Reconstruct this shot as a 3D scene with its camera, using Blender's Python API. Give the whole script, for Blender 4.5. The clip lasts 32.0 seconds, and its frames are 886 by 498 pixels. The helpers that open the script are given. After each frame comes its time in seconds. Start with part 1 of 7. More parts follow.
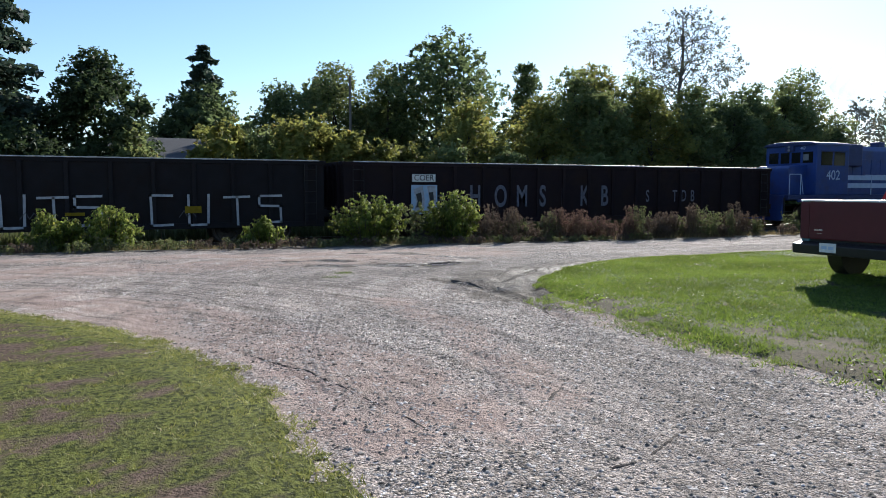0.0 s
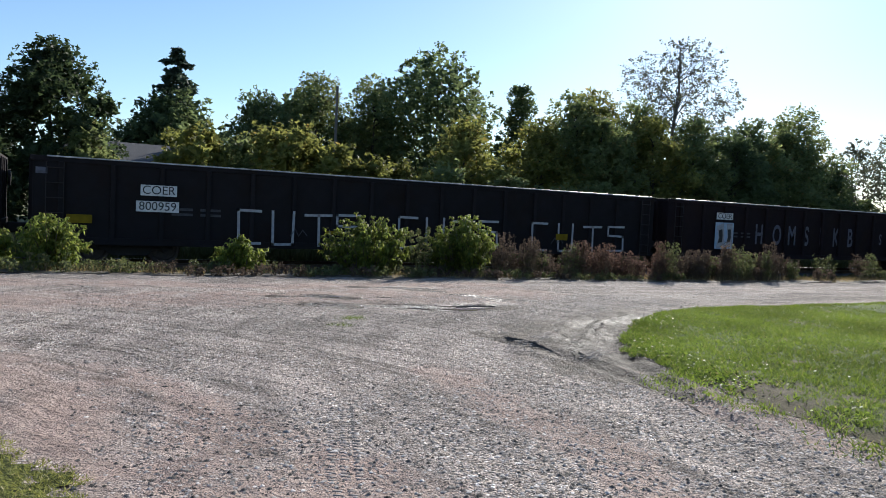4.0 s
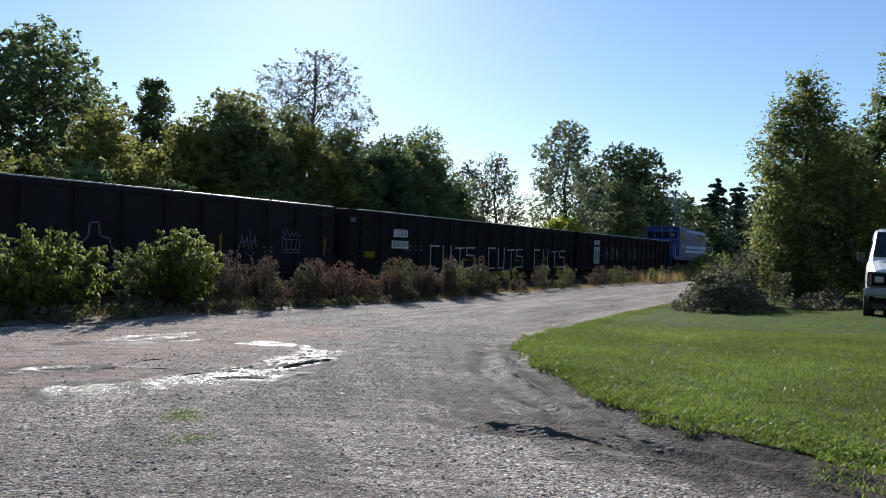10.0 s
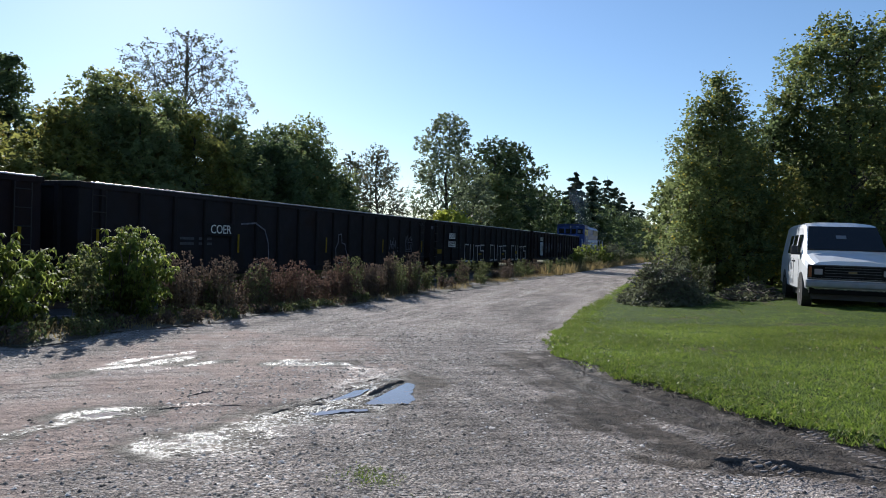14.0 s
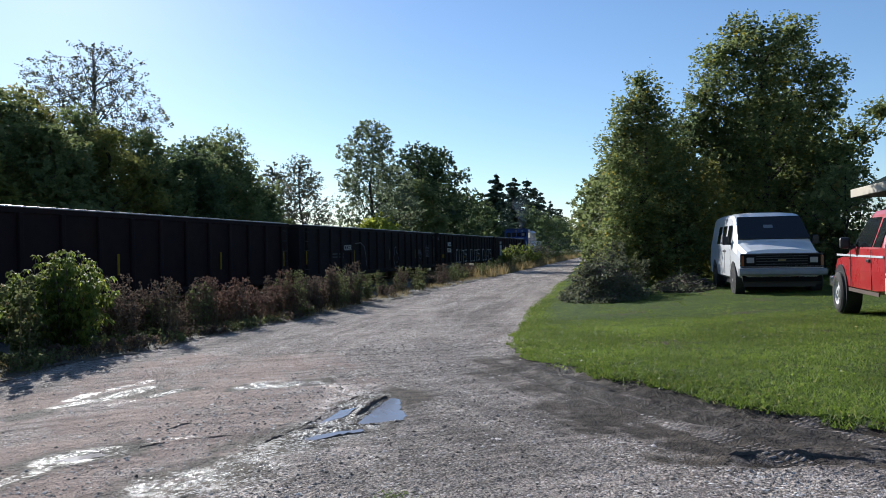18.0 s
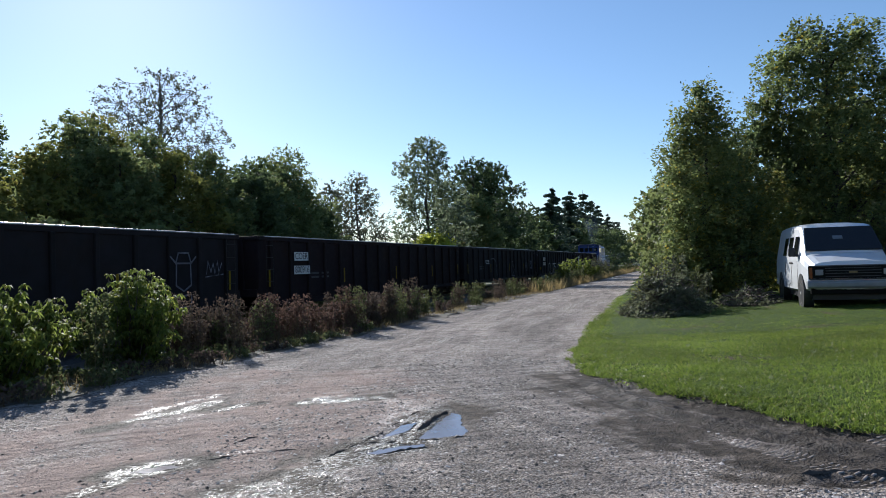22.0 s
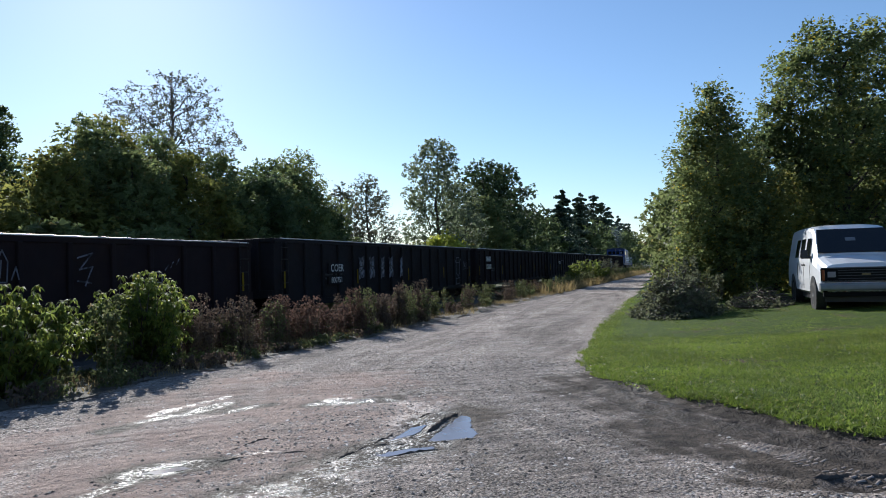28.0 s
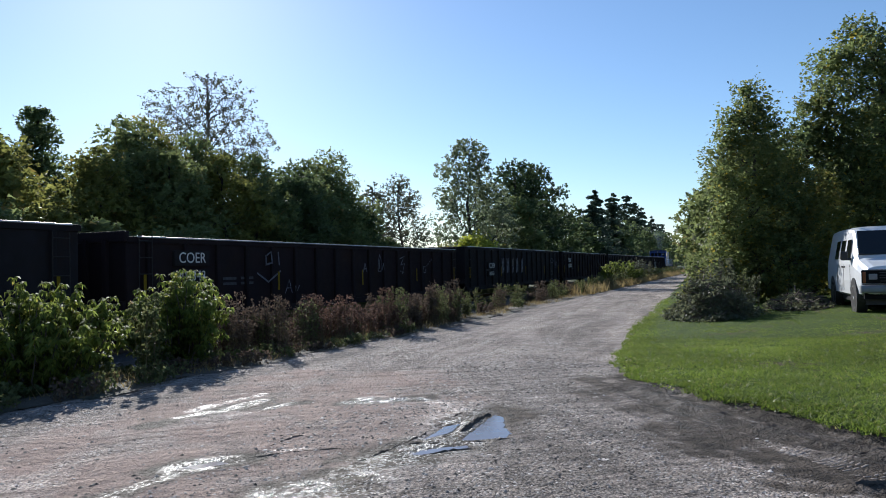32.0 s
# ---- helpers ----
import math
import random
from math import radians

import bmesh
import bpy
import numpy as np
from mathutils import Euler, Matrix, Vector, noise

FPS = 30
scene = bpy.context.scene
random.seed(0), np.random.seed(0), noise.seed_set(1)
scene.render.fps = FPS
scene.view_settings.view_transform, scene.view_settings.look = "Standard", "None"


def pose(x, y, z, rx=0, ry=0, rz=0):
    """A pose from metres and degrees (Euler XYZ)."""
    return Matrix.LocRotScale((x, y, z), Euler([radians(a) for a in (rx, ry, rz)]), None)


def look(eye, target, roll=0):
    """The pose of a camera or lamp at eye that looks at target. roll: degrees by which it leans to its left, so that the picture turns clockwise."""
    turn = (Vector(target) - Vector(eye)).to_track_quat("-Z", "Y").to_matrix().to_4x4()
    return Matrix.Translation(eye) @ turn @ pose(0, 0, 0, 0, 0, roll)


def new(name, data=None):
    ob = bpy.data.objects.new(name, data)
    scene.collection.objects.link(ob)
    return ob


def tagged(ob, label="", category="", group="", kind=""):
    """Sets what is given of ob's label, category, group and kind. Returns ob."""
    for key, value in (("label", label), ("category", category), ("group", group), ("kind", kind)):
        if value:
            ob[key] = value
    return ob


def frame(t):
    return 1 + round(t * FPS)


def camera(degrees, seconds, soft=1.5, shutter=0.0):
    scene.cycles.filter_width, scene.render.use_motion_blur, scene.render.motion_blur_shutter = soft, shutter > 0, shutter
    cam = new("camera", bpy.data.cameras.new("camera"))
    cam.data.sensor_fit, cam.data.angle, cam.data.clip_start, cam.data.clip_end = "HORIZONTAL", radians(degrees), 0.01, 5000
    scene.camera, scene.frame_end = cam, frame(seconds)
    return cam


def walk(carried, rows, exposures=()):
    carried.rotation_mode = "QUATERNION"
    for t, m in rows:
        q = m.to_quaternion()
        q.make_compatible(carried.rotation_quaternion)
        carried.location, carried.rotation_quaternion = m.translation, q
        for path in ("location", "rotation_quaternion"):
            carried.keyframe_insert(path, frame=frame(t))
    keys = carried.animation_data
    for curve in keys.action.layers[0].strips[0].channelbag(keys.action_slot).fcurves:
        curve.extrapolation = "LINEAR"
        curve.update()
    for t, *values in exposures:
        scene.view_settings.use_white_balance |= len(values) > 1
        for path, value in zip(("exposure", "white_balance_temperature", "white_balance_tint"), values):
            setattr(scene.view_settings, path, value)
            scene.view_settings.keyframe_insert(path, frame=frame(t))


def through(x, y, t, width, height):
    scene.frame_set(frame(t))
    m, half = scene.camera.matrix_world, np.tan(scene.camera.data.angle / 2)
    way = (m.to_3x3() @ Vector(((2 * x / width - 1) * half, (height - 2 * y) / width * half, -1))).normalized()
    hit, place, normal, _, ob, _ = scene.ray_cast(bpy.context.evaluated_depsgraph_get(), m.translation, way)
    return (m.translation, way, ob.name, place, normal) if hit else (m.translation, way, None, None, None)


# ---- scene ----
cam = camera(62.5, 32.0, soft=0.9)
METRES, EYE, TILT, LEAN, TURN = 12.195, 1.5, -0.395, 0.546, -24.914
ROWS = [
    (0.0, 0.0, 0.0, 0.0, 0.05, -4.35, -0.6),
    (0.5, -0.0062, 0.0347, -0.001, 2.47, -4.45, -2.72),
    (1.0, -0.0174, 0.0678, -0.0005, 2.74, -3.36, -2.22),
    (1.5, -0.0291, 0.1014, 0.0, 2.77, -3.64, -2.97),
    (2.0, -0.0406, 0.1336, -0.0, 3.41, -2.6, -3.81),
    (2.5, -0.0533, 0.1676, -0.0002, 2.67, -2.25, -3.36),
    (4.5, -0.1037, 0.3142, -0.0059, -5.47, -1.74, -3.27),
    (5.0, -0.1205, 0.3478, -0.0072, -9.16, -0.38, -3.1),
    (5.5, -0.1339, 0.3814, -0.0105, -11.49, 1.46, -3.23),
    (6.0, -0.1512, 0.4156, -0.0133, -13.93, -0.98, -3.91),
    (6.5, -0.1655, 0.4516, -0.0136, -14.79, -2.16, -2.54),
    (7.0, -0.1774, 0.4854, -0.0131, -14.68, -2.67, -2.67),
    (7.5, -0.1919, 0.5133, -0.0112, -14.35, -2.86, -2.1),
    (8.0, -0.2035, 0.5432, -0.0116, -18.28, -1.27, -2.09),
    (8.5, -0.2212, 0.5714, -0.0126, -22.11, -1.1, -2.51),
    (9.0, -0.243, 0.5979, -0.014, -25.26, -1.56, -1.65),
    (9.5, -0.2572, 0.6254, -0.014, -28.65, 0.51, -2.15),
    (10.0, -0.2725, 0.6497, -0.0148, -33.3, 0.36, -2.58),
    (10.5, -0.2848, 0.6782, -0.0151, -36.3, -0.17, -2.89),
    (11.0, -0.2977, 0.7049, -0.0137, -37.51, -0.38, -3.65),
    (11.5, -0.3181, 0.7315, -0.0138, -40.49, -0.44, -3.3),
    (12.0, -0.331, 0.7576, -0.0152, -41.06, -0.87, -3.34),
    (12.5, -0.3446, 0.781, -0.0129, -41.3, -0.21, -2.64),
    (13.0, -0.3633, 0.8016, -0.0129, -44.62, 0.47, -1.88),
    (13.5, -0.3741, 0.8234, -0.0139, -44.75, 0.14, -1.77),
    (14.0, -0.3824, 0.8431, -0.012, -44.59, 0.17, -2.0),
    (14.5, -0.3957, 0.8594, -0.0113, -45.33, 0.55, -1.37),
    (16.5, -0.4029, 0.8882, -0.0114, -46.98, -0.07, 1.93),
    (17.0, -0.4045, 0.8877, -0.0107, -47.26, -0.06, 1.37),
    (17.5, -0.4045, 0.887, -0.0105, -48.98, 0.39, 0.92),
    (18.0, -0.4037, 0.8865, -0.0099, -50.65, 0.68, 1.0),
    (18.5, -0.4036, 0.8865, -0.0098, -52.06, 1.17, 1.15),
    (19.0, -0.4045, 0.8866, -0.0098, -52.33, 1.35, 1.43),
    (19.5, -0.4054, 0.887, -0.0099, -50.36, 1.54, 1.47),
    (20.0, -0.4064, 0.8868, -0.0097, -49.16, 1.79, 1.54),
    (20.5, -0.4067, 0.8864, -0.0096, -47.92, 1.82, 1.57),
    (21.0, -0.407, 0.8863, -0.0097, -47.08, 1.91, 1.57),
    (21.5, -0.4074, 0.8866, -0.0094, -45.88, 1.93, 1.52),
    (22.0, -0.4077, 0.8862, -0.0095, -46.26, 1.96, 1.53),
    (22.5, -0.4079, 0.8863, -0.0093, -46.27, 1.98, 1.57),
    (23.0, -0.4079, 0.8862, -0.0095, -46.22, 2.04, 1.55),
    (23.5, -0.4077, 0.8864, -0.0094, -46.15, 2.09, 1.58),
    (24.0, -0.4076, 0.8864, -0.0094, -46.02, 2.17, 1.57),
    (24.5, -0.4079, 0.8862, -0.0093, -45.99, 2.15, 1.59),
    (25.0, -0.4078, 0.8864, -0.0094, -45.78, 2.13, 1.56),
    (25.5, -0.4081, 0.8862, -0.0093, -45.43, 2.12, 1.58),
    (27.5, -0.4079, 0.8861, -0.009, -45.52, 2.01, 1.58),
    (28.0, -0.4078, 0.8858, -0.0089, -45.48, 2.1, 1.49),
    (28.5, -0.4076, 0.8858, -0.0087, -45.51, 2.15, 1.49),
    (29.0, -0.408, 0.8859, -0.0089, -45.29, 2.24, 1.4),
    (29.5, -0.4078, 0.8856, -0.0085, -45.28, 2.3, 1.4),
    (30.0, -0.4083, 0.8852, -0.009, -45.16, 2.41, 1.49),
    (30.5, -0.4087, 0.8851, -0.0088, -44.23, 2.42, 1.4),
    (31.0, -0.4092, 0.8853, -0.0089, -44.35, 2.4, 1.27),
    (31.5, -0.4098, 0.8853, -0.0092, -43.59, 2.3, 1.24),
    (32.0, -0.4108, 0.8857, -0.0091, -43.04, 2.17, 1.19),
]
walk(cam, [(t, pose(0, 0, EYE, TILT, LEAN, TURN) @ pose(METRES * x, METRES * y, METRES * z, 90 + pitch, roll, yaw)) for t, x, y, z, yaw, pitch, roll in ROWS],
     exposures=[(0.0, 0.82, 6050, 10), (5.0, 0.66, 6150, 10), (12.0, 0.46, 5950, 10), (18.0, 0.44, 5830, 10), (32.0, 0.44, 5830, 10)])

# ---- light ----
SUN_AZ, SUN_EL = 47.5, 25.0     # degrees from +y towards +x, and up
world = bpy.data.worlds.new("world")
scene.world = world
world.use_nodes = True
wn = world.node_tree
sky = wn.nodes.new("ShaderNodeTexSky")
sky.sky_type = "NISHITA"
sky.sun_disc = False
sky.sun_elevation, sky.sun_rotation = radians(SUN_EL), radians(SUN_AZ)
sky.air_density, sky.dust_density, sky.ozone_density = 1.0, 0.18, 3.2
wn.links.new(sky.outputs[0], wn.nodes["Background"].inputs[0])
wn.nodes["Background"].inputs[1].default_value = 0.091
sun_way = Vector((math.sin(radians(SUN_AZ)) * math.cos(radians(SUN_EL)), math.cos(radians(SUN_AZ)) * math.cos(radians(SUN_EL)), math.sin(radians(SUN_EL))))
sun = new("sun", bpy.data.lights.new("sun", "SUN"))
sun.data.energy, sun.data.angle, sun.data.color = 5.0, radians(0.55), (1.0, 0.93, 0.82)
sun.matrix_world = look(sun_way * 200, (0, 0, 0))


# ---- materials ----
def mat(name, base, rough=0.8, metal=0.0, second=None, scale=4.0, amount=0.5, bump=0.0, bump_scale=60.0, third=None, third_scale=0.6, coat=0.0, island=0.0, spec=0.5, objvar=0.0, stretch=None, third_mask=None):
    """Two-scale noise colour, bump and roughness variation."""
    m = bpy.data.materials.new(name)
    m.use_nodes = True
    nt = m.node_tree
    b = nt.nodes["Principled BSDF"]
    b.inputs["Roughness"].default_value, b.inputs["Metallic"].default_value = rough, metal
    b.inputs["Coat Weight"].default_value = coat
    b.inputs["Specular IOR Level"].default_value = spec
    co = nt.nodes.new("ShaderNodeTexCoord")
    out = co.outputs["Object"]
    if stretch:
        mp = nt.nodes.new("ShaderNodeMapping")
        mp.inputs["Scale"].default_value = stretch
        nt.links.new(out, mp.inputs[0])
        out = mp.outputs[0]
    second = second or tuple(c * 0.75 for c in base)

    def noise_at(s, detail=5):
        n = nt.nodes.new("ShaderNodeTexNoise")
        n.inputs["Scale"].default_value, n.inputs["Detail"].default_value = s, detail
        nt.links.new(out, n.inputs["Vector"])
        return n

    def ramp(n, lo, hi):
        r = nt.nodes.new("ShaderNodeMapRange")
        r.inputs[1].default_value, r.inputs[2].default_value = lo, hi
        nt.links.new(n.outputs[0], r.inputs[0])
        return r.outputs[0]

    def mix(a, c, f, kind="MIX"):
        x = nt.nodes.new("ShaderNodeMix")
        x.data_type, x.blend_type = "RGBA", kind
        for v, i in ((a, 6), (c, 7)):
            if isinstance(v, tuple):
                x.inputs[i].default_value = (*v, 1)
            else:
                nt.links.new(v, x.inputs[i])
        if isinstance(f, float):
            x.inputs[0].default_value = f
        else:
            nt.links.new(f, x.inputs[0])
        return x.outputs[2]

    col = mix(base, second, ramp(noise_at(scale), 0.5 - amount / 2, 0.5 + amount / 2))
    if third and third_mask:
        at = nt.nodes.new("ShaderNodeAttribute")
        at.attribute_name = third_mask
        soil = mix(third, tuple(c * 0.5 for c in third), ramp(noise_at(30), 0.45, 0.62))
        col = mix(col, soil, at.outputs["Fac"])
    elif third:
        col = mix(col, third, ramp(noise_at(third_scale, 6), 0.5, 0.72))
    if island or objvar:
        if island:
            g = nt.nodes.new("ShaderNodeNewGeometry")
            v = g.outputs["Random Per Island"]
        else:
            g = nt.nodes.new("ShaderNodeObjectInfo")
            v = g.outputs["Random"]
        r = nt.nodes.new("ShaderNodeMapRange")
        k = island or objvar
        r.inputs[3].default_value, r.inputs[4].default_value = 1 - k, 1 + k
        nt.links.new(v, r.inputs[0])
        h = nt.nodes.new("ShaderNodeHueSaturation")
        nt.links.new(r.outputs[0], h.inputs["Value"])
        nt.links.new(col, h.inputs["Color"])
        col = h.outputs[0]
    nt.links.new(col, b.inputs["Base Color"])
    if bump:
        bp = nt.nodes.new("ShaderNodeBump")
        bp.inputs["Strength"].default_value = min(bump, 1.0)
        bp.inputs["Distance"].default_value = 0.02
        nt.links.new(noise_at(bump_scale, 6).outputs[0], bp.inputs["Height"])
        nt.links.new(bp.outputs[0], b.inputs["Normal"])
    rr = nt.nodes.new("ShaderNodeMapRange")
    rr.inputs[3].default_value, rr.inputs[4].default_value = max(rough - 0.12, 0.02), min(rough + 0.12, 1)
    nt.links.new(noise_at(scale * 2.3).outputs[0], rr.inputs[0])
    nt.links.new(rr.outputs[0], b.inputs["Roughness"])
    return m


def leaf_mat(name, dark, light, through=0.45, gloss=0.18, autumn=None, rough=0.6):
    """Leaves: light passes through them; each leaf has a tone of its own, with patches of turning colour."""
    m = bpy.data.materials.new(name)
    m.use_nodes = True
    nt = m.node_tree
    nt.nodes.clear()
    g = nt.nodes.new("ShaderNodeNewGeometry")
    r = nt.nodes.new("ShaderNodeValToRGB")
    e = r.color_ramp.elements
    e[0].color, e[1].color = (*[a * 0.7 + b * 0.3 for a, b in zip(dark, light)], 1), (*[a * 0.2 + b * 0.8 for a, b in zip(dark, light)], 1)
    if autumn:
        k = e.new(0.93)
        k.color = (*light, 1)
        e[2].position, e[2].color = 1.0, (*autumn, 1)
    nt.links.new(g.outputs["Random Per Island"], r.inputs[0])
    n = nt.nodes.new("ShaderNodeTexNoise")
    n.inputs["Scale"].default_value = 0.55
    nt.links.new(g.outputs["Position"], n.inputs["Vector"])
    h = nt.nodes.new("ShaderNodeHueSaturation")
    mr = nt.nodes.new("ShaderNodeMapRange")
    mr.inputs[1].default_value, mr.inputs[2].default_value, mr.inputs[3].default_value, mr.inputs[4].default_value = 0.3, 0.7, 0.7, 1.3
    nt.links.new(n.outputs[0], mr.inputs[0])
    nt.links.new(mr.outputs[0], h.inputs["Value"])
    nt.links.new(r.outputs[0], h.inputs["Color"])
    d = nt.nodes.new("ShaderNodeBsdfPrincipled")
    d.inputs["Roughness"].default_value = rough
    d.inputs["Specular IOR Level"].default_value = gloss
    t = nt.nodes.new("ShaderNodeBsdfTranslucent")
    ht = nt.nodes.new("ShaderNodeHueSaturation")
    ht.inputs["Value"].default_value, ht.inputs["Saturation"].default_value = 1.75, 1.0
    nt.links.new(h.outputs[0], ht.inputs["Color"])
    nt.links.new(h.outputs[0], d.inputs["Base Color"])
    nt.links.new(ht.outputs[0], t.inputs["Color"])
    x = nt.nodes.new("ShaderNodeMixShader")
    x.inputs[0].default_value = through
    nt.links.new(d.outputs[0], x.inputs[1])
    nt.links.new(t.outputs[0], x.inputs[2])
    o = nt.nodes.new("ShaderNodeOutputMaterial")
    nt.links.new(x.outputs[0], o.inputs[0])
    return m


def ground_mat():
    """Gravel of single pebbles, with brown loam bands, damp mud and a wet film where the ground's own masks say so."""
    m = bpy.data.materials.new("gravel and mud")
    m.use_nodes = True
    nt = m.node_tree
    b = nt.nodes["Principled BSDF"]
    N, L = nt.nodes.new, nt.links.new
    co = N("ShaderNodeTexCoord").outputs["Object"]

    def noise_at(scale, detail=5):
        n = N("ShaderNodeTexNoise")
        n.inputs["Scale"].default_value, n.inputs["Detail"].default_value = scale, detail
        L(co, n.inputs["Vector"])
        return n.outputs[0]

    def span(v, a, c, lo=0.0, hi=1.0):
        r = N("ShaderNodeMapRange")
        for i, q in enumerate((a, c, lo, hi)):
            r.inputs[i + 1].default_value = q
        L(v, r.inputs[0])
        return r.outputs[0]

    def mixc(a, c, f, kind="MIX"):
        x = N("ShaderNodeMix")
        x.data_type, x.blend_type = "RGBA", kind
        for v, i in ((a, 6), (c, 7)):
            if isinstance(v, tuple):
                x.inputs[i].default_value = (*v, 1)
            else:
                L(v, x.inputs[i])
        if isinstance(f, float):
            x.inputs[0].default_value = f
        else:
            L(f, x.inputs[0])
        return x.outputs[2]

    def math_node(op, a, c):
        x = N("ShaderNodeMath")
        x.operation = op
        for v, i in ((a, 0), (c, 1)):
            if isinstance(v, (int, float)):
                x.inputs[i].default_value = v
            else:
                L(v, x.inputs[i])
        return x.outputs[0]

    def mask(name):
        a = N("ShaderNodeAttribute")
        a.attribute_name = name
        return a.outputs["Fac"]

    def pebbles(scale):
        v = N("ShaderNodeTexVoronoi")
        v.inputs["Scale"].default_value = scale
        L(co, v.inputs["Vector"])
        s = N("ShaderNodeSeparateColor")
        L(v.outputs["Color"], s.inputs[0])
        return s.outputs[0], v.outputs["Distance"]
    # long streaks that follow the wheels: noise drawn out along the edges of the two lawns
    def streak(name, across, along):
        lane, sep, com = mask(name), N("ShaderNodeSeparateXYZ"), N("ShaderNodeCombineXYZ")
        L(co, sep.inputs[0])
        L(math_node("MULTIPLY", lane, across), com.inputs[0])
        L(math_node("MULTIPLY", sep.outputs[0], along), com.inputs[1])
        L(math_node("MULTIPLY", sep.outputs[1], along), com.inputs[2])
        n = N("ShaderNodeTexNoise")
        n.inputs["Scale"].default_value, n.inputs["Detail"].default_value = 1.0, 5
        L(com.outputs[0], n.inputs["Vector"])
        return n.outputs[0]
    wide, thin = streak("lane_a", 2.6, 0.35), streak("lane_b", 9.0, 0.45)
    tone, dist = pebbles(46.0)
    tone2, dist2 = pebbles(24.0)
    ramp = N("ShaderNodeValToRGB")
    e = ramp.color_ramp.elements
    e[0].color, e[1].color = (0.03, 0.028, 0.028, 1), (0.85, 0.81, 0.78, 1)
    k = e.new(0.22)
    k.color = (0.13, 0.112, 0.096, 1)
    k = e.new(0.72)
    k.color = (0.34, 0.285, 0.24, 1)
    k = e.new(0.90)
    k.color = (0.44, 0.39, 0.345, 1)
    L(tone, ramp.inputs[0])
    fine = mixc((0.60, 0.51, 0.45), (0.17, 0.14, 0.12), span(noise_at(80.0, 4), 0.40, 0.60))
    fine = mixc(fine, (0.15, 0.125, 0.105), span(thin, 0.55, 0.66, 0.0, 0.7))
    patch = span(math_node("ADD", math_node("MULTIPLY", noise_at(0.8, 7), 0.55), math_node("MULTIPLY", wide, 0.45)), 0.42, 0.56)
    stony = math_node("MULTIPLY", span(noise_at(30), 0.36, 0.52), math_node("ADD", math_node("MULTIPLY", patch, 0.78), 0.2))
    stony = math_node("MULTIPLY", stony, math_node("SUBTRACT", 1.0, math_node("MULTIPLY", mask("loam"), 0.8)))
    col = mixc(fine, ramp.outputs[0], stony)
    rubble = mixc((0.36, 0.315, 0.275), (0.05, 0.044, 0.04), span(noise_at(60, 3), 0.40, 0.56))
    col = mixc(col, rubble, math_node("MULTIPLY", mask("coarse"), span(noise_at(6, 6), 0.35, 0.6, 0.3, 1.0)))
    big = math_node("MULTIPLY", span(tone2, 0.84, 0.85), span(dist2, 0.45, 0.38))
    col = mixc(col, (0.04, 0.036, 0.036), math_node("MULTIPLY", big, 0.7))
    loam = mixc((0.48, 0.365, 0.305), (0.27, 0.198, 0.165), span(wide, 0.42, 0.58))
    loam = mixc(loam, (0.17, 0.13, 0.112), span(noise_at(70, 4), 0.52, 0.66, 0.0, 0.8))
    loam = mixc(loam, (0.20, 0.15, 0.13), span(noise_at(2.6, 8), 0.52, 0.66, 0.0, 0.75))
    col = mixc(col, loam, math_node("MULTIPLY", mask("loam"), span(noise_at(1.7, 7), 0.34, 0.50, 0.25, 0.9)))
    mud = mixc((0.034, 0.027, 0.021), (0.095, 0.076, 0.06), span(noise_at(8, 6), 0.35, 0.65))
    damp = math_node("MINIMUM", math_node("MULTIPLY", mask("damp"), span(noise_at(3.5, 7), 0.30, 0.50, 0.40, 1.2)), 1.0)
    col = mixc(col, mud, damp)
    def shade(c, v, lo, hi):
        h = N("ShaderNodeHueSaturation")
        L(c, h.inputs["Color"])
        L(span(v, 0.36, 0.64, lo, hi), h.inputs["Value"])
        return h.outputs[0]
    col = shade(shade(col, wide, 0.74, 1.40), thin, 1.18, 0.88)
    L(col, b.inputs["Base Color"])
    film = math_node("MINIMUM", math_node("MULTIPLY", mask("shine"), span(math_node("ADD", math_node("MULTIPLY", noise_at(5.5, 8), 0.4), math_node("MULTIPLY", noise_at(34, 6), 0.6)), 0.52, 0.465)), 1.0)
    r1 = math_node("SUBTRACT", 0.93, math_node("MULTIPLY", damp, 0.16))
    L(math_node("SUBTRACT", r1, math_node("MULTIPLY", film, 0.56)), b.inputs["Roughness"])
    L(math_node("ADD", 0.12, math_node("MULTIPLY", film, 0.36)), b.inputs["Specular IOR Level"])
    h = math_node("ADD", math_node("MULTIPLY", math_node("MULTIPLY", math_node("SUBTRACT", 0.6, dist), stony), 0.034), math_node("ADD", math_node("MULTIPLY", noise_at(95, 4), 0.021), math_node("ADD", math_node("MULTIPLY", noise_at(11, 8), 0.05), math_node("MULTIPLY", noise_at(33, 6), 0.035))))
    h = math_node("ADD", h, math_node("MULTIPLY", thin, 0.010))
    bp = N("ShaderNodeBump")
    bp.inputs["Distance"].default_value = 1.0
    L(math_node("SUBTRACT", 1.0, math_node("MULTIPLY", film, 0.5)), bp.inputs["Strength"])
    L(h, bp.inputs["Height"])
    L(bp.outputs[0], b.inputs["Normal"])
    return m


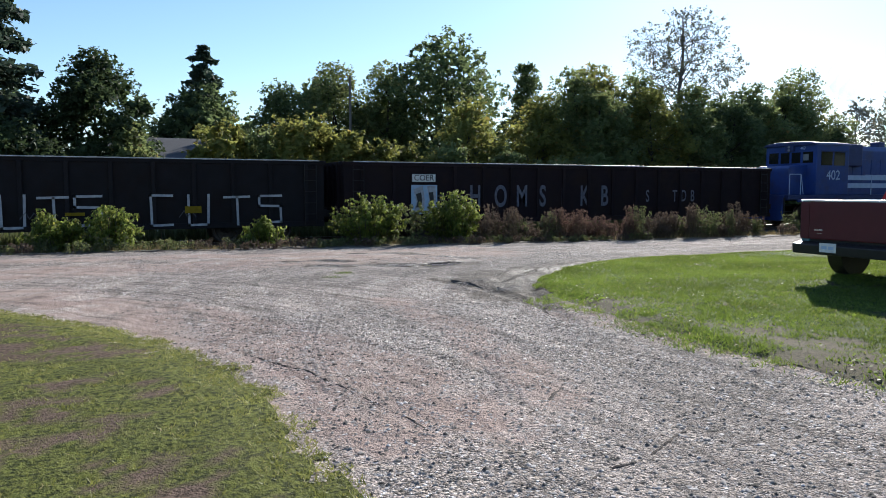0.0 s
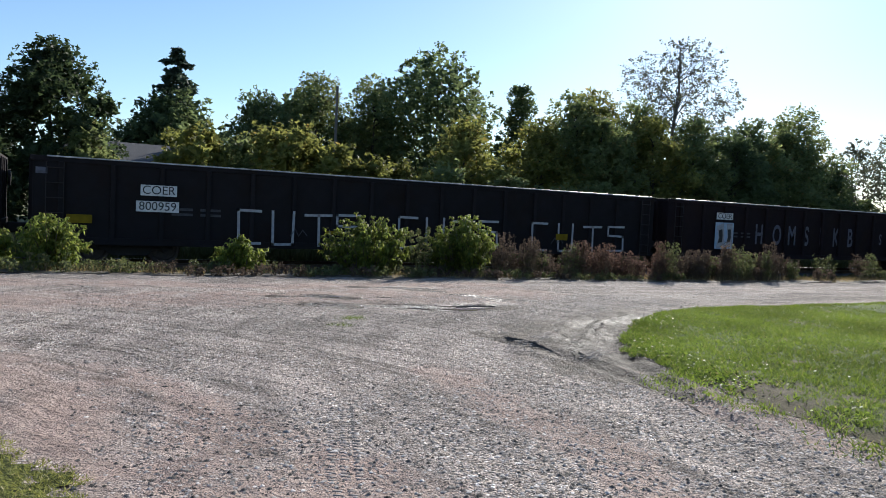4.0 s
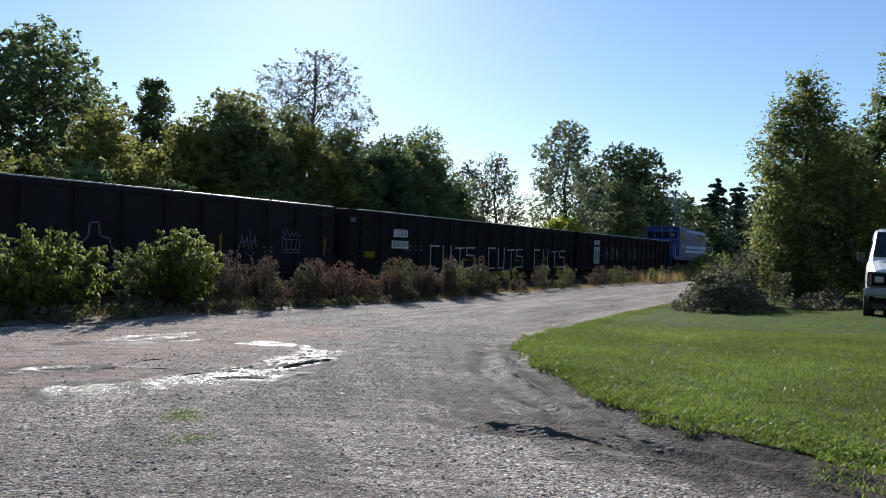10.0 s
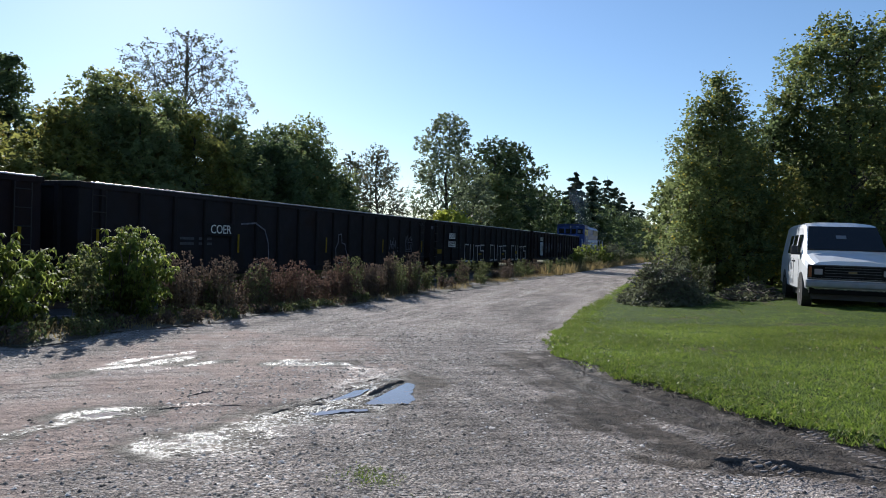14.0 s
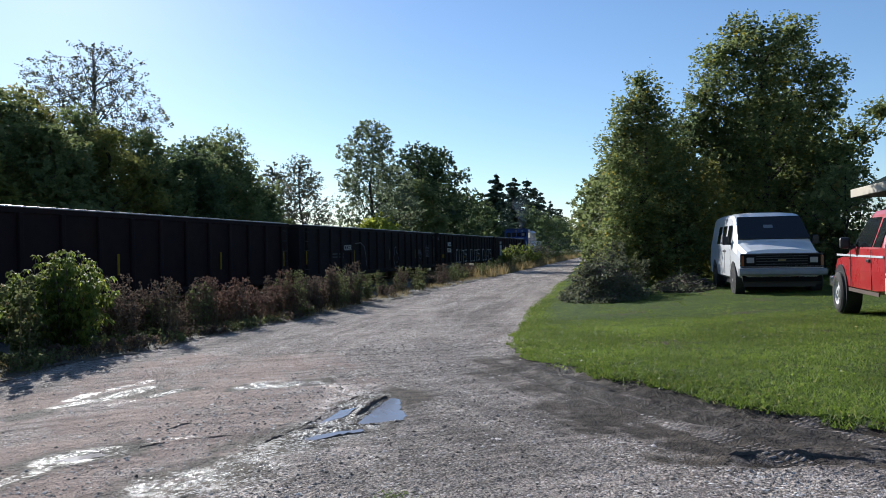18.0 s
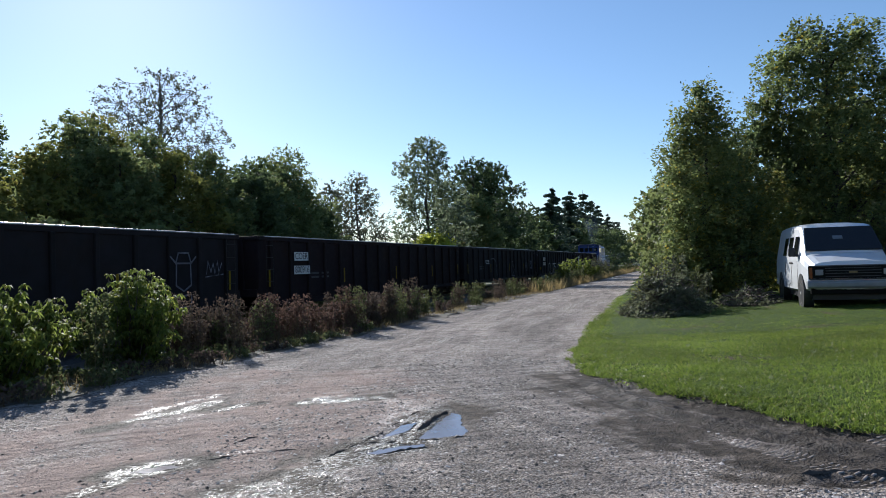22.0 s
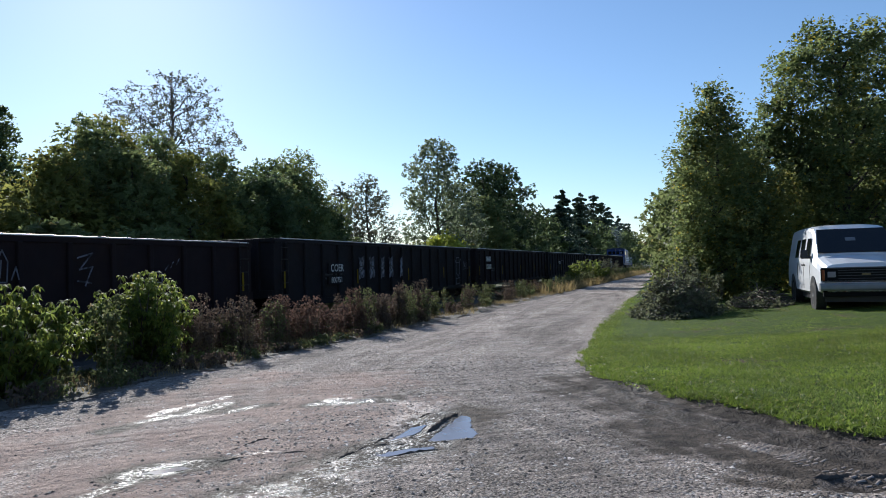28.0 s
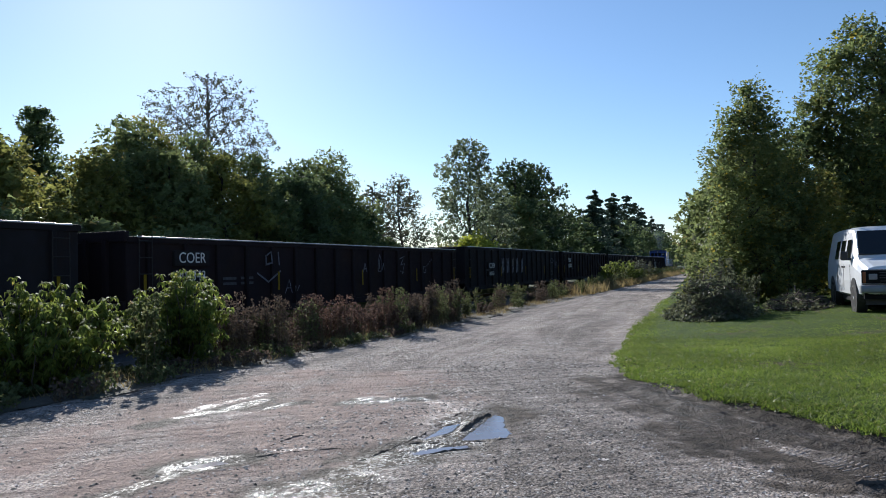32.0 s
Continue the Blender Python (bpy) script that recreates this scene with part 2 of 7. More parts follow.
GROUND = ground_mat()
STONE = mat("loose stone", (0.42, 0.38, 0.35), 0.85, second=(0.05, 0.045, 0.04), scale=14, amount=0.2, island=0.7, spec=0.25)
SOIL = mat("bare soil", (0.07, 0.058, 0.042), 0.95, second=(0.12, 0.095, 0.07), scale=11, bump=1.0, bump_scale=45, third=(0.05, 0.055, 0.025), third_scale=1.1)
TURF = mat("turf", (0.07, 0.105, 0.018), 0.95, second=(0.03, 0.05, 0.008), scale=24, amount=0.25, bump=0.4, bump_scale=80, third=(0.105, 0.085, 0.05), third_mask="bare", spec=0.1)
SPARSE = mat("thin turf on soil", (0.14, 0.15, 0.035), 0.95, second=(0.035, 0.042, 0.012), scale=26, amount=0.22, bump=1.0, bump_scale=70, third=(0.145, 0.10, 0.075), third_mask="bare", spec=0.1)
MEADOW = mat("rough grass", (0.12, 0.12, 0.045), 0.95, second=(0.085, 0.10, 0.03), scale=1.6, bump=1.0, bump_scale=25, third=(0.17, 0.13, 0.07), third_scale=0.2)
MUD = mat("damp mud", (0.06, 0.05, 0.043), 0.9, second=(0.12, 0.10, 0.085), scale=9, bump=1.0, bump_scale=30, spec=0.1)


def broken_shine(m, scale, lo, hi, wet, dry):
    """Wet film in hollows: the roughness follows a patchy noise with hard edges."""
    nt = m.node_tree
    b = nt.nodes["Principled BSDF"]
    n = nt.nodes.new("ShaderNodeTexNoise")
    n.inputs["Scale"].default_value, n.inputs["Detail"].default_value = scale, 8
    co = nt.nodes.new("ShaderNodeTexCoord")
    nt.links.new(co.outputs["Object"], n.inputs["Vector"])
    r = nt.nodes.new("ShaderNodeMapRange")
    r.inputs[1].default_value, r.inputs[2].default_value, r.inputs[3].default_value, r.inputs[4].default_value = lo, hi, wet, dry
    nt.links.new(n.outputs[0], r.inputs[0])
    nt.links.new(r.outputs[0], b.inputs["Roughness"])


broken_shine(MUD, 4.0, 0.36, 0.46, 0.72, 0.95)
WATER = mat("muddy puddle water", (0.19, 0.158, 0.17), 0.06, second=(0.15, 0.125, 0.13), scale=3, spec=0.5)
PRESSED = mat("pressed dirt", (0.40, 0.335, 0.285), 0.95, second=(0.27, 0.222, 0.19), scale=30, spec=0.1)
BALLAST = mat("ballast", (0.085, 0.075, 0.07), 0.95, second=(0.045, 0.04, 0.036), scale=22, bump=1.0, bump_scale=40)
TIE = mat("tie wood", (0.06, 0.048, 0.04), 0.9, second=(0.11, 0.09, 0.075), scale=8, stretch=(8, 1, 8), bump=0.6, bump_scale=20)
RUSTRAIL = mat("rail rust", (0.10, 0.055, 0.035), 0.75, second=(0.06, 0.04, 0.03), scale=12)
RAILTOP = mat("polished rail head", (0.55, 0.54, 0.53), 0.28, metal=1.0, scale=20)
CARPAINT = mat("dark railcar paint", (0.019, 0.0165, 0.019), 0.75, second=(0.015, 0.013, 0.013), scale=2.2, bump=0.25, bump_scale=30, third=(0.018, 0.012, 0.010), third_scale=0.9, objvar=0.18, spec=0.12)
CARBROWN = mat("maroon railcar paint", (0.019, 0.0115, 0.0125), 0.75, second=(0.0145, 0.0098, 0.0115), scale=2.2, bump=0.25, bump_scale=30, third=(0.022, 0.013, 0.010), third_scale=0.9, objvar=0.18, spec=0.12)
STEEL = mat("grimy steel", (0.016, 0.014, 0.013), 0.7, metal=0.3, second=(0.026, 0.02, 0.016), scale=8)
WHEEL = mat("wheel steel", (0.09, 0.07, 0.06), 0.55, metal=0.6, second=(0.05, 0.04, 0.035), scale=10)
# pale steel colour that stands in for sunlight on the cars' top rims
GLINTEDGE = mat("sun glint on steel edge", (0.55, 0.54, 0.52), 0.45, metal=0.5, second=(0.25, 0.23, 0.21), scale=5)
WHITEPAINT = mat("white stencil paint", (0.72, 0.71, 0.68), 0.6, second=(0.5, 0.49, 0.47), scale=14)
SPRAY = mat("white spray paint", (0.46, 0.45, 0.45), 0.7, second=(0.24, 0.23, 0.24), scale=7)
SPRAYGREY = mat("faint grey spray paint", (0.15, 0.15, 0.18), 0.7, second=(0.05, 0.05, 0.065), scale=7)
SPRAYWORN = mat("worn grey spray paint", (0.17, 0.17, 0.21), 0.8, second=(0.022, 0.02, 0.024), scale=6, amount=0.14)
SPRAYDIM = mat("worn pale blue spray paint", (0.10, 0.15, 0.22), 0.8, second=(0.28, 0.28, 0.30), scale=9, amount=0.2)
STENCIL = mat("faded stencil paint", (0.07, 0.07, 0.075), 0.8, second=(0.03, 0.03, 0.033), scale=9)
SPRAYBLUE = mat("pale blue spray paint", (0.22, 0.36, 0.52), 0.7, second=(0.45, 0.5, 0.55), scale=6)
YELLOW = mat("yellow reflector", (0.24, 0.16, 0.01), 0.8, second=(0.14, 0.095, 0.008), scale=10, spec=0.1)
BLACK = mat("black paint", (0.012, 0.012, 0.013), 0.5, second=(0.02, 0.02, 0.02), scale=6)
LOCOBLUE = mat("locomotive blue paint", (0.017, 0.05, 0.22), 0.5, second=(0.014, 0.042, 0.18), scale=3, third=(0.03, 0.04, 0.12), third_scale=1.3, coat=0.1)
LOCODARK = mat("dark blue roof paint", (0.02, 0.035, 0.13), 0.55, second=(0.015, 0.025, 0.09), scale=3)
LOCOPALE = mat("pale blue stripe", (0.45, 0.55, 0.72), 0.5, second=(0.35, 0.45, 0.6), scale=4)
VANWHITE = mat("white car paint", (0.78, 0.79, 0.80), 0.35, second=(0.70, 0.71, 0.72), scale=2, coat=0.5)
CHROME = mat("dull chrome", (0.55, 0.56, 0.58), 0.25, metal=1.0, scale=4)
# pale bumper painted darker, with the shade on the van's front in the colour
SHADEBUMPER = mat("shade-darkened bumper paint", (0.24, 0.25, 0.27), 0.4, second=(0.17, 0.18, 0.19), scale=4)
# brown kept dark: the shade under the eave is put into the colour
SOFFIT = mat("shade-darkened soffit boards", (0.16, 0.13, 0.10), 0.8, scale=4)
GREYPLASTIC = mat("grey bumper plastic", (0.20, 0.205, 0.21), 0.55, second=(0.15, 0.155, 0.16), scale=5)
DARKPLASTIC = mat("black plastic", (0.018, 0.018, 0.02), 0.45, scale=9)
GRILLEGREY = mat("dark grille", (0.045, 0.045, 0.05), 0.4, scale=9)
TYRE = mat("tyre rubber", (0.022, 0.021, 0.02), 0.85, second=(0.045, 0.04, 0.035), scale=14)
RIMWHITE = mat("white steel rim", (0.62, 0.62, 0.60), 0.5, second=(0.45, 0.43, 0.40), scale=9)
RED = mat("red truck paint", (0.50, 0.022, 0.028), 0.3, second=(0.42, 0.018, 0.022), scale=2, coat=0.6)
TEAL = mat("teal truck paint", (0.012, 0.14, 0.19), 0.33, second=(0.01, 0.11, 0.15), scale=2, coat=0.5)
DARKGLASS = mat("tinted window glass", (0.012, 0.014, 0.016), 0.06, scale=2, spec=0.45)
# tailgate red, with the shade of the rear face put into the colour
RED_SHADED = mat("shade-darkened red paint", (0.085, 0.006, 0.010), 0.5, second=(0.065, 0.005, 0.008), scale=3, coat=0.05)
LAMPGLASS = mat("headlamp glass", (0.30, 0.31, 0.32), 0.15, scale=5, spec=0.8)
GRILLEBLACK = mat("matt black grille", (0.012, 0.012, 0.013), 0.85, scale=9, spec=0.1)
AMBER = mat("amber lens", (0.24, 0.07, 0.018), 0.2, scale=8)
TAILRED = mat("red lens", (0.30, 0.01, 0.01), 0.2, scale=8)
BRASSY = mat("dull gold badge", (0.22, 0.17, 0.08), 0.5, metal=0.6, scale=8)
PAPER = mat("paper notice", (0.75, 0.75, 0.73), 0.8, scale=12)
BARK = mat("bark", (0.065, 0.055, 0.045), 0.95, second=(0.035, 0.03, 0.025), scale=9, stretch=(3, 3, 1), bump=1.0, bump_scale=18)
BARKPALE = mat("pale bark", (0.13, 0.12, 0.105), 0.9, second=(0.10, 0.09, 0.08), scale=7, bump=0.6, bump_scale=18)
TWIG = mat("dry twigs", (0.13, 0.10, 0.075), 0.95, second=(0.07, 0.055, 0.045), scale=6, island=0.35)
STEM = mat("weed stems", (0.10, 0.095, 0.04), 0.9, second=(0.12, 0.075, 0.045), scale=5, island=0.3)
POLEWOOD = mat("pole wood", (0.15, 0.135, 0.12), 0.9, second=(0.10, 0.09, 0.08), scale=4, stretch=(10, 10, 0.5))
SIDING = mat("cream siding", (0.58, 0.52, 0.40), 0.7, second=(0.52, 0.46, 0.36), scale=3)
SHINGLE = mat("dark green shingles", (0.018, 0.03, 0.027), 0.95, second=(0.012, 0.02, 0.02), scale=12, bump=0.6, bump_scale=30, spec=0.04)
SHINGLEGREY = mat("grey shingles", (0.055, 0.055, 0.06), 0.9, second=(0.07, 0.07, 0.075), scale=9, bump=0.6, bump_scale=20)
TRIMWHITE = mat("white trim", (0.72, 0.72, 0.70), 0.6, scale=4)
LEAF_DARK = leaf_mat("dark tree leaves", (0.055, 0.078, 0.034), (0.125, 0.155, 0.064), 0.54)
LEAF_SILVER = leaf_mat("pale grey-green leaves", (0.09, 0.11, 0.065), (0.16, 0.185, 0.105), 0.5)
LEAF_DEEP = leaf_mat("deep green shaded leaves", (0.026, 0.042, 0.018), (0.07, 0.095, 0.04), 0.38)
# brightened to make up for sunlight that the taller trees block
LEAF_LIME = leaf_mat("lime leaves brightened as sunlit", (0.17, 0.19, 0.025), (0.30, 0.31, 0.05), 0.6)
LEAF_BRUSH = leaf_mat("wilting grey-green leaves", (0.04, 0.05, 0.026), (0.135, 0.14, 0.085), 0.4)
LEAF_MID = leaf_mat("tree leaves", (0.078, 0.10, 0.040), (0.165, 0.19, 0.072), 0.54, autumn=(0.2, 0.14, 0.05))
LEAF_YEL = leaf_mat("yellowing and sunlit-yellow leaves", (0.085, 0.095, 0.026), (0.18, 0.18, 0.048), 0.52, autumn=(0.24, 0.17, 0.05))
LEAF_PALE = leaf_mat("sparse turning leaves", (0.055, 0.065, 0.045), (0.12, 0.125, 0.075), 0.35, autumn=(0.2, 0.12, 0.07))
LEAF_SHRUB = leaf_mat("shrub leaves", (0.035, 0.06, 0.014), (0.185, 0.215, 0.045), 0.54, gloss=0.15, autumn=(0.27, 0.24, 0.055), rough=0.62)
# needle green lightened, so the far pines' haze is in the colour
NEEDLE = leaf_mat("haze-lightened conifer needles", (0.026, 0.042, 0.03), (0.06, 0.085, 0.055), 0.3)
LEAF_RIGHT = leaf_mat("poplar leaves", (0.046, 0.072, 0.03), (0.165, 0.19, 0.068), 0.53, autumn=(0.30, 0.23, 0.03))
WEED_BROWN = leaf_mat("dry weed heads", (0.04, 0.034, 0.026), (0.11, 0.078, 0.06), 0.35, gloss=0.1, rough=0.8)
WEED_RUST = leaf_mat("reddish dry weed heads", (0.048, 0.033, 0.026), (0.13, 0.08, 0.062), 0.4, gloss=0.1, rough=0.8)
WEED_GREEN = leaf_mat("weed leaves", (0.045, 0.06, 0.02), (0.11, 0.12, 0.05), 0.4, autumn=(0.2, 0.15, 0.08), rough=0.7)
BLADE_LEFT = leaf_mat("short sunburnt grass blades", (0.07, 0.08, 0.018), (0.27, 0.27, 0.075), 0.45, gloss=0.4, autumn=(0.42, 0.33, 0.18), rough=0.5)
BLADE = leaf_mat("grass blades", (0.03, 0.056, 0.008), (0.155, 0.205, 0.032), 0.45, gloss=0.35, autumn=(0.26, 0.22, 0.10), rough=0.55)
DRYGRASS = leaf_mat("dry grass", (0.16, 0.12, 0.05), (0.30, 0.23, 0.11), 0.35, gloss=0.15, rough=0.7)


# ---- mesh helpers ----
def quick_mesh(name, verts, faces, material, smooth=False):
    """A mesh from arrays; faces all have the same number of corners."""
    verts, faces = np.asarray(verts, np.float32), np.asarray(faces, np.int32)
    me = bpy.data.meshes.new(name)
    k = faces.shape[1]
    me.vertices.add(len(verts))
    me.vertices.foreach_set("co", verts.ravel())
    me.loops.add(faces.size)
    me.loops.foreach_set("vertex_index", faces.ravel())
    me.polygons.add(len(faces))
    me.polygons.foreach_set("loop_start", np.arange(0, faces.size, k, dtype=np.int32))
    if smooth:
        me.polygons.foreach_set("use_smooth", np.ones(len(faces), bool))
    me.update(calc_edges=True)
    me.materials.append(material)
    return me


def finish(name, bm, material, smooth=False):
    me = bpy.data.meshes.new(name)
    bmesh.ops.recalc_face_normals(bm, faces=bm.faces)
    bm.to_mesh(me)
    bm.free()
    me.materials.append(material)
    if smooth:
        me.polygons.foreach_set("use_smooth", np.ones(len(me.polygons), bool))
    return me


def part(name, bm, material, parent, label="", at=None):
    """Links a bmesh or a mesh as one part under a thing."""
    me = finish(name, bm, material) if isinstance(bm, bmesh.types.BMesh) else bm
    ob = new(name, me)
    ob.parent = parent
    if at is not None:
        ob.matrix_basis = at
    return tagged(ob, label)


def thing(name, m, label, category, group="", kind=""):
    ob = new(name)
    ob.empty_display_size = 0.2
    ob.matrix_basis = m
    return tagged(ob, label, category, group, kind)


def box(bm, x0, y0, z0, x1, y1, z1, bev=0.0):
    r = bmesh.ops.create_cube(bm, size=1.0)
    for v in r["verts"]:
        v.co = Vector(((x0 + x1) / 2 + v.co.x * (x1 - x0), (y0 + y1) / 2 + v.co.y * (y1 - y0), (z0 + z1) / 2 + v.co.z * (z1 - z0)))
    if bev:
        es = list({e for v in r["verts"] for e in v.link_edges})
        bmesh.ops.bevel(bm, geom=es, offset=bev, segments=2, affect="EDGES", profile=0.6)
    return bm


def boxes(*rows, bev=0.0):
    bm = bmesh.new()
    for r in rows:
        box(bm, *r, bev=bev)
    return bm


def tube(bm, p, q, r0, r1=None, n=8):
    p, q = Vector(p), Vector(q)
    r1 = r0 if r1 is None else r1
    r = bmesh.ops.create_cone(bm, cap_ends=True, segments=n, radius1=r0, radius2=max(r1, 0.0005), depth=(q - p).length)
    m = Matrix.Translation((p + q) / 2) @ (q - p).to_track_quat("Z", "Y").to_matrix().to_4x4()
    bmesh.ops.transform(bm, matrix=m, verts=r["verts"])
    return bm


def tubes(*rows, n=8):
    bm = bmesh.new()
    for r in rows:
        tube(bm, *r, n=n)
    return bm


def prism(profile, axis, a, b, bev=0.0):
    """A closed outline (pairs) drawn along an axis from a to b. axis y: pairs are x, z; axis x: pairs are y, z."""
    bm = bmesh.new()
    put = (lambda u, v, w: (u, w, v)) if axis == "y" else (lambda u, v, w: (w, u, v))
    lo = [bm.verts.new(put(u, v, a)) for u, v in profile]
    hi = [bm.verts.new(put(u, v, b)) for u, v in profile]
    n = len(profile)
    bm.faces.new(lo)
    bm.faces.new(hi[::-1])
    for i in range(n):
        bm.faces.new((lo[i], hi[i], hi[(i + 1) % n], lo[(i + 1) % n]))
    if bev:
        bmesh.ops.recalc_face_normals(bm, faces=bm.faces)
        bmesh.ops.bevel(bm, geom=list(bm.edges), offset=bev, segments=2, affect="EDGES", profile=0.6)
    return bm


def lettering(name, words, size, material, parent, m, label="", bold=0.0):
    """Flat letters, as a mesh; m lays the words' own x-y plane."""
    cu = bpy.data.curves.new(name, "FONT")
    cu.body, cu.size, cu.extrude, cu.offset = words, size, 0.002, bold
    cu.align_x, cu.align_y = "CENTER", "CENTER"
    ob = bpy.data.objects.new(name, cu)
    scene.collection.objects.link(ob)
    me = bpy.data.meshes.new_from_object(ob.evaluated_get(bpy.context.evaluated_depsgraph_get()))
    bpy.data.objects.remove(ob)
    me.materials.clear()
    me.materials.append(material)
    return part(name, me, material, parent, label, at=m)


def strokes(lines, width, material_depth=0.004):
    """Painted strokes in the x-z plane, facing -y: each line is a row of (x, z) points."""
    bm = bmesh.new()
    for pts in lines:
        for (x0, z0), (x1, z1) in zip(pts, pts[1:]):
            d = Vector((x1 - x0, z1 - z0))
            if d.length < 1e-6:
                continue
            d.normalize()
            nx, nz = -d.y * width / 2, d.x * width / 2
            ex, ez = d.x * width / 2, d.y * width / 2
            c = [(x0 - ex + nx, z0 - ez + nz), (x1 + ex + nx, z1 + ez + nz), (x1 + ex - nx, z1 + ez - nz), (x0 - ex - nx, z0 - ez - nz)]
            f = [bm.verts.new((x, 0, z)) for x, z in c]
            b = [bm.verts.new((x, -material_depth, z)) for x, z in c]
            bm.faces.new(b)
            for i in range(4):
                bm.faces.new((f[i], f[(i + 1) % 4], b[(i + 1) % 4], b[i]))
    return bm


def smoothstep(a, b, v):
    t = np.clip((np.asarray(v, float) - a) / (b - a), 0, 1)
    return t * t * (3 - 2 * t)


# ---- ground ----
LAWN_EDGE = [(70, 17.0), (45, 15.7), (26, 14.7), (18, 14.4), (14.4, 14.0), (11.6, 13.75), (10.0, 13.35), (9.3, 12.85), (8.2, 12.1), (7.4, 11.3), (6.8, 10.8), (6.3, 9.9), (6.0, 9.0), (5.85, 8.0), (5.7, 7.2), (5.6, 6.4), (5.45, 5.3), (5.4, 4.3), (5.5, 3.6), (6.2, 1.5), (7.4, -8), (70, -8)]
LEFT_EDGE = [(-9, 14.5), (-4.5, 12.7), (-1.9, 11.0), (-1.2, 10.3), (-0.24, 9.1), (0.5, 7.6), (0.98, 6.2), (1.17, 5.1), (1.2, 4.4), (1.15, 3.6), (0.95, 2.4), (0.6, 0.0), (0.4, -6), (-14, -6), (-14, 14.5)]


def edge_distance(poly, x, y):
    """Signed distance to a closed outline, positive inside."""
    x, y = np.asarray(x, float), np.asarray(y, float)
    best, inside = np.full(x.shape, 1e9), np.zeros(x.shape, bool)
    for (ax, ay), (bx, by) in zip(poly, poly[1:] + poly[:1]):
        dx, dy = bx - ax, by - ay
        t = np.clip(((x - ax) * dx + (y - ay) * dy) / (dx * dx + dy * dy), 0, 1)
        best = np.minimum(best, np.hypot(x - ax - t * dx, y - ay - t * dy))
        cross = ((ay > y) != (by > y)) & (x < (bx - ax) * (y - ay) / (by - ay + 1e-12) + ax)
        inside ^= cross
    return np.where(inside, best, -best)


def wobble(x, y):
    """Slow and quick unevenness, made of sines."""
    return 0.5 * np.sin(1.7 * x + 0.9 * y + 1.3) + 0.35 * np.sin(3.1 * y - 2.3 * x) + 0.25 * np.sin(6.3 * x + 4.1 * y) + 0.2 * np.sin(11.7 * y - 8.3 * x + 2)


NOISE_TABLE = np.random.default_rng(17).random((64, 64))


def soft_noise(x, y):
    """Smooth random values between 0 and 1, one knot a unit."""
    i, j = np.floor(x).astype(int), np.floor(y).astype(int)
    u, v = x - i, y - j
    u, v = u * u * (3 - 2 * u), v * v * (3 - 2 * v)
    g = lambda a, b: NOISE_TABLE[a % 64, b % 64]
    return (g(i, j) * (1 - u) + g(i + 1, j) * u) * (1 - v) + (g(i, j + 1) * (1 - u) + g(i + 1, j + 1) * u) * v


def bare_soil(x, y):
    """Above zero where the thin lawn has worn through to the soil."""
    patch = 1.5 * (soft_noise(x * 0.7, y * 0.9) - 0.5) + 1.7 * (soft_noise(x * 2.9 + 7, y * 3.6) - 0.5) + 1.9 * (soft_noise(x * 8.1, y * 9.3 + 5) - 0.5)
    return patch + 0.24 - 1.1 * smoothstep(0.9, 0.1, edge_distance(LEFT_EDGE, x, y))


def lawn_bare(x, y):
    """0 to 1: where the right lawn thins to soil and stones, above all along the drive."""
    d = edge_distance(LAWN_EDGE, x, y)
    speck = 0.5 * soft_noise(x * 1.1 + 3, y * 1.1) + 0.3 * soft_noise(x * 3.7, y * 3.7 + 9) + 0.35 * soft_noise(x * 9.1, y * 9.1)
    fade = smoothstep(2.3, 0.0, d) * smoothstep(9.6, 8.0, y)
    return smoothstep(0.55, 0.95, speck * 0.85 + fade * 0.33) * 0.95 + 0.5 * smoothstep(0.72, 0.95, speck) * (1 - fade)


RUTS = [[(5.25, 11.1), (5.42, 10.3), (5.45, 9.4), (5.3, 8.2), (5.0, 7.2)], [(9.2, 12.9), (8.3, 12.3), (7.4, 11.6), (6.5, 10.6), (5.9, 9.5), (5.5, 8.5)], [(8.9, 13.2), (7.8, 12.6), (6.9, 11.8), (6.1, 10.9)], [(6.9, 11.3), (6.6, 10.7), (6.3, 10.1)]]
DAMP = [([(9.4, 13.05), (8.2, 12.2), (7.0, 11.3), (6.2, 10.3), (5.7, 9.2)], 0.9, 1.0), ([(6.6, 11.4), (6.0, 10.2), (5.6, 8.8)], 0.9, 0.4), ([(5.3, 11.5), (5.45, 10.2), (5.45, 9.3), (5.3, 8.4)], 0.28), ([(6.9, 12.6), (5.9, 11.6), (5.5, 10.8)], 0.3), ([(4.1, 14.7), (5.2, 14.45), (6.4, 14.2), (7.2, 14.2)], 0.40), ([(5.6, 17.3), (6.4, 17.2), (7.2, 17.1)], 0.16), ([(6.6, 16.95), (7.2, 16.6)], 0.12), ([(4.3, 15.95), (4.8, 15.65)], 0.22), ([(3.6, 15.8), (4.3, 15.8)], 0.15), ([(7.3, 16.0), (7.9, 15.4)], 0.2), ([(8.1, 12.4), (6.1, 12.1)], 0.35)]
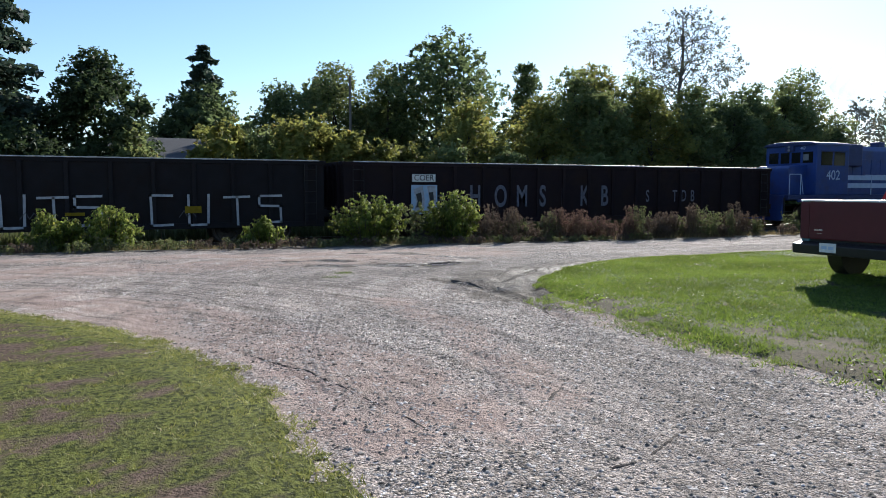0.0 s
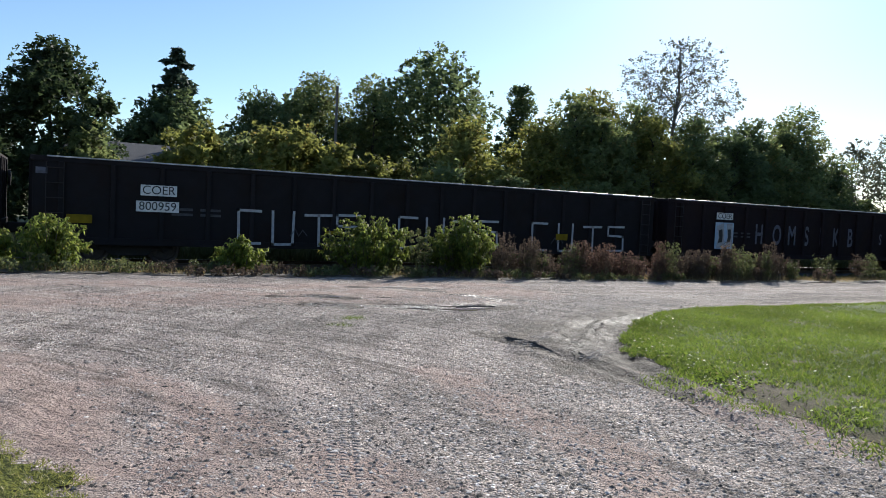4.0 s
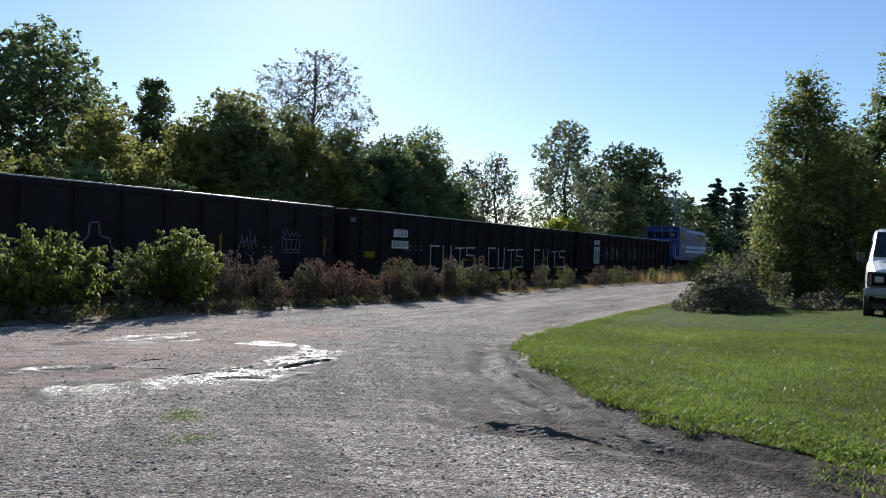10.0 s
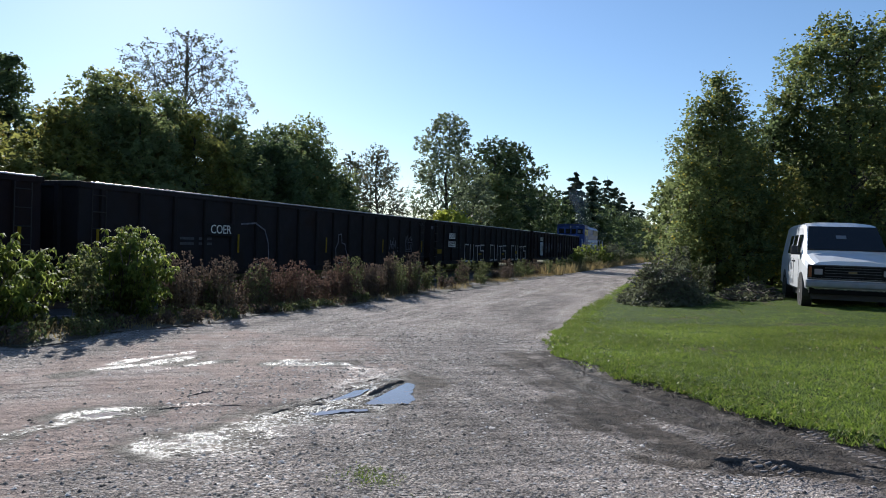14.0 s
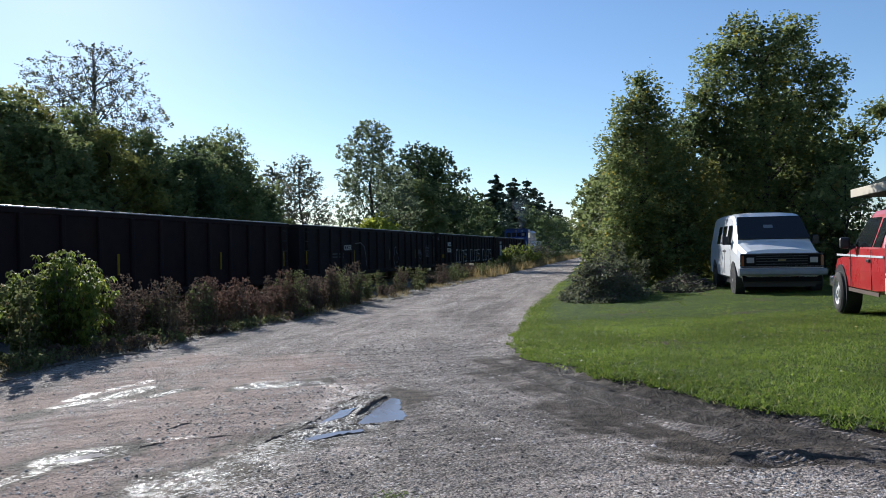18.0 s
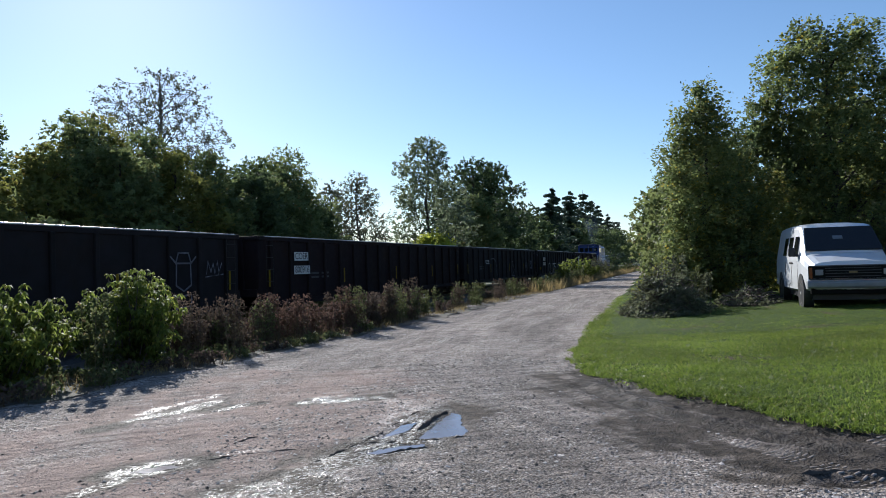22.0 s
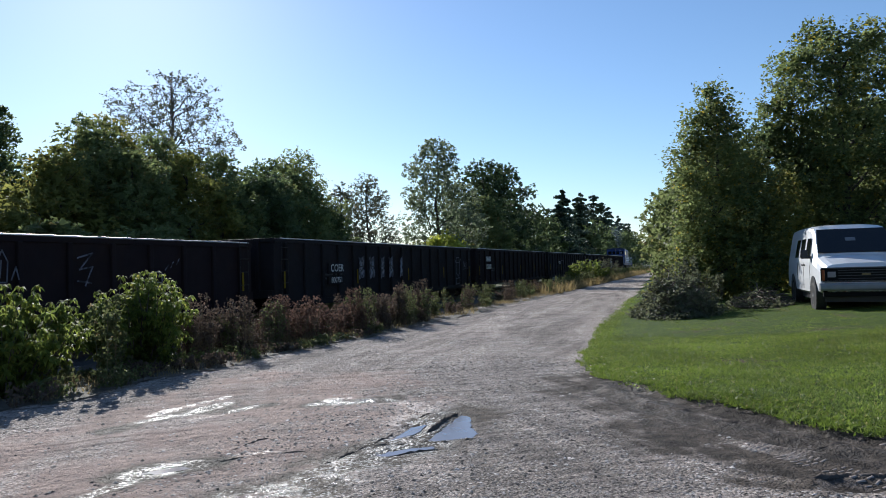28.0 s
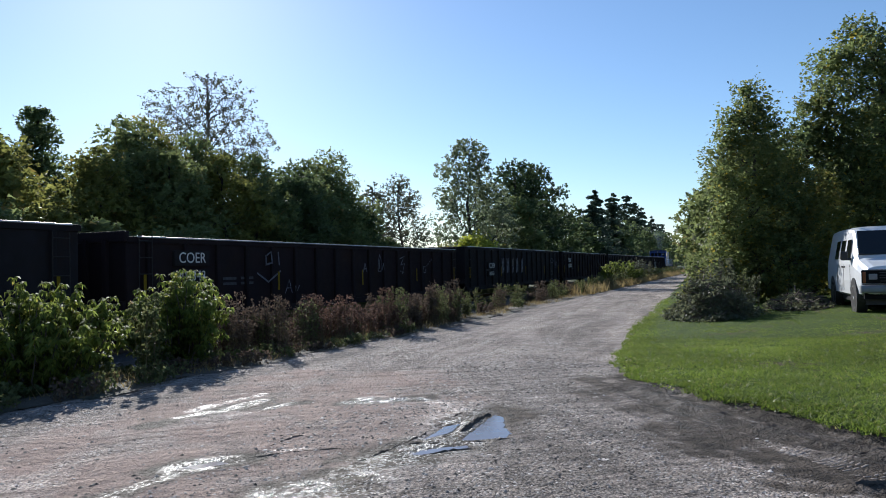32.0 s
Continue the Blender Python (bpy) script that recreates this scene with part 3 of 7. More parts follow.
LOAM = [([(4.0, 15.0), (5.5, 15.1), (7.6, 15.0)], 0.5, 0.8), ([(-6, 14.2), (-1, 15.2), (3, 15.6), (6.5, 16.1), (9, 16.4)], 0.95), ([(-6, 17.2), (0, 17.8), (4, 17.4), (9.4, 18.0)], 0.5), ([(-3, 12.9), (-1.2, 12.3), (0.4, 9.4), (1.5, 6.7), (1.7, 4.4)], 0.6), ([(0.7, 10.3), (2.3, 6.0), (2.2, 4.0)], 0.35), ([(3.6, 9.6), (3.6, 7.5), (3.0, 4.5)], 0.3), ([(5.6, 9.0), (5.5, 7.6), (5.5, 6.0), (5.9, 4.2)], 0.45)]
SHINE = [([(4.2, 14.5), (5.2, 14.32), (6.2, 14.35), (7.4, 14.8)], 0.34, 0.75), ([(4.15, 14.8), (4.66, 14.35)], 0.22), ([(6.31, 17.46), (7.61, 17.44)], 0.07), ([(5.98, 17.32), (6.5, 17.12), (7.21, 17.16)], 0.09), ([(6.16, 16.82), (7.13, 16.68)], 0.055), ([(4.40, 15.87), (4.70, 15.72)], 0.14), ([(3.7, 15.82), (4.2, 15.8)], 0.08), ([(5.08, 15.5), (5.28, 15.33)], 0.06), ([(7.37, 15.9), (7.77, 15.4)], 0.1), ([(7.32, 16.06), (7.81, 15.94), (7.62, 15.14)], 0.1), ([(7.2, 12.3), (8.3, 12.5), (9.3, 12.9)], 0.30, 0.26), ([(7.3, 11.7), (6.4, 11.0), (5.8, 10.2)], 0.26, 0.16), ([(6.0, 11.3), (6.9, 11.0)], 0.15, 0.25)]
COARSE = [([(2.3, 12.5), (4.5, 12.8), (6.3, 13.3), (8.6, 14.0)], 0.85, 0.75), ([(3.4, 11.6), (5.0, 12.4)], 0.5, 0.5), ([(9.5, 14.6), (14, 15.2), (22, 16.0)], 0.7, 0.5), ([(-6, 18.9), (2, 18.9), (12, 18.6), (30, 18.9)], 0.5, 0.6), ([(3.0, 3.0), (4.6, 4.6), (5.6, 7.2)], 0.8, 0.45)]
POOLS = [[(6.0, 14.17), (6.7, 14.21), (7.06, 14.23), (6.98, 14.12), (6.59, 14.01), (6.36, 13.87), (6.18, 13.87), (6.08, 14.0)], [(5.40, 14.40), (5.55, 14.34), (5.66, 14.24), (5.78, 14.08), (5.70, 14.06), (5.56, 14.18), (5.42, 14.30)], [(5.92, 14.52), (6.42, 14.52), (6.6, 14.43), (6.19, 14.41)], [(4.47, 15.93), (4.7, 15.78), (4.68, 15.66), (4.5, 15.76)]]


def near_lines(lines, x, y):
    """1 on the lines, falling to 0 past each one's half width."""
    out = np.zeros(np.shape(x))
    ragged = 0.35 * wobble(x * 2.7, y * 2.7)
    for line, half_w, *gain in lines:
        d = np.full(np.shape(x), 1e9)
        for (ax, ay), (bx, by) in zip(line, line[1:]):
            dx, dy = bx - ax, by - ay
            t = np.clip(((x - ax) * dx + (y - ay) * dy) / (dx * dx + dy * dy), 0, 1)
            d = np.minimum(d, np.hypot(x - ax - t * dx, y - ay - t * dy))
        out = np.maximum(out, (1 - smoothstep(0.55, 1.35, d / half_w + ragged)) * (gain[0] if gain else 1.0))
    return out



def rut_depth(x, y):
    d = np.full(np.shape(x), 9.0)
    for line in RUTS:
        for (ax, ay), (bx, by) in zip(line, line[1:]):
            dx, dy = bx - ax, by - ay
            t = np.clip(((x - ax) * dx + (y - ay) * dy) / (dx * dx + dy * dy), 0, 1)
            d = np.minimum(d, np.hypot(x - ax - t * dx, y - ay - t * dy))
    d = d + 0.03 * np.sin(9 * x + 7 * y)
    return -0.030 * np.exp(-(d / 0.10) ** 2) + 0.022 * np.exp(-((d - 0.22) / 0.09) ** 2)


def pool_depth(x, y):
    d = np.full(np.shape(x), -9.0)
    for outline in POOLS:
        d = np.maximum(d, edge_distance(outline, x, y))
    return -0.05 * smoothstep(-0.07, 0.09, d)


def base_z(x, y):
    x, y = np.asarray(x, float), np.asarray(y, float)
    z = -0.0105 * np.clip(x, -20, 20) - 0.004 * np.clip(y, 0, 15)
    low = smoothstep(19.6, 23.4, y) * (1 - smoothstep(29.0, 34.0, y))
    z = z * (1 - low) - 0.50 * low
    return z


def lawn_rise(x, y):
    d = np.maximum(edge_distance(LAWN_EDGE, x, y), edge_distance(LEFT_EDGE, x, y) * 0.5)
    return 0.03 * smoothstep(0.0, 0.35, d) + 0.30 * smoothstep(0.2, 9.0, d) * (np.asarray(x) > 3)


def ground_z(x, y):
    near = smoothstep(60, 30, np.hypot(np.asarray(x, float) - 8, np.asarray(y, float) - 10))
    return base_z(x, y) + lawn_rise(x, y) + near * 0.012 * wobble(np.asarray(x), np.asarray(y)) + rut_depth(np.asarray(x, float), np.asarray(y, float)) + pool_depth(np.asarray(x, float), np.asarray(y, float))


def steps(a, b, fine_a, fine_b, fine):
    """Grid lines: close between fine_a and fine_b, ever wider outside."""
    mid = list(np.arange(fine_a, fine_b, fine))
    out, s, v = [], fine, fine_b
    while v < b:
        out.append(v)
        s *= 1.22
        v += s
    low, s, v = [], fine, fine_a - fine
    while v > a:
        low.append(v)
        s *= 1.22
        v -= s
    return np.array([a] + low[::-1] + mid + out + [b])


def grid_mesh(name, xs, ys, zf, material, keep=None):
    X, Y = np.meshgrid(xs, ys)
    Z = zf(X, Y)
    n = len(xs)
    i = np.arange(len(ys) - 1)[:, None] * n + np.arange(n - 1)[None, :]
    F = np.stack([i, i + 1, i + 1 + n, i + n], -1).reshape(-1, 4)
    V = np.stack([X, Y, Z], -1).reshape(-1, 3)
    if keep is not None:
        ok = keep(V[:, 0], V[:, 1])
        F = F[ok[F].all(1)]
        used = np.unique(F)
        back = np.zeros(len(V), int)
        back[used] = np.arange(len(used))
        V, F = V[used], back[F]
    return quick_mesh(name, V, F, material, smooth=True)


ground_me = grid_mesh("ground", steps(-2600, 2600, -4, 11, 0.055), steps(-2600, 2600, 2.2, 18.0, 0.055), lambda x, y: ground_z(x, y), GROUND)
spots = np.empty(len(ground_me.vertices) * 3, np.float32)
ground_me.vertices.foreach_get("co", spots)
spots = spots.reshape(-1, 3)
for layer, lines in (("damp", DAMP), ("loam", LOAM), ("shine", SHINE), ("coarse", COARSE)):
    ground_me.attributes.new(layer, "FLOAT", "POINT").data.foreach_set("value", near_lines(lines, spots[:, 0], spots[:, 1]).astype(np.float32))
for layer, outline in (("lane_a", LAWN_EDGE), ("lane_b", LEFT_EDGE)):
    ground_me.attributes.new(layer, "FLOAT", "POINT").data.foreach_set("value", np.clip(edge_distance(outline, spots[:, 0], spots[:, 1]) + 0.12 * wobble(spots[:, 0] * 0.4, spots[:, 1] * 0.4), -40, 40).astype(np.float32))
ground = tagged(new("ground", ground_me), "pale gravel and dirt yard with tyre ruts and loose stones", "ground", kind="structure")
tuft_rng = np.random.default_rng(5)
# turf lies on the soil as a skin with a ragged edge
lawn = tagged(new("lawn", grid_mesh("lawn", steps(5, 75, 5.0, 15, 0.1), steps(-8, 18, 2, 15, 0.1), lambda x, y: ground_z(x, y) + 0.012 + 0.025 * smoothstep(0.1, 0.6, edge_distance(LAWN_EDGE, x, y)) * (1 + smoothstep(12, 18, x)) * 0.6 - 0.008 * smoothstep(0.5, 0.0, edge_distance(LAWN_EDGE, x, y)) + tuft_rng.normal(size=np.shape(x)) * 0.004, TURF, lambda x, y: edge_distance(LAWN_EDGE, x, y) > 0.10 * wobble(x * 2.1, y * 2.1))), "mown green lawn with thin brownish patches", "lawn", kind="structure")
spots = np.empty(len(lawn.data.vertices) * 3, np.float32)
lawn.data.vertices.foreach_get("co", spots)
spots = spots.reshape(-1, 3)
lawn.data.attributes.new("bare", "FLOAT", "POINT").data.foreach_set("value", lawn_bare(spots[:, 0], spots[:, 1]).astype(np.float32))
lawn_left = tagged(new("lawn_left", grid_mesh("lawn_left", np.arange(-14, 1.6, 0.1), np.arange(-6, 14.5, 0.1), lambda x, y: ground_z(x, y) + 0.010 + 0.012 * smoothstep(0.1, 0.6, edge_distance(LEFT_EDGE, x, y)) + tuft_rng.normal(size=np.shape(x)) * 0.008, SPARSE, lambda x, y: edge_distance(LEFT_EDGE, x, y) > 0.16 * wobble(x * 2.1, y * 2.1) + 0.05)), "thin patchy lawn with bare brown soil between the grass", "lawn", kind="structure")
spots = np.empty(len(lawn_left.data.vertices) * 3, np.float32)
lawn_left.data.vertices.foreach_get("co", spots)
spots = spots.reshape(-1, 3)
lawn_left.data.attributes.new("bare", "FLOAT", "POINT").data.foreach_set("value", smoothstep(0.15, 0.6, bare_soil(spots[:, 0], spots[:, 1])).astype(np.float32))
verge = tagged(new("verge", grid_mesh("verge", steps(-400, 600, -4, 30, 0.2), np.arange(18.7, 24.3, 0.12), lambda x, y: ground_z(x, y) + 0.012 + 0.012 * wobble(x * 3, y * 3), SOIL, lambda x, y: y > 19.22 + 0.2 * wobble(x * 1.3, 0 * y))), "dark weedy soil strip between the yard and the track", "ground", kind="structure")
meadow = tagged(new("meadow", grid_mesh("meadow", steps(-2500, 2500, -10, 60, 1.5), np.concatenate([np.arange(28.6, 60, 1.0), np.geomspace(61, 2500, 30)]), lambda x, y: base_z(x, y) + 0.03, MEADOW)), "rough grassy ground under the trees beyond the track", "ground", kind="structure")
meadow_near = tagged(new("meadow_near", grid_mesh("meadow_near", np.concatenate([np.arange(76, 120, 3.0), np.geomspace(121, 2500, 24)]), np.concatenate([-np.geomspace(2500, 9, 24), np.arange(-8, 16.6, 1.2)]), lambda x, y: base_z(x, y) + 0.03, MEADOW)), "rough grassy ground beside the gravel lane", "ground", kind="structure")

# ---- railway track ----
TRACK_Y, RAIL_Z, SIDE_Y = 26.07, -0.315, 24.52


def track():
    xs = np.concatenate([np.linspace(-400, -30, 40), np.arange(-29, 60, 0.5), np.linspace(61, 600, 90)])
    ys = np.array([23.9, 24.25, 24.6, 25.1, 26.07, 27.0, 27.5, 27.9, 28.3])
    hs = np.array([-0.58, -0.52, -0.47, -0.455, -0.45, -0.455, -0.47, -0.52, -0.58])
    bed = new("ballast_bed", grid_mesh("ballast_bed", xs, ys, lambda x, y: np.interp(y, ys, hs) + 0.02 * wobble(x * 2, y * 5), BALLAST))
    tagged(bed, "low dark ballast bed under the railway track", "ballast", kind="structure")
    rails = []
    for s, nm in ((-1, "near"), (1, "far")):
        y0 = TRACK_Y + s * 0.755
        r = thing("rail", Matrix(), "long steel rail with a bright worn head", "rail", "rails of the track", "structure")
        prof = [(y0 - 0.07, RAIL_Z - 0.172), (y0 + 0.07, RAIL_Z - 0.172), (y0 + 0.07, RAIL_Z - 0.16), (y0 + 0.012, RAIL_Z - 0.14), (y0 + 0.01, RAIL_Z - 0.045), (y0 + 0.036, RAIL_Z - 0.035), (y0 + 0.036, RAIL_Z - 0.006), (y0 - 0.036, RAIL_Z - 0.006), (y0 - 0.036, RAIL_Z - 0.035), (y0 - 0.01, RAIL_Z - 0.045), (y0 - 0.012, RAIL_Z - 0.14), (y0 - 0.07, RAIL_Z - 0.16)]
        part("web", prism(prof, "x", -400, 600), RUSTRAIL, r)
        part("head", boxes((-400, y0 - 0.033, RAIL_Z - 0.004, 600, y0 + 0.033, RAIL_Z, ), bev=0.0), RAILTOP, r, "bright polished rail head")
        rails.append(r)
    sleepers = thing("track_ties", Matrix(), "old dark timber railway ties under the rails", "railway tie", kind="structure")
    me = finish("tie", boxes((-0.115, -1.3, -0.16, 0.115, 1.3, 0.0), bev=0.015), TIE)
    rnd = random.Random(5)
    for i in range(150):
        part("tie", me, TIE, sleepers, at=pose(-22 + i * 0.54, TRACK_Y + rnd.uniform(-0.04, 0.04), RAIL_Z - 0.174, 0, 0, rnd.uniform(-1.2, 1.2)))


track()


# ---- train ----
def travel(t):
    """How far the train has come after t seconds."""
    u = t / 32.0
    return 1.0526 * (102.055 * u - 4.227 * u ** 2 + 22.969 * u ** 3 - 13.622 * u ** 4)


WHEELSETS = []      # wheelset, its place in its vehicle, wheel radius


def wheel_mesh(r):
    bm = bmesh.new()
    prof = [(0.0, r * 0.22), (-0.03, r * 0.22), (-0.02, r * 0.3), (-0.01, r * 0.78), (-0.05, r * 0.84), (-0.055, r), (0.06, r * 0.985), (0.075, r * 1.07), (0.095, r * 1.07), (0.09, r * 0.84), (0.03, r * 0.78), (0.03, r * 0.3), (0.05, r * 0.22)]
    n, rings = 24, []
    for i in range(n):
        a = 2 * math.pi * i / n
        rings.append([bm.verts.new((q * math.cos(a), y, q * math.sin(a))) for y, q in prof])
    for i in range(n):
        for j in range(len(prof) - 1):
            bm.faces.new((rings[i][j], rings[i][j + 1], rings[(i + 1) % n][j + 1], rings[(i + 1) % n][j]))
    return finish("wheel", bm, WHEEL)


def bogie(parent, x, r, base, frame_top):
    """A two-axle truck: side frames with springs and bearing caps; the wheelsets are parts of the vehicle."""
    for s in (-1, 1):
        y = s * 1.0
        bm = prism([(x - base / 2 - 0.22, r - 0.02), (x - base / 2 - 0.2, r + 0.17), (x - 0.45, frame_top), (x + 0.45, frame_top), (x + base / 2 + 0.2, r + 0.17), (x + base / 2 + 0.22, r - 0.02), (x + base / 2 - 0.2, r - 0.02), (x + 0.42, r - 0.2), (x - 0.42, r - 0.2), (x - base / 2 + 0.2, r - 0.02)], "y", y - 0.07, y + 0.07, bev=0.015)
        fr = part("truck_side_frame", bm, STEEL, parent)
        part("spring_nest", tubes(*[((x + k * 0.14, y - s * 0.02, r - 0.16), (x + k * 0.14, y - s * 0.02, r + 0.1), 0.055) for k in (-1, 0, 1)], n=8), STEEL, fr)
        for k in (-1, 1):
            part("bearing_cap", tubes(((x + k * base / 2, y, r), (x + k * base / 2, y + s * 0.14, r), 0.1, 0.085), n=12), STEEL, fr)
    part("truck_bolster", boxes((x - 0.2, -1.05, r - 0.05, x + 0.2, 1.05, r + 0.16), bev=0.02), STEEL, parent)
    for k in (-1, 1):
        ws = part("wheelset", tubes(((0, -0.98, 0), (0, 0.98, 0), 0.075), n=10), WHEEL, parent, at=pose(x + k * base / 2, 0, r))
        for s in (-1, 1):
            part("wheel", WHEEL_ME[r], WHEEL, ws, at=pose(0, s * 0.755, 0, 0, 0, 0 if s < 0 else 180))
        WHEELSETS.append((ws, (x + k * base / 2, 0, r), r))


WHEEL_ME = {0.42: wheel_mesh(0.42), 0.508: wheel_mesh(0.508)}
CAR_L = 20.6


def gondola(x_mid, top=2.75, paint=None, ribs=17, label="", end_gap_left=0.55):
    """A mill gondola; its origin lies on the rails in the middle of the car."""
    paint = paint or CARPAINT
    h = CAR_L / 2
    g = thing("gondola_car", pose(x_mid, TRACK_Y, RAIL_Z), label, "railway car", "gondola cars of the train")
    w = 1.44
    for s, nm in ((-1, "side_wall"), (1, "side_wall")):
        part(nm, boxes((-h, s * w - 0.012, 0.62, h, s * w + 0.012, top - 0.05)), paint, g)
        part("top_chord", boxes((-h, s * w - 0.05, top - 0.14, h, s * w + 0.10 * (s > 0) + 0.05 * (s < 0), top), bev=0.012), paint, g)
        # bright tube added along the chord, in place of the sun's glint on its rim
        part("worn_edge", tubes(((-h + 0.3, s * w - 0.035, top - 0.004), (h - 0.15, s * w - 0.035, top - 0.004), 0.022), n=10), GLINTEDGE, g, "bright tube standing in for the sunlit edge")
        part("side_sill", boxes((-h, s * w - 0.08 * (s < 0) - 0.005, 0.52, h, s * w + 0.08 * (s > 0) + 0.005, 0.70), bev=0.012), paint, g)
        for i in range(ribs):
            x = -h + 0.62 + i * (CAR_L - 1.24) / (ribs - 1)
            part("side_post", RIB_ME[(top, s)], paint, g, at=pose(x, s * (w + 0.012), 0))
    for s in (-1, 1):
        e = part("end_wall", boxes((s * h - 0.02, -w, 0.9, s * h + 0.02, w, top - 0.02)), paint, g)
        for k in (-0.9, -0.3, 0.3, 0.9):
            part("end_post", boxes((s * h, k - 0.06, 1.0, s * h + s * 0.11, k + 0.06, top - 0.06), bev=0.01), paint, e)
        part("end_cap", boxes((s * h - 0.08, -w - 0.03, top - 0.12, s * h + 0.08, w + 0.03, top + (0.004 if top > 2.6 else 0.12)), bev=0.012), paint, e)
        part("end_sill", boxes((s * h - 0.1, -w, 0.85, s * h + 0.12, w, 1.1), bev=0.015), paint, g)
        # coupler with its draft box
        c = part("coupler", boxes((min(s * h, s * (h + 0.62)), -0.08, 0.78, max(s * h, s * (h + 0.62)), 0.08, 0.95), bev=0.02), STEEL, g)
        part("knuckle", boxes((s * (h + 0.52) - 0.13, -0.15, 0.72, s * (h + 0.52) + 0.13, 0.15, 1.0), bev=0.04), STEEL, c)
        # ladder rungs at the corner
        xl = s * (h - 0.48)
        ld = part("ladder", tubes(((xl - 0.2, -w - 0.11, 0.55), (xl - 0.2, -w - 0.11, 2.6), 0.012), n=6), STEEL, g)
        part("stile", tubes(((xl + 0.2, -w - 0.11, 0.55), (xl + 0.2, -w - 0.11, 2.6), 0.012), n=6), STEEL, ld)
        for i in range(6):
            part("rung", tubes(((xl - 0.2, -w - 0.11, 0.56 + i * 0.38), (xl + 0.2, -w - 0.11, 0.56 + i * 0.38), 0.012), n=6), STEEL, ld)
    part("floor_pan", boxes((-h, -w, 0.98, h, w, 1.04)), STEEL, g)
    part("centre_sill", boxes((-h - 0.1, -0.28, 0.68, h + 0.1, 0.28, 0.98), bev=0.02), STEEL, g)
    bk = part("brake_wheel", tubes(((h + 0.14, 0.85, 2.2), (h + 0.2, 0.85, 2.2), 0.22, 0.22), n=18), STEEL, g)
    part("scrap_load", load_mesh(x_mid), RUSTRAIL, g, "rusty scrap low in the car")
    for x in (-h + 2.3, h - 2.3):
        bogie(g, x, 0.42, 1.78, 0.78)
    return g


def load_mesh(seed):
    xs, ys = np.linspace(-CAR_L / 2 + 0.1, CAR_L / 2 - 0.1, 60), np.linspace(-1.38, 1.38, 10)
    return grid_mesh("scrap_load", xs, ys, lambda x, y: 1.6 + 0.22 * wobble(x * 0.9 + seed, y * 2) , RUSTRAIL)


RIB_ME = {}
for top_h in (2.75, 2.56):
    for s in (-1, 1):
        RIB_ME[(top_h, s)] = finish("side_post", boxes((-0.06, min(0, s * 0.085), 0.68, 0.06, max(0, s * 0.085), top_h - 0.13), bev=0.018), CARPAINT)
RIB_BROWN = {k: v.copy() for k, v in RIB_ME.items()}
for v in RIB_BROWN.values():
    v.materials.clear()
    v.materials.append(CARBROWN)



def on_side(x, z, y=-1.44 - 0.016):
    return pose(x, y, z, 90, 0, 0)


def board(g, words, x, z, size, boxed, wide):
    """A reporting mark: black letters on a white board, or white letters on the paint."""
    if boxed:
        b = part("number_board", boxes((x - wide / 2, -1.44 - 0.104, z - size * 0.45, x + wide / 2, -1.44 - 0.098, z + size * 0.45)), WHITEPAINT, g, "white number board")
        lettering("lettering", words, size, BLACK, b, on_side(x, z, -1.44 - 0.107), "black letters")
    else:
        b = part("number_board", boxes((x - wide * 0.62, -1.44 - 0.104, z - size * 0.5, x + wide * 0.62, -1.44 - 0.012, z + size * 0.5), bev=0.01), CARPAINT, g, "dark number board")
        lettering("lettering", words, size, WHITEPAINT, b, on_side(x, z, -1.44 - 0.107), "white stencilled letters")


def paint_on(g, name, lines, x, z, width, material, label, y=-1.44 - 0.100):
    part(name, strokes(lines, width), material, g, label, at=pose(x, y, z))


def blob(g, outline, x, z, material, label, y):
    """A filled patch of paint."""
    part("graffiti_patch", prism(outline, "y", -0.004, 0.0), material, g, label, at=pose(x, y, z))


def letters_cuts(kind):
    """Tall square letters, 1 m wide cell, 0.85 high."""
    return {"C": [[(0.62, 0.94), (0, 0.95), (0.02, 0), (0.62, 0.02)]], "U": [[(0, 0.94), (0.02, 0), (0.6, 0.01), (0.62, 0.95)]], "T": [[(0, 0.88), (0.78, 0.9)], [(0.4, 0.88), (0.42, 0.0)]], "S": [[(0.72, 0.93), (0, 0.92), (0, 0.6), (0.7, 0.58), (0.72, 0.06), (0, 0.04)]], "-": [[(0.0, 0.45), (0.35, 0.45)]]}[kind]


GAPS = [28.6, 7.25, -14.1, -35.6, -57.3, -79.0, -101.0, -122.8]
MID = [(a + b) / 2 for a, b in zip(GAPS, GAPS[1:])]
CARS = []
specs = [("dark maroon mill gondola with faded graffiti behind the locomotive", 2.75, CARBROWN), ("black mill gondola with big white square graffiti letters", 2.75, CARPAINT), ("black mill gondola with a pale blue swirl and white marks", 2.75, CARPAINT), ("dark gondola with white number boards and closely set ribs", 2.75, CARBROWN), ("black gondola with white stencilled letters and a hat doodle", 2.75, CARPAINT), ("dark low-sided gondola with white letters and chalk scribbles", 2.56, CARBROWN), ("black gondola with a big grey ring of graffiti", 2.75, CARPAINT)]
for (lab, top, paint), xm in zip(specs, MID):
    ribs_save = RIB_ME
    RIB_ME = RIB_BROWN if paint is CARBROWN else ribs_save
    CARS.append(gondola(xm, top, paint, 17, lab))
    RIB_ME = ribs_save


def at_rest(car, x):
    """x in the car's own space of a place given along the standing train."""
    return x - MID[car]


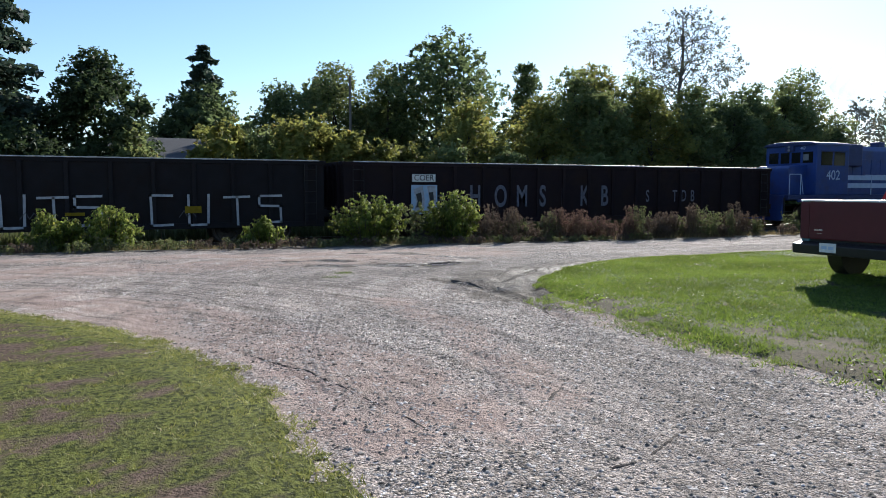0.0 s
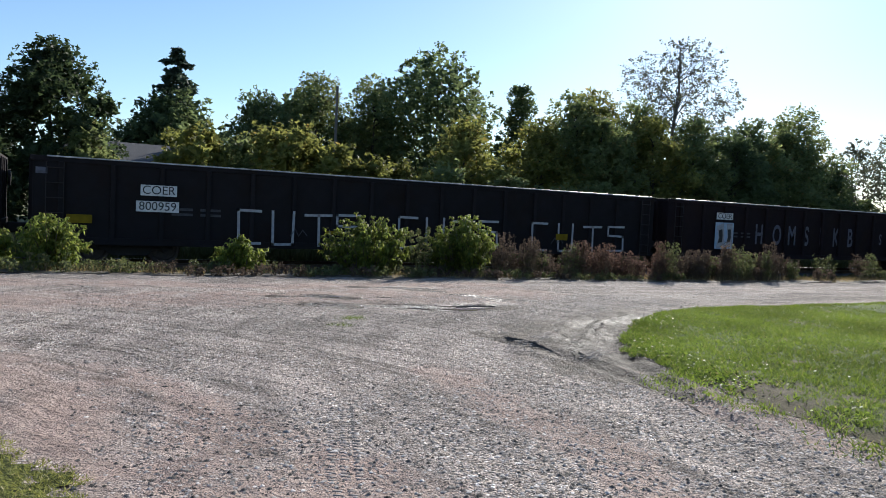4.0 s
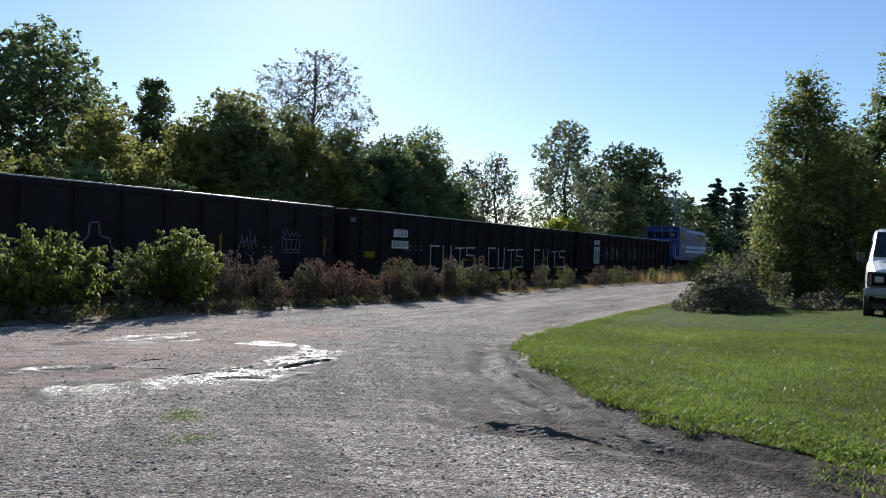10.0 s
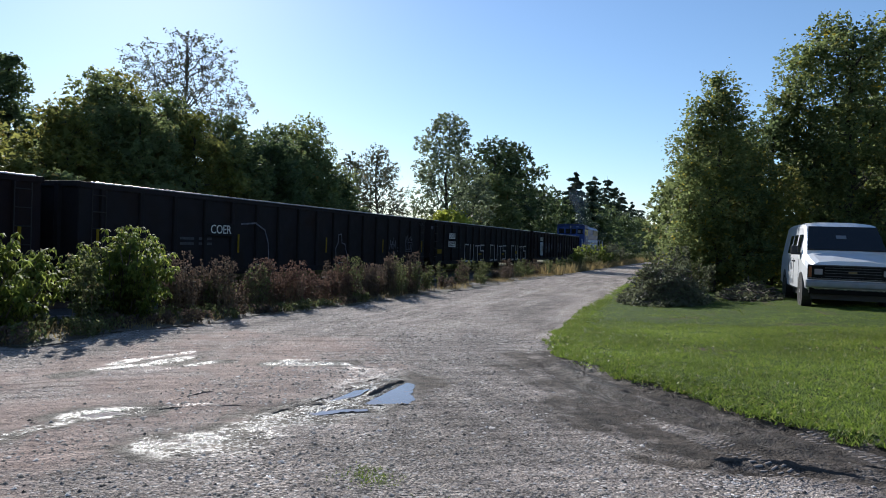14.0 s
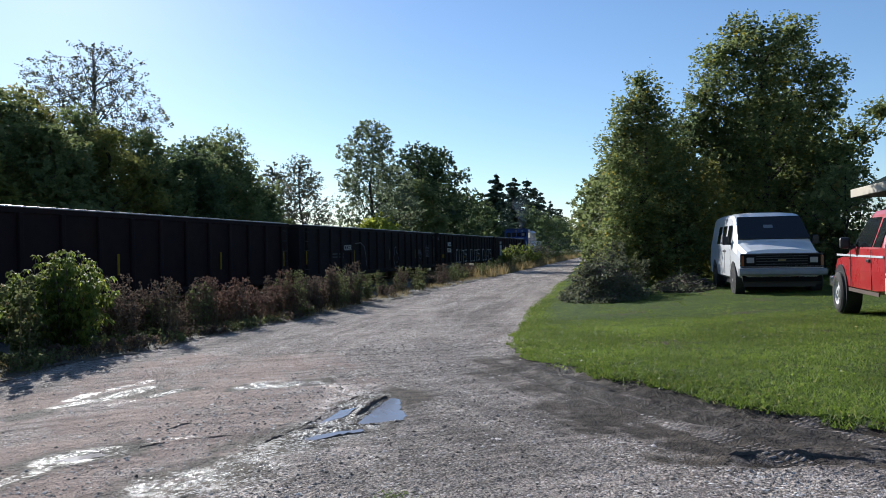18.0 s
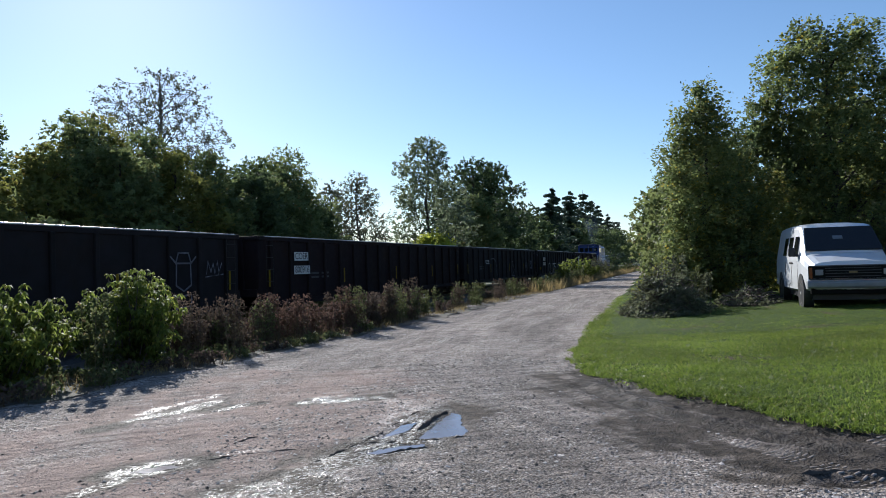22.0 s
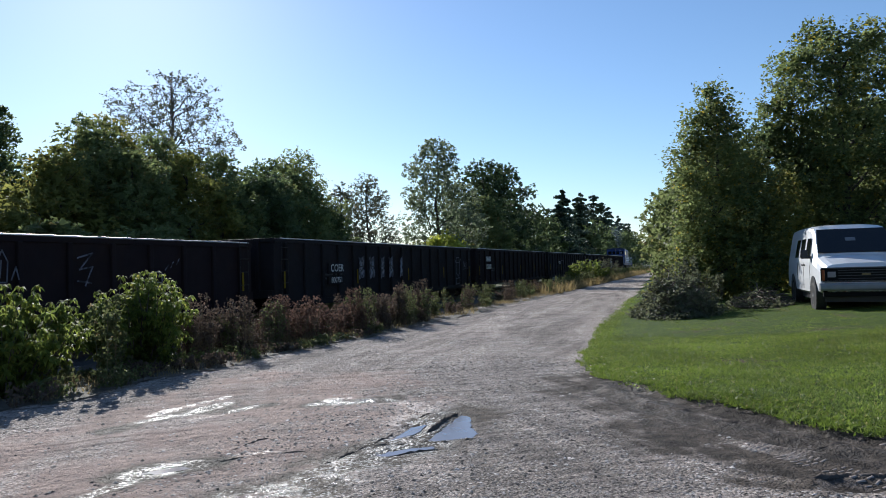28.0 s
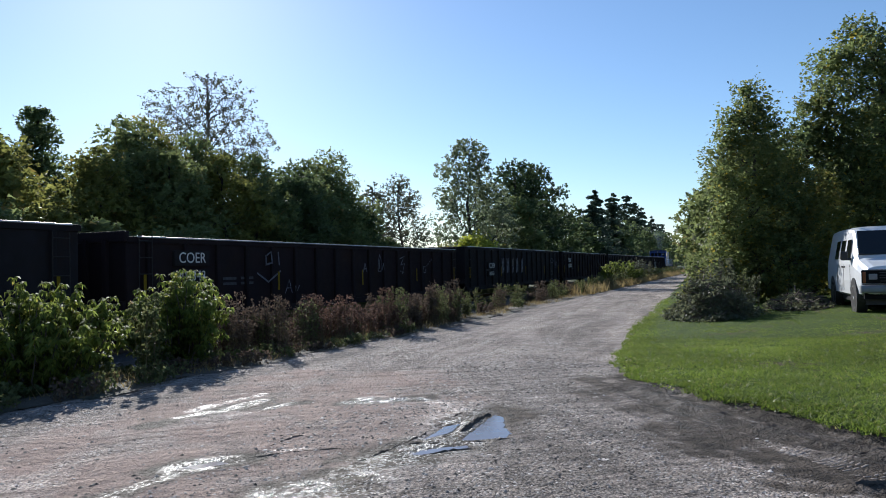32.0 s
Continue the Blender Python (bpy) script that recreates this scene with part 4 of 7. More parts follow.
def dress_cars():
    z0 = -RAIL_Z
    c = CARS[0]
    x = at_rest(0, 10.6)
    board(c, "COER", x, 2.19, 0.30, True, 0.92)
    part("graffiti_panel", boxes((x - 0.5, -1.546, 0.88, x + 0.53, -1.541, 1.94)), SPRAYBLUE, c, "pale blue square patch")
    for outline in ([(-0.42, 0.66), (-0.05, 0.80), (0.02, 0.3), (0.0, -0.18), (-0.42, -0.22), (-0.30, 0.2)], [(0.12, 0.78), (0.44, 0.80), (0.50, 0.2), (0.42, -0.12), (0.10, -0.2), (0.2, 0.3)]):
        blob(c, outline, x, 1.12, SPRAY, "white bubble letter", -1.547)
        blob(c, [(a * 0.55 + (-0.09 if a < 0.06 else 0.12), b * 0.55 + 0.12) for a, b in outline], x, 1.12, BLACK, "black heart of a bubble letter", -1.552)
    for i, (ch, dx) in enumerate((("H", 2.15), ("O", 3.25), ("M", 4.2), ("S", 5.15), ("I", 6.1), ("K", 7.15), ("B", 8.15), ("S", 10.4), ("T", 11.9), ("D", 12.4), ("B", 12.9))):
        lettering("lettering", ch, 1.15 if i < 7 else 0.7, SPRAYGREY, c, on_side(x + dx, 1.48, -1.44 - 0.018) @ Matrix.Diagonal((0.6, 1, 1, 1)), "faded grey hand-painted letter", bold=0.022 if i < 7 else 0.008)
    c = CARS[1]
    x = at_rest(1, -10.65)
    board(c, "COER", x - 0.12, 2.01, 0.32, True, 0.92)
    board(c, "800959", x - 0.14, 1.58, 0.32, True, 1.08)
    for word, start, end in (("CUTS", -8.65, -5.05), ("CUTS", -3.7, -0.12), ("CUTS", 1.32, 5.34)):
        for i, ch in enumerate(word):
            paint_on(c, "graffiti_letter", letters_cuts(ch), at_rest(1, start) + i * (end - start - 0.68) / 3, 0.64, 0.075, SPRAY, "white square graffiti letter")
    for xx, zz, w, h in ((-9.25, 1.19, 0.3, 0.11), (6.0, 1.13, 0.25, 0.11), (2.62, 1.03, 0.27, 0.05), (-2.4, 1.03, 0.27, 0.05)):
        part("reflector", boxes((xx - w, -1.556, zz - h, xx + w, -1.552, zz + h)), YELLOW, c, "yellow reflector strip")
    part("data_plate", boxes((-0.13, -0.006, -0.08, 0.13, 0.0, 0.08)), SPRAYGREY, c, "small grey plate", at=pose(at_rest(1, -13.55), -1.456, 2.38))
    for xx in (-6.9, -2.0, 2.4):
        paint_on(c, "graffiti_tag", [[(-0.25, 0.1), (-0.1, 0.3), (0.0, 0.1), (0.12, 0.28), (0.25, 0.12)]], at_rest(1, xx), 0.8, 0.025, STENCIL, "small faded scribble")
    c = CARS[2]
    x = at_rest(2, -30.1)
    board(c, "COER", x - 0.16, 1.80, 0.35, False, 1.0)
    paint_on(c, "graffiti_swirl", [[(0.8, 0.15), (1.5, 0.2), (2.0, 0.0), (2.2, -0.4), (2.25, -0.9)]], x, 1.85, 0.05, SPRAYGREY, "pale blue-grey swirl")
    paint_on(c, "graffiti_bottle", [[(0.1, 0.0), (-0.1, 0.3), (-0.12, 0.55), (0.05, 0.75), (0.08, 1.05), (0.3, 1.08), (0.34, 0.75), (0.6, 0.7), (0.62, 0.55), (0.8, 0.3), (0.82, 0.0), (0.6, 0.0), (0.1, 0.0)], [(0.35, 0.2), (0.45, 0.28), (0.55, 0.2)]], at_rest(2, -23.4), 0.76, 0.045, SPRAYGREY, "grey outline doodle of a bottle")
    paint_on(c, "graffiti_tag", [[(-0.38, 0), (-0.4, 0.42), (0.38, 0.4), (0.36, 0), (-0.38, 0)], [(-0.3, 0.08), (0.3, 0.1)], [(-0.22, 0.12), (-0.2, 0.36)], [(0.0, 0.1), (0.0, 0.36)], [(0.2, 0.12), (0.22, 0.34)], [(-0.4, 0.45), (-0.34, 0.66), (-0.26, 0.5), (-0.18, 0.7), (-0.08, 0.48), (0.02, 0.62), (0.12, 0.5), (0.2, 0.68), (0.3, 0.5), (0.38, 0.56)]], at_rest(2, -16.65), 1.2, 0.032, SPRAYGREY, "grey scribble over a box")
    paint_on(c, "graffiti_tag", [[(-0.36, 0.1), (-0.26, 0.5), (-0.18, 0.15), (-0.06, 0.46), (0.0, 0.1)], [(0.04, 0.6), (0.1, 0.12), (0.24, 0.48), (0.3, 0.15)], [(-0.3, 0.3), (0.34, 0.34)], [(-0.1, 0.0), (0.1, -0.12), (0.22, 0.02)]], at_rest(2, -18.4), 1.18, 0.03, SPRAYGREY, "grey scribbled tag")
    part("data_stencil", boxes((-0.2, -0.004, 0.08, 0.2, 0.0, 0.13), (-0.16, -0.004, -0.06, -0.02, 0.0, 0.02), (0.04, -0.004, -0.06, 0.2, 0.0, 0.02)), SPRAYGREY, c, "small unreadable stencilled data", at=pose(at_rest(2, -17.55), -1.456, 1.24))
    paint_on(c, "graffiti_tag", [[(-0.25, 0.1), (-0.15, 0.0), (-0.05, 0.12), (0.05, 0.0), (0.15, 0.12), (0.25, 0.02)]], at_rest(2, -15.2), 2.42, 0.02, STENCIL, "faint grey mark under the rim")
    c = CARS[3]
    x = at_rest(3, -54.2)
    board(c, "COER", x - 0.07, 2.12, 0.32, True, 0.93)
    board(c, "800916", x - 0.03, 1.66, 0.32, True, 1.06)
    c = CARS[4]
    board(c, "COER", at_rest(4, -74.4), 1.75, 0.38, False, 1.0)
    board(c, "800751", at_rest(4, -74.43), 1.32, 0.29, False, 1.0)
    paint_on(c, "graffiti_hat", [[(-0.5, 0.95), (-0.3, 0.78), (0.3, 0.78), (0.5, 0.95)], [(-0.3, 0.8), (-0.2, 1.05), (0.2, 1.05), (0.3, 0.8)], [(-0.28, 0.75), (-0.3, 0.2), (0.0, 0.05), (0.3, 0.2), (0.28, 0.75)], [(-0.35, -0.1), (0.3, -0.05), (0.3, -0.35), (-0.35, -0.4), (-0.35, -0.1)]], at_rest(4, -60.4), 1.14, 0.045, SPRAYGREY, "grey outline doodle under a hat")
    for k, dx in enumerate((-72.4, -71.4, -70.4, -69.5, -68.4)):
        w = (0.5, 0.52, 0.36, 0.46, 0.3)[k]
        lean = (0.04, -0.03, 0.06, 0.0, 0.05)[k]
        shape = [(-0.5, 0.92), (-0.2, 0.84), (0.1, 0.9), (0.5, 0.98), (0.46, 0.55), (0.3, 0.46), (0.52, 0.36), (0.46, 0.02), (0.0, 0.08), (-0.44, -0.04), (-0.5, 0.3), (-0.36, 0.5)]
        blob(c, [(q * w + lean * r, r * 0.95) for q, r in shape], at_rest(4, dx), 1.3, SPRAYWORN, "worn grey bubble letter", -1.54)
        blob(c, [(q * w * 0.55 + lean * r + 0.02, 0.14 + r * 0.62) for q, r in shape], at_rest(4, dx), 1.3, SPRAYDIM, "pale blue heart of a bubble letter", -1.546)
    paint_on(c, "graffiti_tag", [[(-0.35, 0.0), (-0.28, 0.35), (-0.15, 0.05), (-0.05, 0.3), (0.02, 0.02), (0.15, 0.36), (0.2, 0.0), (0.34, 0.3)], [(-0.4, -0.08), (0.4, -0.02)]], at_rest(4, -59.1), 1.62, 0.028, SPRAYWORN, "worn grey tag")
    for k, dx in enumerate((-72.4, -71.4, -70.4, -69.5)):
        f = 1 if k % 2 else -1
        paint_on(c, "graffiti_outline", [[(-0.2 * f, 0.86), (-0.04 * f, 0.62), (-0.16 * f, 0.46), (0.02, 0.3)], [(0.1 * f, 0.8), (0.16 * f, 0.52)], [(-0.2 * f, 0.5), (0.2 * f, 0.46)], [(0.04 * f, 0.34), (0.12 * f, 0.06)]], at_rest(4, dx), 1.32, 0.05, BLACK, "black inner line of a bubble letter", y=-1.556)
    c = CARS[5]
    board(c, "COER", at_rest(5, -98.26), 2.07, 0.37, False, 1.0)
    board(c, "802343", at_rest(5, -98.3), 1.62, 0.35, False, 1.0)
    lettering("lettering", "AP", 0.5, SPRAYGREY, c, on_side(at_rest(5, -88.9), 1.75, -1.44 - 0.018), "grey painted letters")
    paint_on(c, "graffiti_tag", [[(0, 0.3), (0.25, 0.42), (0.3, 0.1), (0.0, 0.05), (0, 0.3)], [(0.6, 0.4), (0.65, 0.05)], [(-0.4, -0.2), (0.1, -0.45), (0.7, -0.15)]], at_rest(5, -95.2), 1.85, 0.05, SPRAYGREY, "grey doodle")
    paint_on(c, "graffiti_tag", [[(-0.15, 0.0), (-0.12, 0.4), (0.0, 0.62), (0.12, 0.4), (0.1, 0.0), (-0.15, 0.0)], [(-0.05, 0.1), (-0.02, 0.42)], [(0.2, 0.05), (0.3, 0.3), (0.36, 0.06)]], at_rest(5, -88.0), 1.62, 0.03, SPRAYGREY, "grey outline doodle")
    paint_on(c, "graffiti_tag", [[(-0.2, 0.4), (0.2, 0.5), (-0.15, 0.15), (0.2, 0.2), (0.0, -0.2)], [(-0.2, -0.1), (0.15, -0.15)]], at_rest(5, -86.0), 1.7, 0.035, SPRAYWORN, "worn grey tag")
    paint_on(c, "graffiti_tag", [[(-0.25, 0.0), (-0.05, 0.4), (0.1, 0.0)], [(-0.16, 0.14), (0.06, 0.14)], [(0.25, 0.0), (0.3, 0.18), (0.4, 0.05), (0.5, 0.2)]], at_rest(5, -94.0), 1.05, 0.03, SPRAYWORN, "worn grey letters")
    paint_on(c, "graffiti_tag", [[(-0.35, 0.0), (-0.35, 0.26), (-0.12, 0.26), (-0.12, 0.0), (-0.35, 0.0)], [(0.0, 0.3), (0.12, 0.42)], [(0.2, 0.36), (0.3, 0.5)], [(0.42, 0.44), (0.52, 0.58)]], at_rest(5, -83.5), 1.5, 0.03, SPRAYWORN, "small worn grey marks")
    c = CARS[6]
    pts = [(1.3 * math.cos(a), 0.95 * math.sin(a)) for a in [math.pi * k / 10 for k in range(0, 11)]]
    paint_on(c, "graffiti_ring", [pts, [(-0.6, 0.1), (0.6, 0.1)], [(-1.4, 1.15), (-0.9, 1.2), (-0.5, 1.1)]], at_rest(6, -106.4), 1.2, 0.07, SPRAYGREY, "big grey ring of spray paint")
    # upright yellow reflectors along the sills
    for i, c in enumerate(CARS):
        if i > 1:
            me = finish("reflector", boxes((-0.038, -0.006, -0.27, 0.038, 0.006, 0.27)), YELLOW)
            for x in (-9.85, -4.6, 0.6, 5.4, 9.75):
                part("reflector", me, YELLOW, c, at=pose(x, -1.552, 1.42))
        part("data_stencil", boxes(*[(-7.0 + k * 0.75, -1.461, 1.5 - j * 0.14, -6.45 + k * 0.75, -1.455, 1.57 - j * 0.14) for k in range(2) for j in range(2)]), STENCIL, c, "small unreadable stencilled data")


dress_cars()


def locomotive():
    """A four-axle road switcher running long hood first: low nose and cab at the train's end."""
    x0 = GAPS[0] + 0.55          # the platform's end beside the first car
    L = 16.2
    g = thing("locomotive", pose(x0, TRACK_Y, RAIL_Z), "blue four-axle diesel road switcher with a white number on its cab", "locomotive")
    part("platform", boxes((0.25, -1.5, 1.30, L - 0.25, 1.5, 1.52), bev=0.02), LOCODARK, g)
    part("side_skirt", boxes((0.9, -1.5, 1.18, L - 0.9, -1.44, 1.30)), LOCOBLUE, g)
    part("side_skirt", boxes((0.9, 1.44, 1.18, L - 0.9, 1.5, 1.30)), LOCOBLUE, g)
    part("nose", prism([(0.85, 1.52), (2.15, 1.52), (2.15, 2.98), (1.0, 2.92), (0.85, 2.8)], "y", -0.95, 0.95, bev=0.05), LOCOBLUE, g, "low blue nose")
    cab = part("cab", prism([(2.10, 1.52), (4.4, 1.52), (4.4, 3.9), (4.3, 3.98), (2.2, 3.98), (2.10, 3.9)], "y", -1.5, 1.5, bev=0.04), LOCOBLUE, g)
    part("cab_roof", prism([(-1.56, 3.93), (1.56, 3.93), (1.42, 4.05), (0.8, 4.13), (-0.8, 4.13), (-1.42, 4.05)], "x", 1.95, 4.5, bev=0.03), LOCODARK, g)
    for s in (-1, 1):
        w = part("side_window", boxes((2.4, s * 1.503 - 0.004, 2.95, 3.2, s * 1.503 + 0.004, 3.6), bev=0.003), DARKGLASS, cab, "dark cab window")
        part("side_window", boxes((3.32, s * 1.503 - 0.004, 2.95, 4.1, s * 1.503 + 0.004, 3.6), bev=0.003), DARKGLASS, cab, "dark cab window")
        part("window_shade", boxes((2.35, min(s * 1.5, s * 1.6), 3.62, 4.15, max(s * 1.5, s * 1.6), 3.65)), LOCODARK, cab)
    part("front_window", boxes((2.085, -1.28, 3.08, 2.1, -0.72, 3.62)), DARKGLASS, cab, "dark cab window")
    part("front_window", boxes((2.085, 0.72, 3.08, 2.1, 1.28, 3.62)), DARKGLASS, cab, "dark cab window")
    part("window_blind", boxes((2.078, -1.05, 3.2, 2.083, -0.75, 3.5)), GREYPLASTIC, cab, "small pale grey pane on a cab window")
    for y in (-0.32, 0.32):
        part("front_window", boxes((2.085, y - 0.25, 3.08, 2.1, y + 0.25, 3.6)), DARKGLASS, cab, "dark cab window")
    hl = part("headlight_box", boxes((1.96, -0.24, 3.66, 2.12, 0.24, 3.95), bev=0.03), LOCODARK, cab)
    for k in (-1, 1):
        part("headlight", tubes(((1.94, 0, 3.80 + k * 0.085), (1.965, 0, 3.80 + k * 0.085), 0.065), n=14), LAMPGLASS, hl, "round headlight lens")
    lettering("lettering", "402", 0.66, LOCOPALE, cab, on_side(3.3, 2.46, -1.506), "pale number on the cab side")
    lettering("lettering", "402", 0.20, LOCOPALE, cab, pose(2.08, -0.72, 3.80, 90, 0, -90), "pale number on the number board")
    hood = part("long_hood", prism([(-0.9, 1.52), (0.9, 1.52), (0.9, 3.75), (0.7, 4.0), (-0.7, 4.0), (-0.9, 3.75)], "x", 4.4, L - 1.0, bev=0.03), LOCOBLUE, g)
    for i in range(13):
        x = 4.75 + i * 0.72
        part("hood_door", boxes((x, -0.925, 1.75, x + 0.66, -0.9, 3.3), bev=0.006), LOCOBLUE, hood)
    for z in (1.86, 2.26):
        part("stripe", boxes((4.5, -0.932, z, L - 1.1, -0.927, z + 0.24)), LOCOPALE, hood, "pale horizontal stripe")
    for i in range(3):
        part("radiator_grille", boxes((L - 4.6 + i * 1.15, -0.935, 3.1, L - 3.6 + i * 1.15, -0.905, 3.7)), DARKPLASTIC, hood)
    for x in (L - 2.2, L - 3.5, L - 5.2):
        part("roof_fan", tubes(((x, 0, 4.0), (x, 0, 4.12), 0.55, 0.52), n=20), LOCODARK, hood)
    part("exhaust_stack", boxes((8.4, -0.25, 4.0, 8.9, 0.25, 4.3), bev=0.03), LOCODARK, hood)
    part("air_intake", boxes((4.5, -1.15, 2.95, 5.9, 1.15, 4.06), bev=0.06), LOCODARK, hood, "dark intake box behind the cab")
    part("fuel_tank", prism([(-1.25, 0.35), (-0.9, 0.25), (0.9, 0.25), (1.25, 0.35), (1.3, 1.2), (-1.3, 1.2)], "x", 6.3, 10.0, bev=0.04), STEEL, g)
    for s in (-1, 1):
        posts = [((x, s * 1.46, 1.5), (x, s * 1.46, 2.5), 0.018) for x in (0.35, 1.1, 6.2, 7.6, 9.0, 10.4, 11.8, 13.2, 14.6, 15.8)]
        for p in posts:
            part("handrail_post", tubes(p, n=6), LOCOPALE, g)
        part("handrail", tubes(((5.7, s * 1.46, 2.5), (15.8, s * 1.46, 2.5), 0.018), ((0.35, s * 1.46, 2.5), (1.1, s * 1.46, 2.5), 0.018), ((1.1, s * 1.46, 2.5), (1.5, s * 1.3, 1.55), 0.018), n=6), LOCOPALE, g)
        for e, xe in ((-1, 0.0), (1, L)):
            part("steps", boxes(*[(xe - 0.1 * (e > 0) - 0.45 * (e > 0), s * 1.2 - 0.28, 0.42 + k * 0.3, xe + 0.55 * (e < 0), s * 1.2 + 0.28, 0.45 + k * 0.3) for k in range(3)], (xe - 0.03, s * 1.5 - 0.02, 0.4, xe + 0.03, s * 1.5 + 0.02, 1.4)), STEEL, g)
    for e, xe in ((-1, 0.0), (1, L)):
        part("pilot_plate", boxes((xe - 0.05, -1.45, 0.3, xe + 0.05, 1.45, 1.5), bev=0.01), LOCOBLUE, g)
        part("coupler", boxes((min(xe, xe + e * 0.55), -0.1, 0.76, max(xe, xe + e * 0.55), 0.1, 0.98), bev=0.03), STEEL, g)
    for x in (3.4, L - 3.4):
        bogie(g, x, 0.508, 2.6, 1.0)
    return g


LOCO = locomotive()


# ---- plants ----
def leaf_cloud(rng, centres, radii, count, size, flat=0.35, far=False):
    """Single leaves, as folded diamonds, gathered round clump centres."""
    k = len(centres)
    which = rng.integers(0, k, count)
    d = rng.normal(size=(count, 3))
    d /= np.linalg.norm(d, axis=1)[:, None]
    p = centres[which] + d * (radii[which] * rng.random(count) ** 0.45)[:, None] * np.array([1, 1, 0.75])
    return leaf_shapes(rng, p, size, flat, far)


def branch(bm, rng, p, q, r0, r1, bend=0.12, n=6, pieces=3):
    """A crooked tapering limb."""
    p, q = Vector(p), Vector(q)
    L = (q - p).length
    last = p
    for i in range(1, pieces + 1):
        t = i / pieces
        nxt = p.lerp(q, t) + (Vector(rng.normal(size=3)) * L * bend * 0.35 if i < pieces else Vector())
        tube(bm, last, nxt, r0 + (r1 - r0) * (i - 1) / pieces, r0 + (r1 - r0) * t, n=n)
        last = nxt


def crown_lobes(rng, shape, width, depth, height, bare, lean, n):
    """The masses of a crown: rounded lobes set round the stem, uneven in size and reach."""
    cen, rad = [], []
    low, tall = height * bare, height * (1 - bare)
    for i in range(n):
        h = ((i + rng.uniform(0.1, 0.9)) / n)
        a = i * 2.39996 + rng.uniform(-0.5, 0.5)
        if shape == "tall":
            env, r = max(0.05, (1 - h) ** 0.8 * min(1, 0.75 + h * 2)), width * (0.07 + 0.15 * (1 - h)) * rng.uniform(0.75, 1.3)
        elif shape == "shrub":
            env, r = math.sqrt(max(0.05, 1 - (h * 0.9) ** 2)), width * rng.uniform(0.12, 0.2)
        else:
            env, r = math.sqrt(max(0.04, 1 - (2 * h - 0.85) ** 2 * 0.84)), width * rng.uniform(0.13, 0.23)
        out = max(0.0, env * 0.5 * rng.uniform(0.82, 1.12) - r / width * 0.75)
        cen.append((out * width * math.cos(a) + lean * h * height, out * depth * math.sin(a), low + tall * h))
        rad.append((r, r * depth / width, r * rng.uniform(0.75, 1.05)))
    cen.append((lean * height * 0.5, 0, low + tall * 0.45))
    rad.append((width * 0.27, depth * 0.27, tall * 0.36) if shape != "tall" else (width * 0.15, depth * 0.15, tall * 0.33))
    return np.array(cen), np.array(rad)


def sprays(rng, cen, rad, count, length, rise=0.15):
    """Feet and directions of leafy twigs over the outside of the lobes; none deep inside another lobe."""
    area = (rad.prod(1)) ** (2 / 3)
    feet, ways, found = [], [], 0
    while found < count:
        k = rng.choice(len(cen), 400, p=area / area.sum())
        d = rng.normal(size=(400, 3))
        d /= np.linalg.norm(d, axis=1)[:, None]
        p = cen[k] + d * rad[k] * rng.uniform(0.72, 1.02, 400)[:, None]
        deep = (np.linalg.norm((p[:, None] - cen[None]) / rad[None], axis=2) < 0.62).any(1)
        w = d * 0.75 + rng.normal(size=(400, 3)) * 0.4 + (0, 0, rise)
        w /= np.linalg.norm(w, axis=1)[:, None]
        size = length * 0.5 * (0.6 + rng.random(400) + rng.random(400) ** 4)
        feet.append(p[~deep])
        ways.append((w * size[:, None])[~deep])
        found += int((~deep).sum())
    return np.vstack(feet)[:count], np.vstack(ways)[:count]


def leaf_shapes(rng, p, size, flat, far):
    """One small bent blade at each point: a triangle far off, a folded diamond near by."""
    count = len(p)
    a = rng.normal(size=(count, 3)) * np.array([1, 1, flat])
    a[:, 2] -= 0.3
    a /= np.linalg.norm(a, axis=1)[:, None]
    n = rng.normal(size=(count, 3)) + np.array([0, 0, 0.8])
    b = np.cross(a, n)
    b /= np.linalg.norm(b, axis=1)[:, None] + 1e-9
    c = np.cross(b, a)
    s = size * rng.uniform(0.6, 1.35, count)[:, None]
    if far:
        v = np.stack([p - a * s * 0.55, p + b * s * 0.45 + a * s * 0.2, p - b * s * 0.3 + a * s * 0.5 + c * s * 0.1], 1).reshape(-1, 3)
        return v, np.arange(count * 3).reshape(-1, 3)
    v = np.stack([p - a * s * 0.5, p + b * s * 0.33 + c * s * 0.08, p + a * s * 0.5, p - b * s * 0.33 + c * s * 0.08], 1).reshape(-1, 3)
    return v, np.arange(count * 4).reshape(-1, 4)


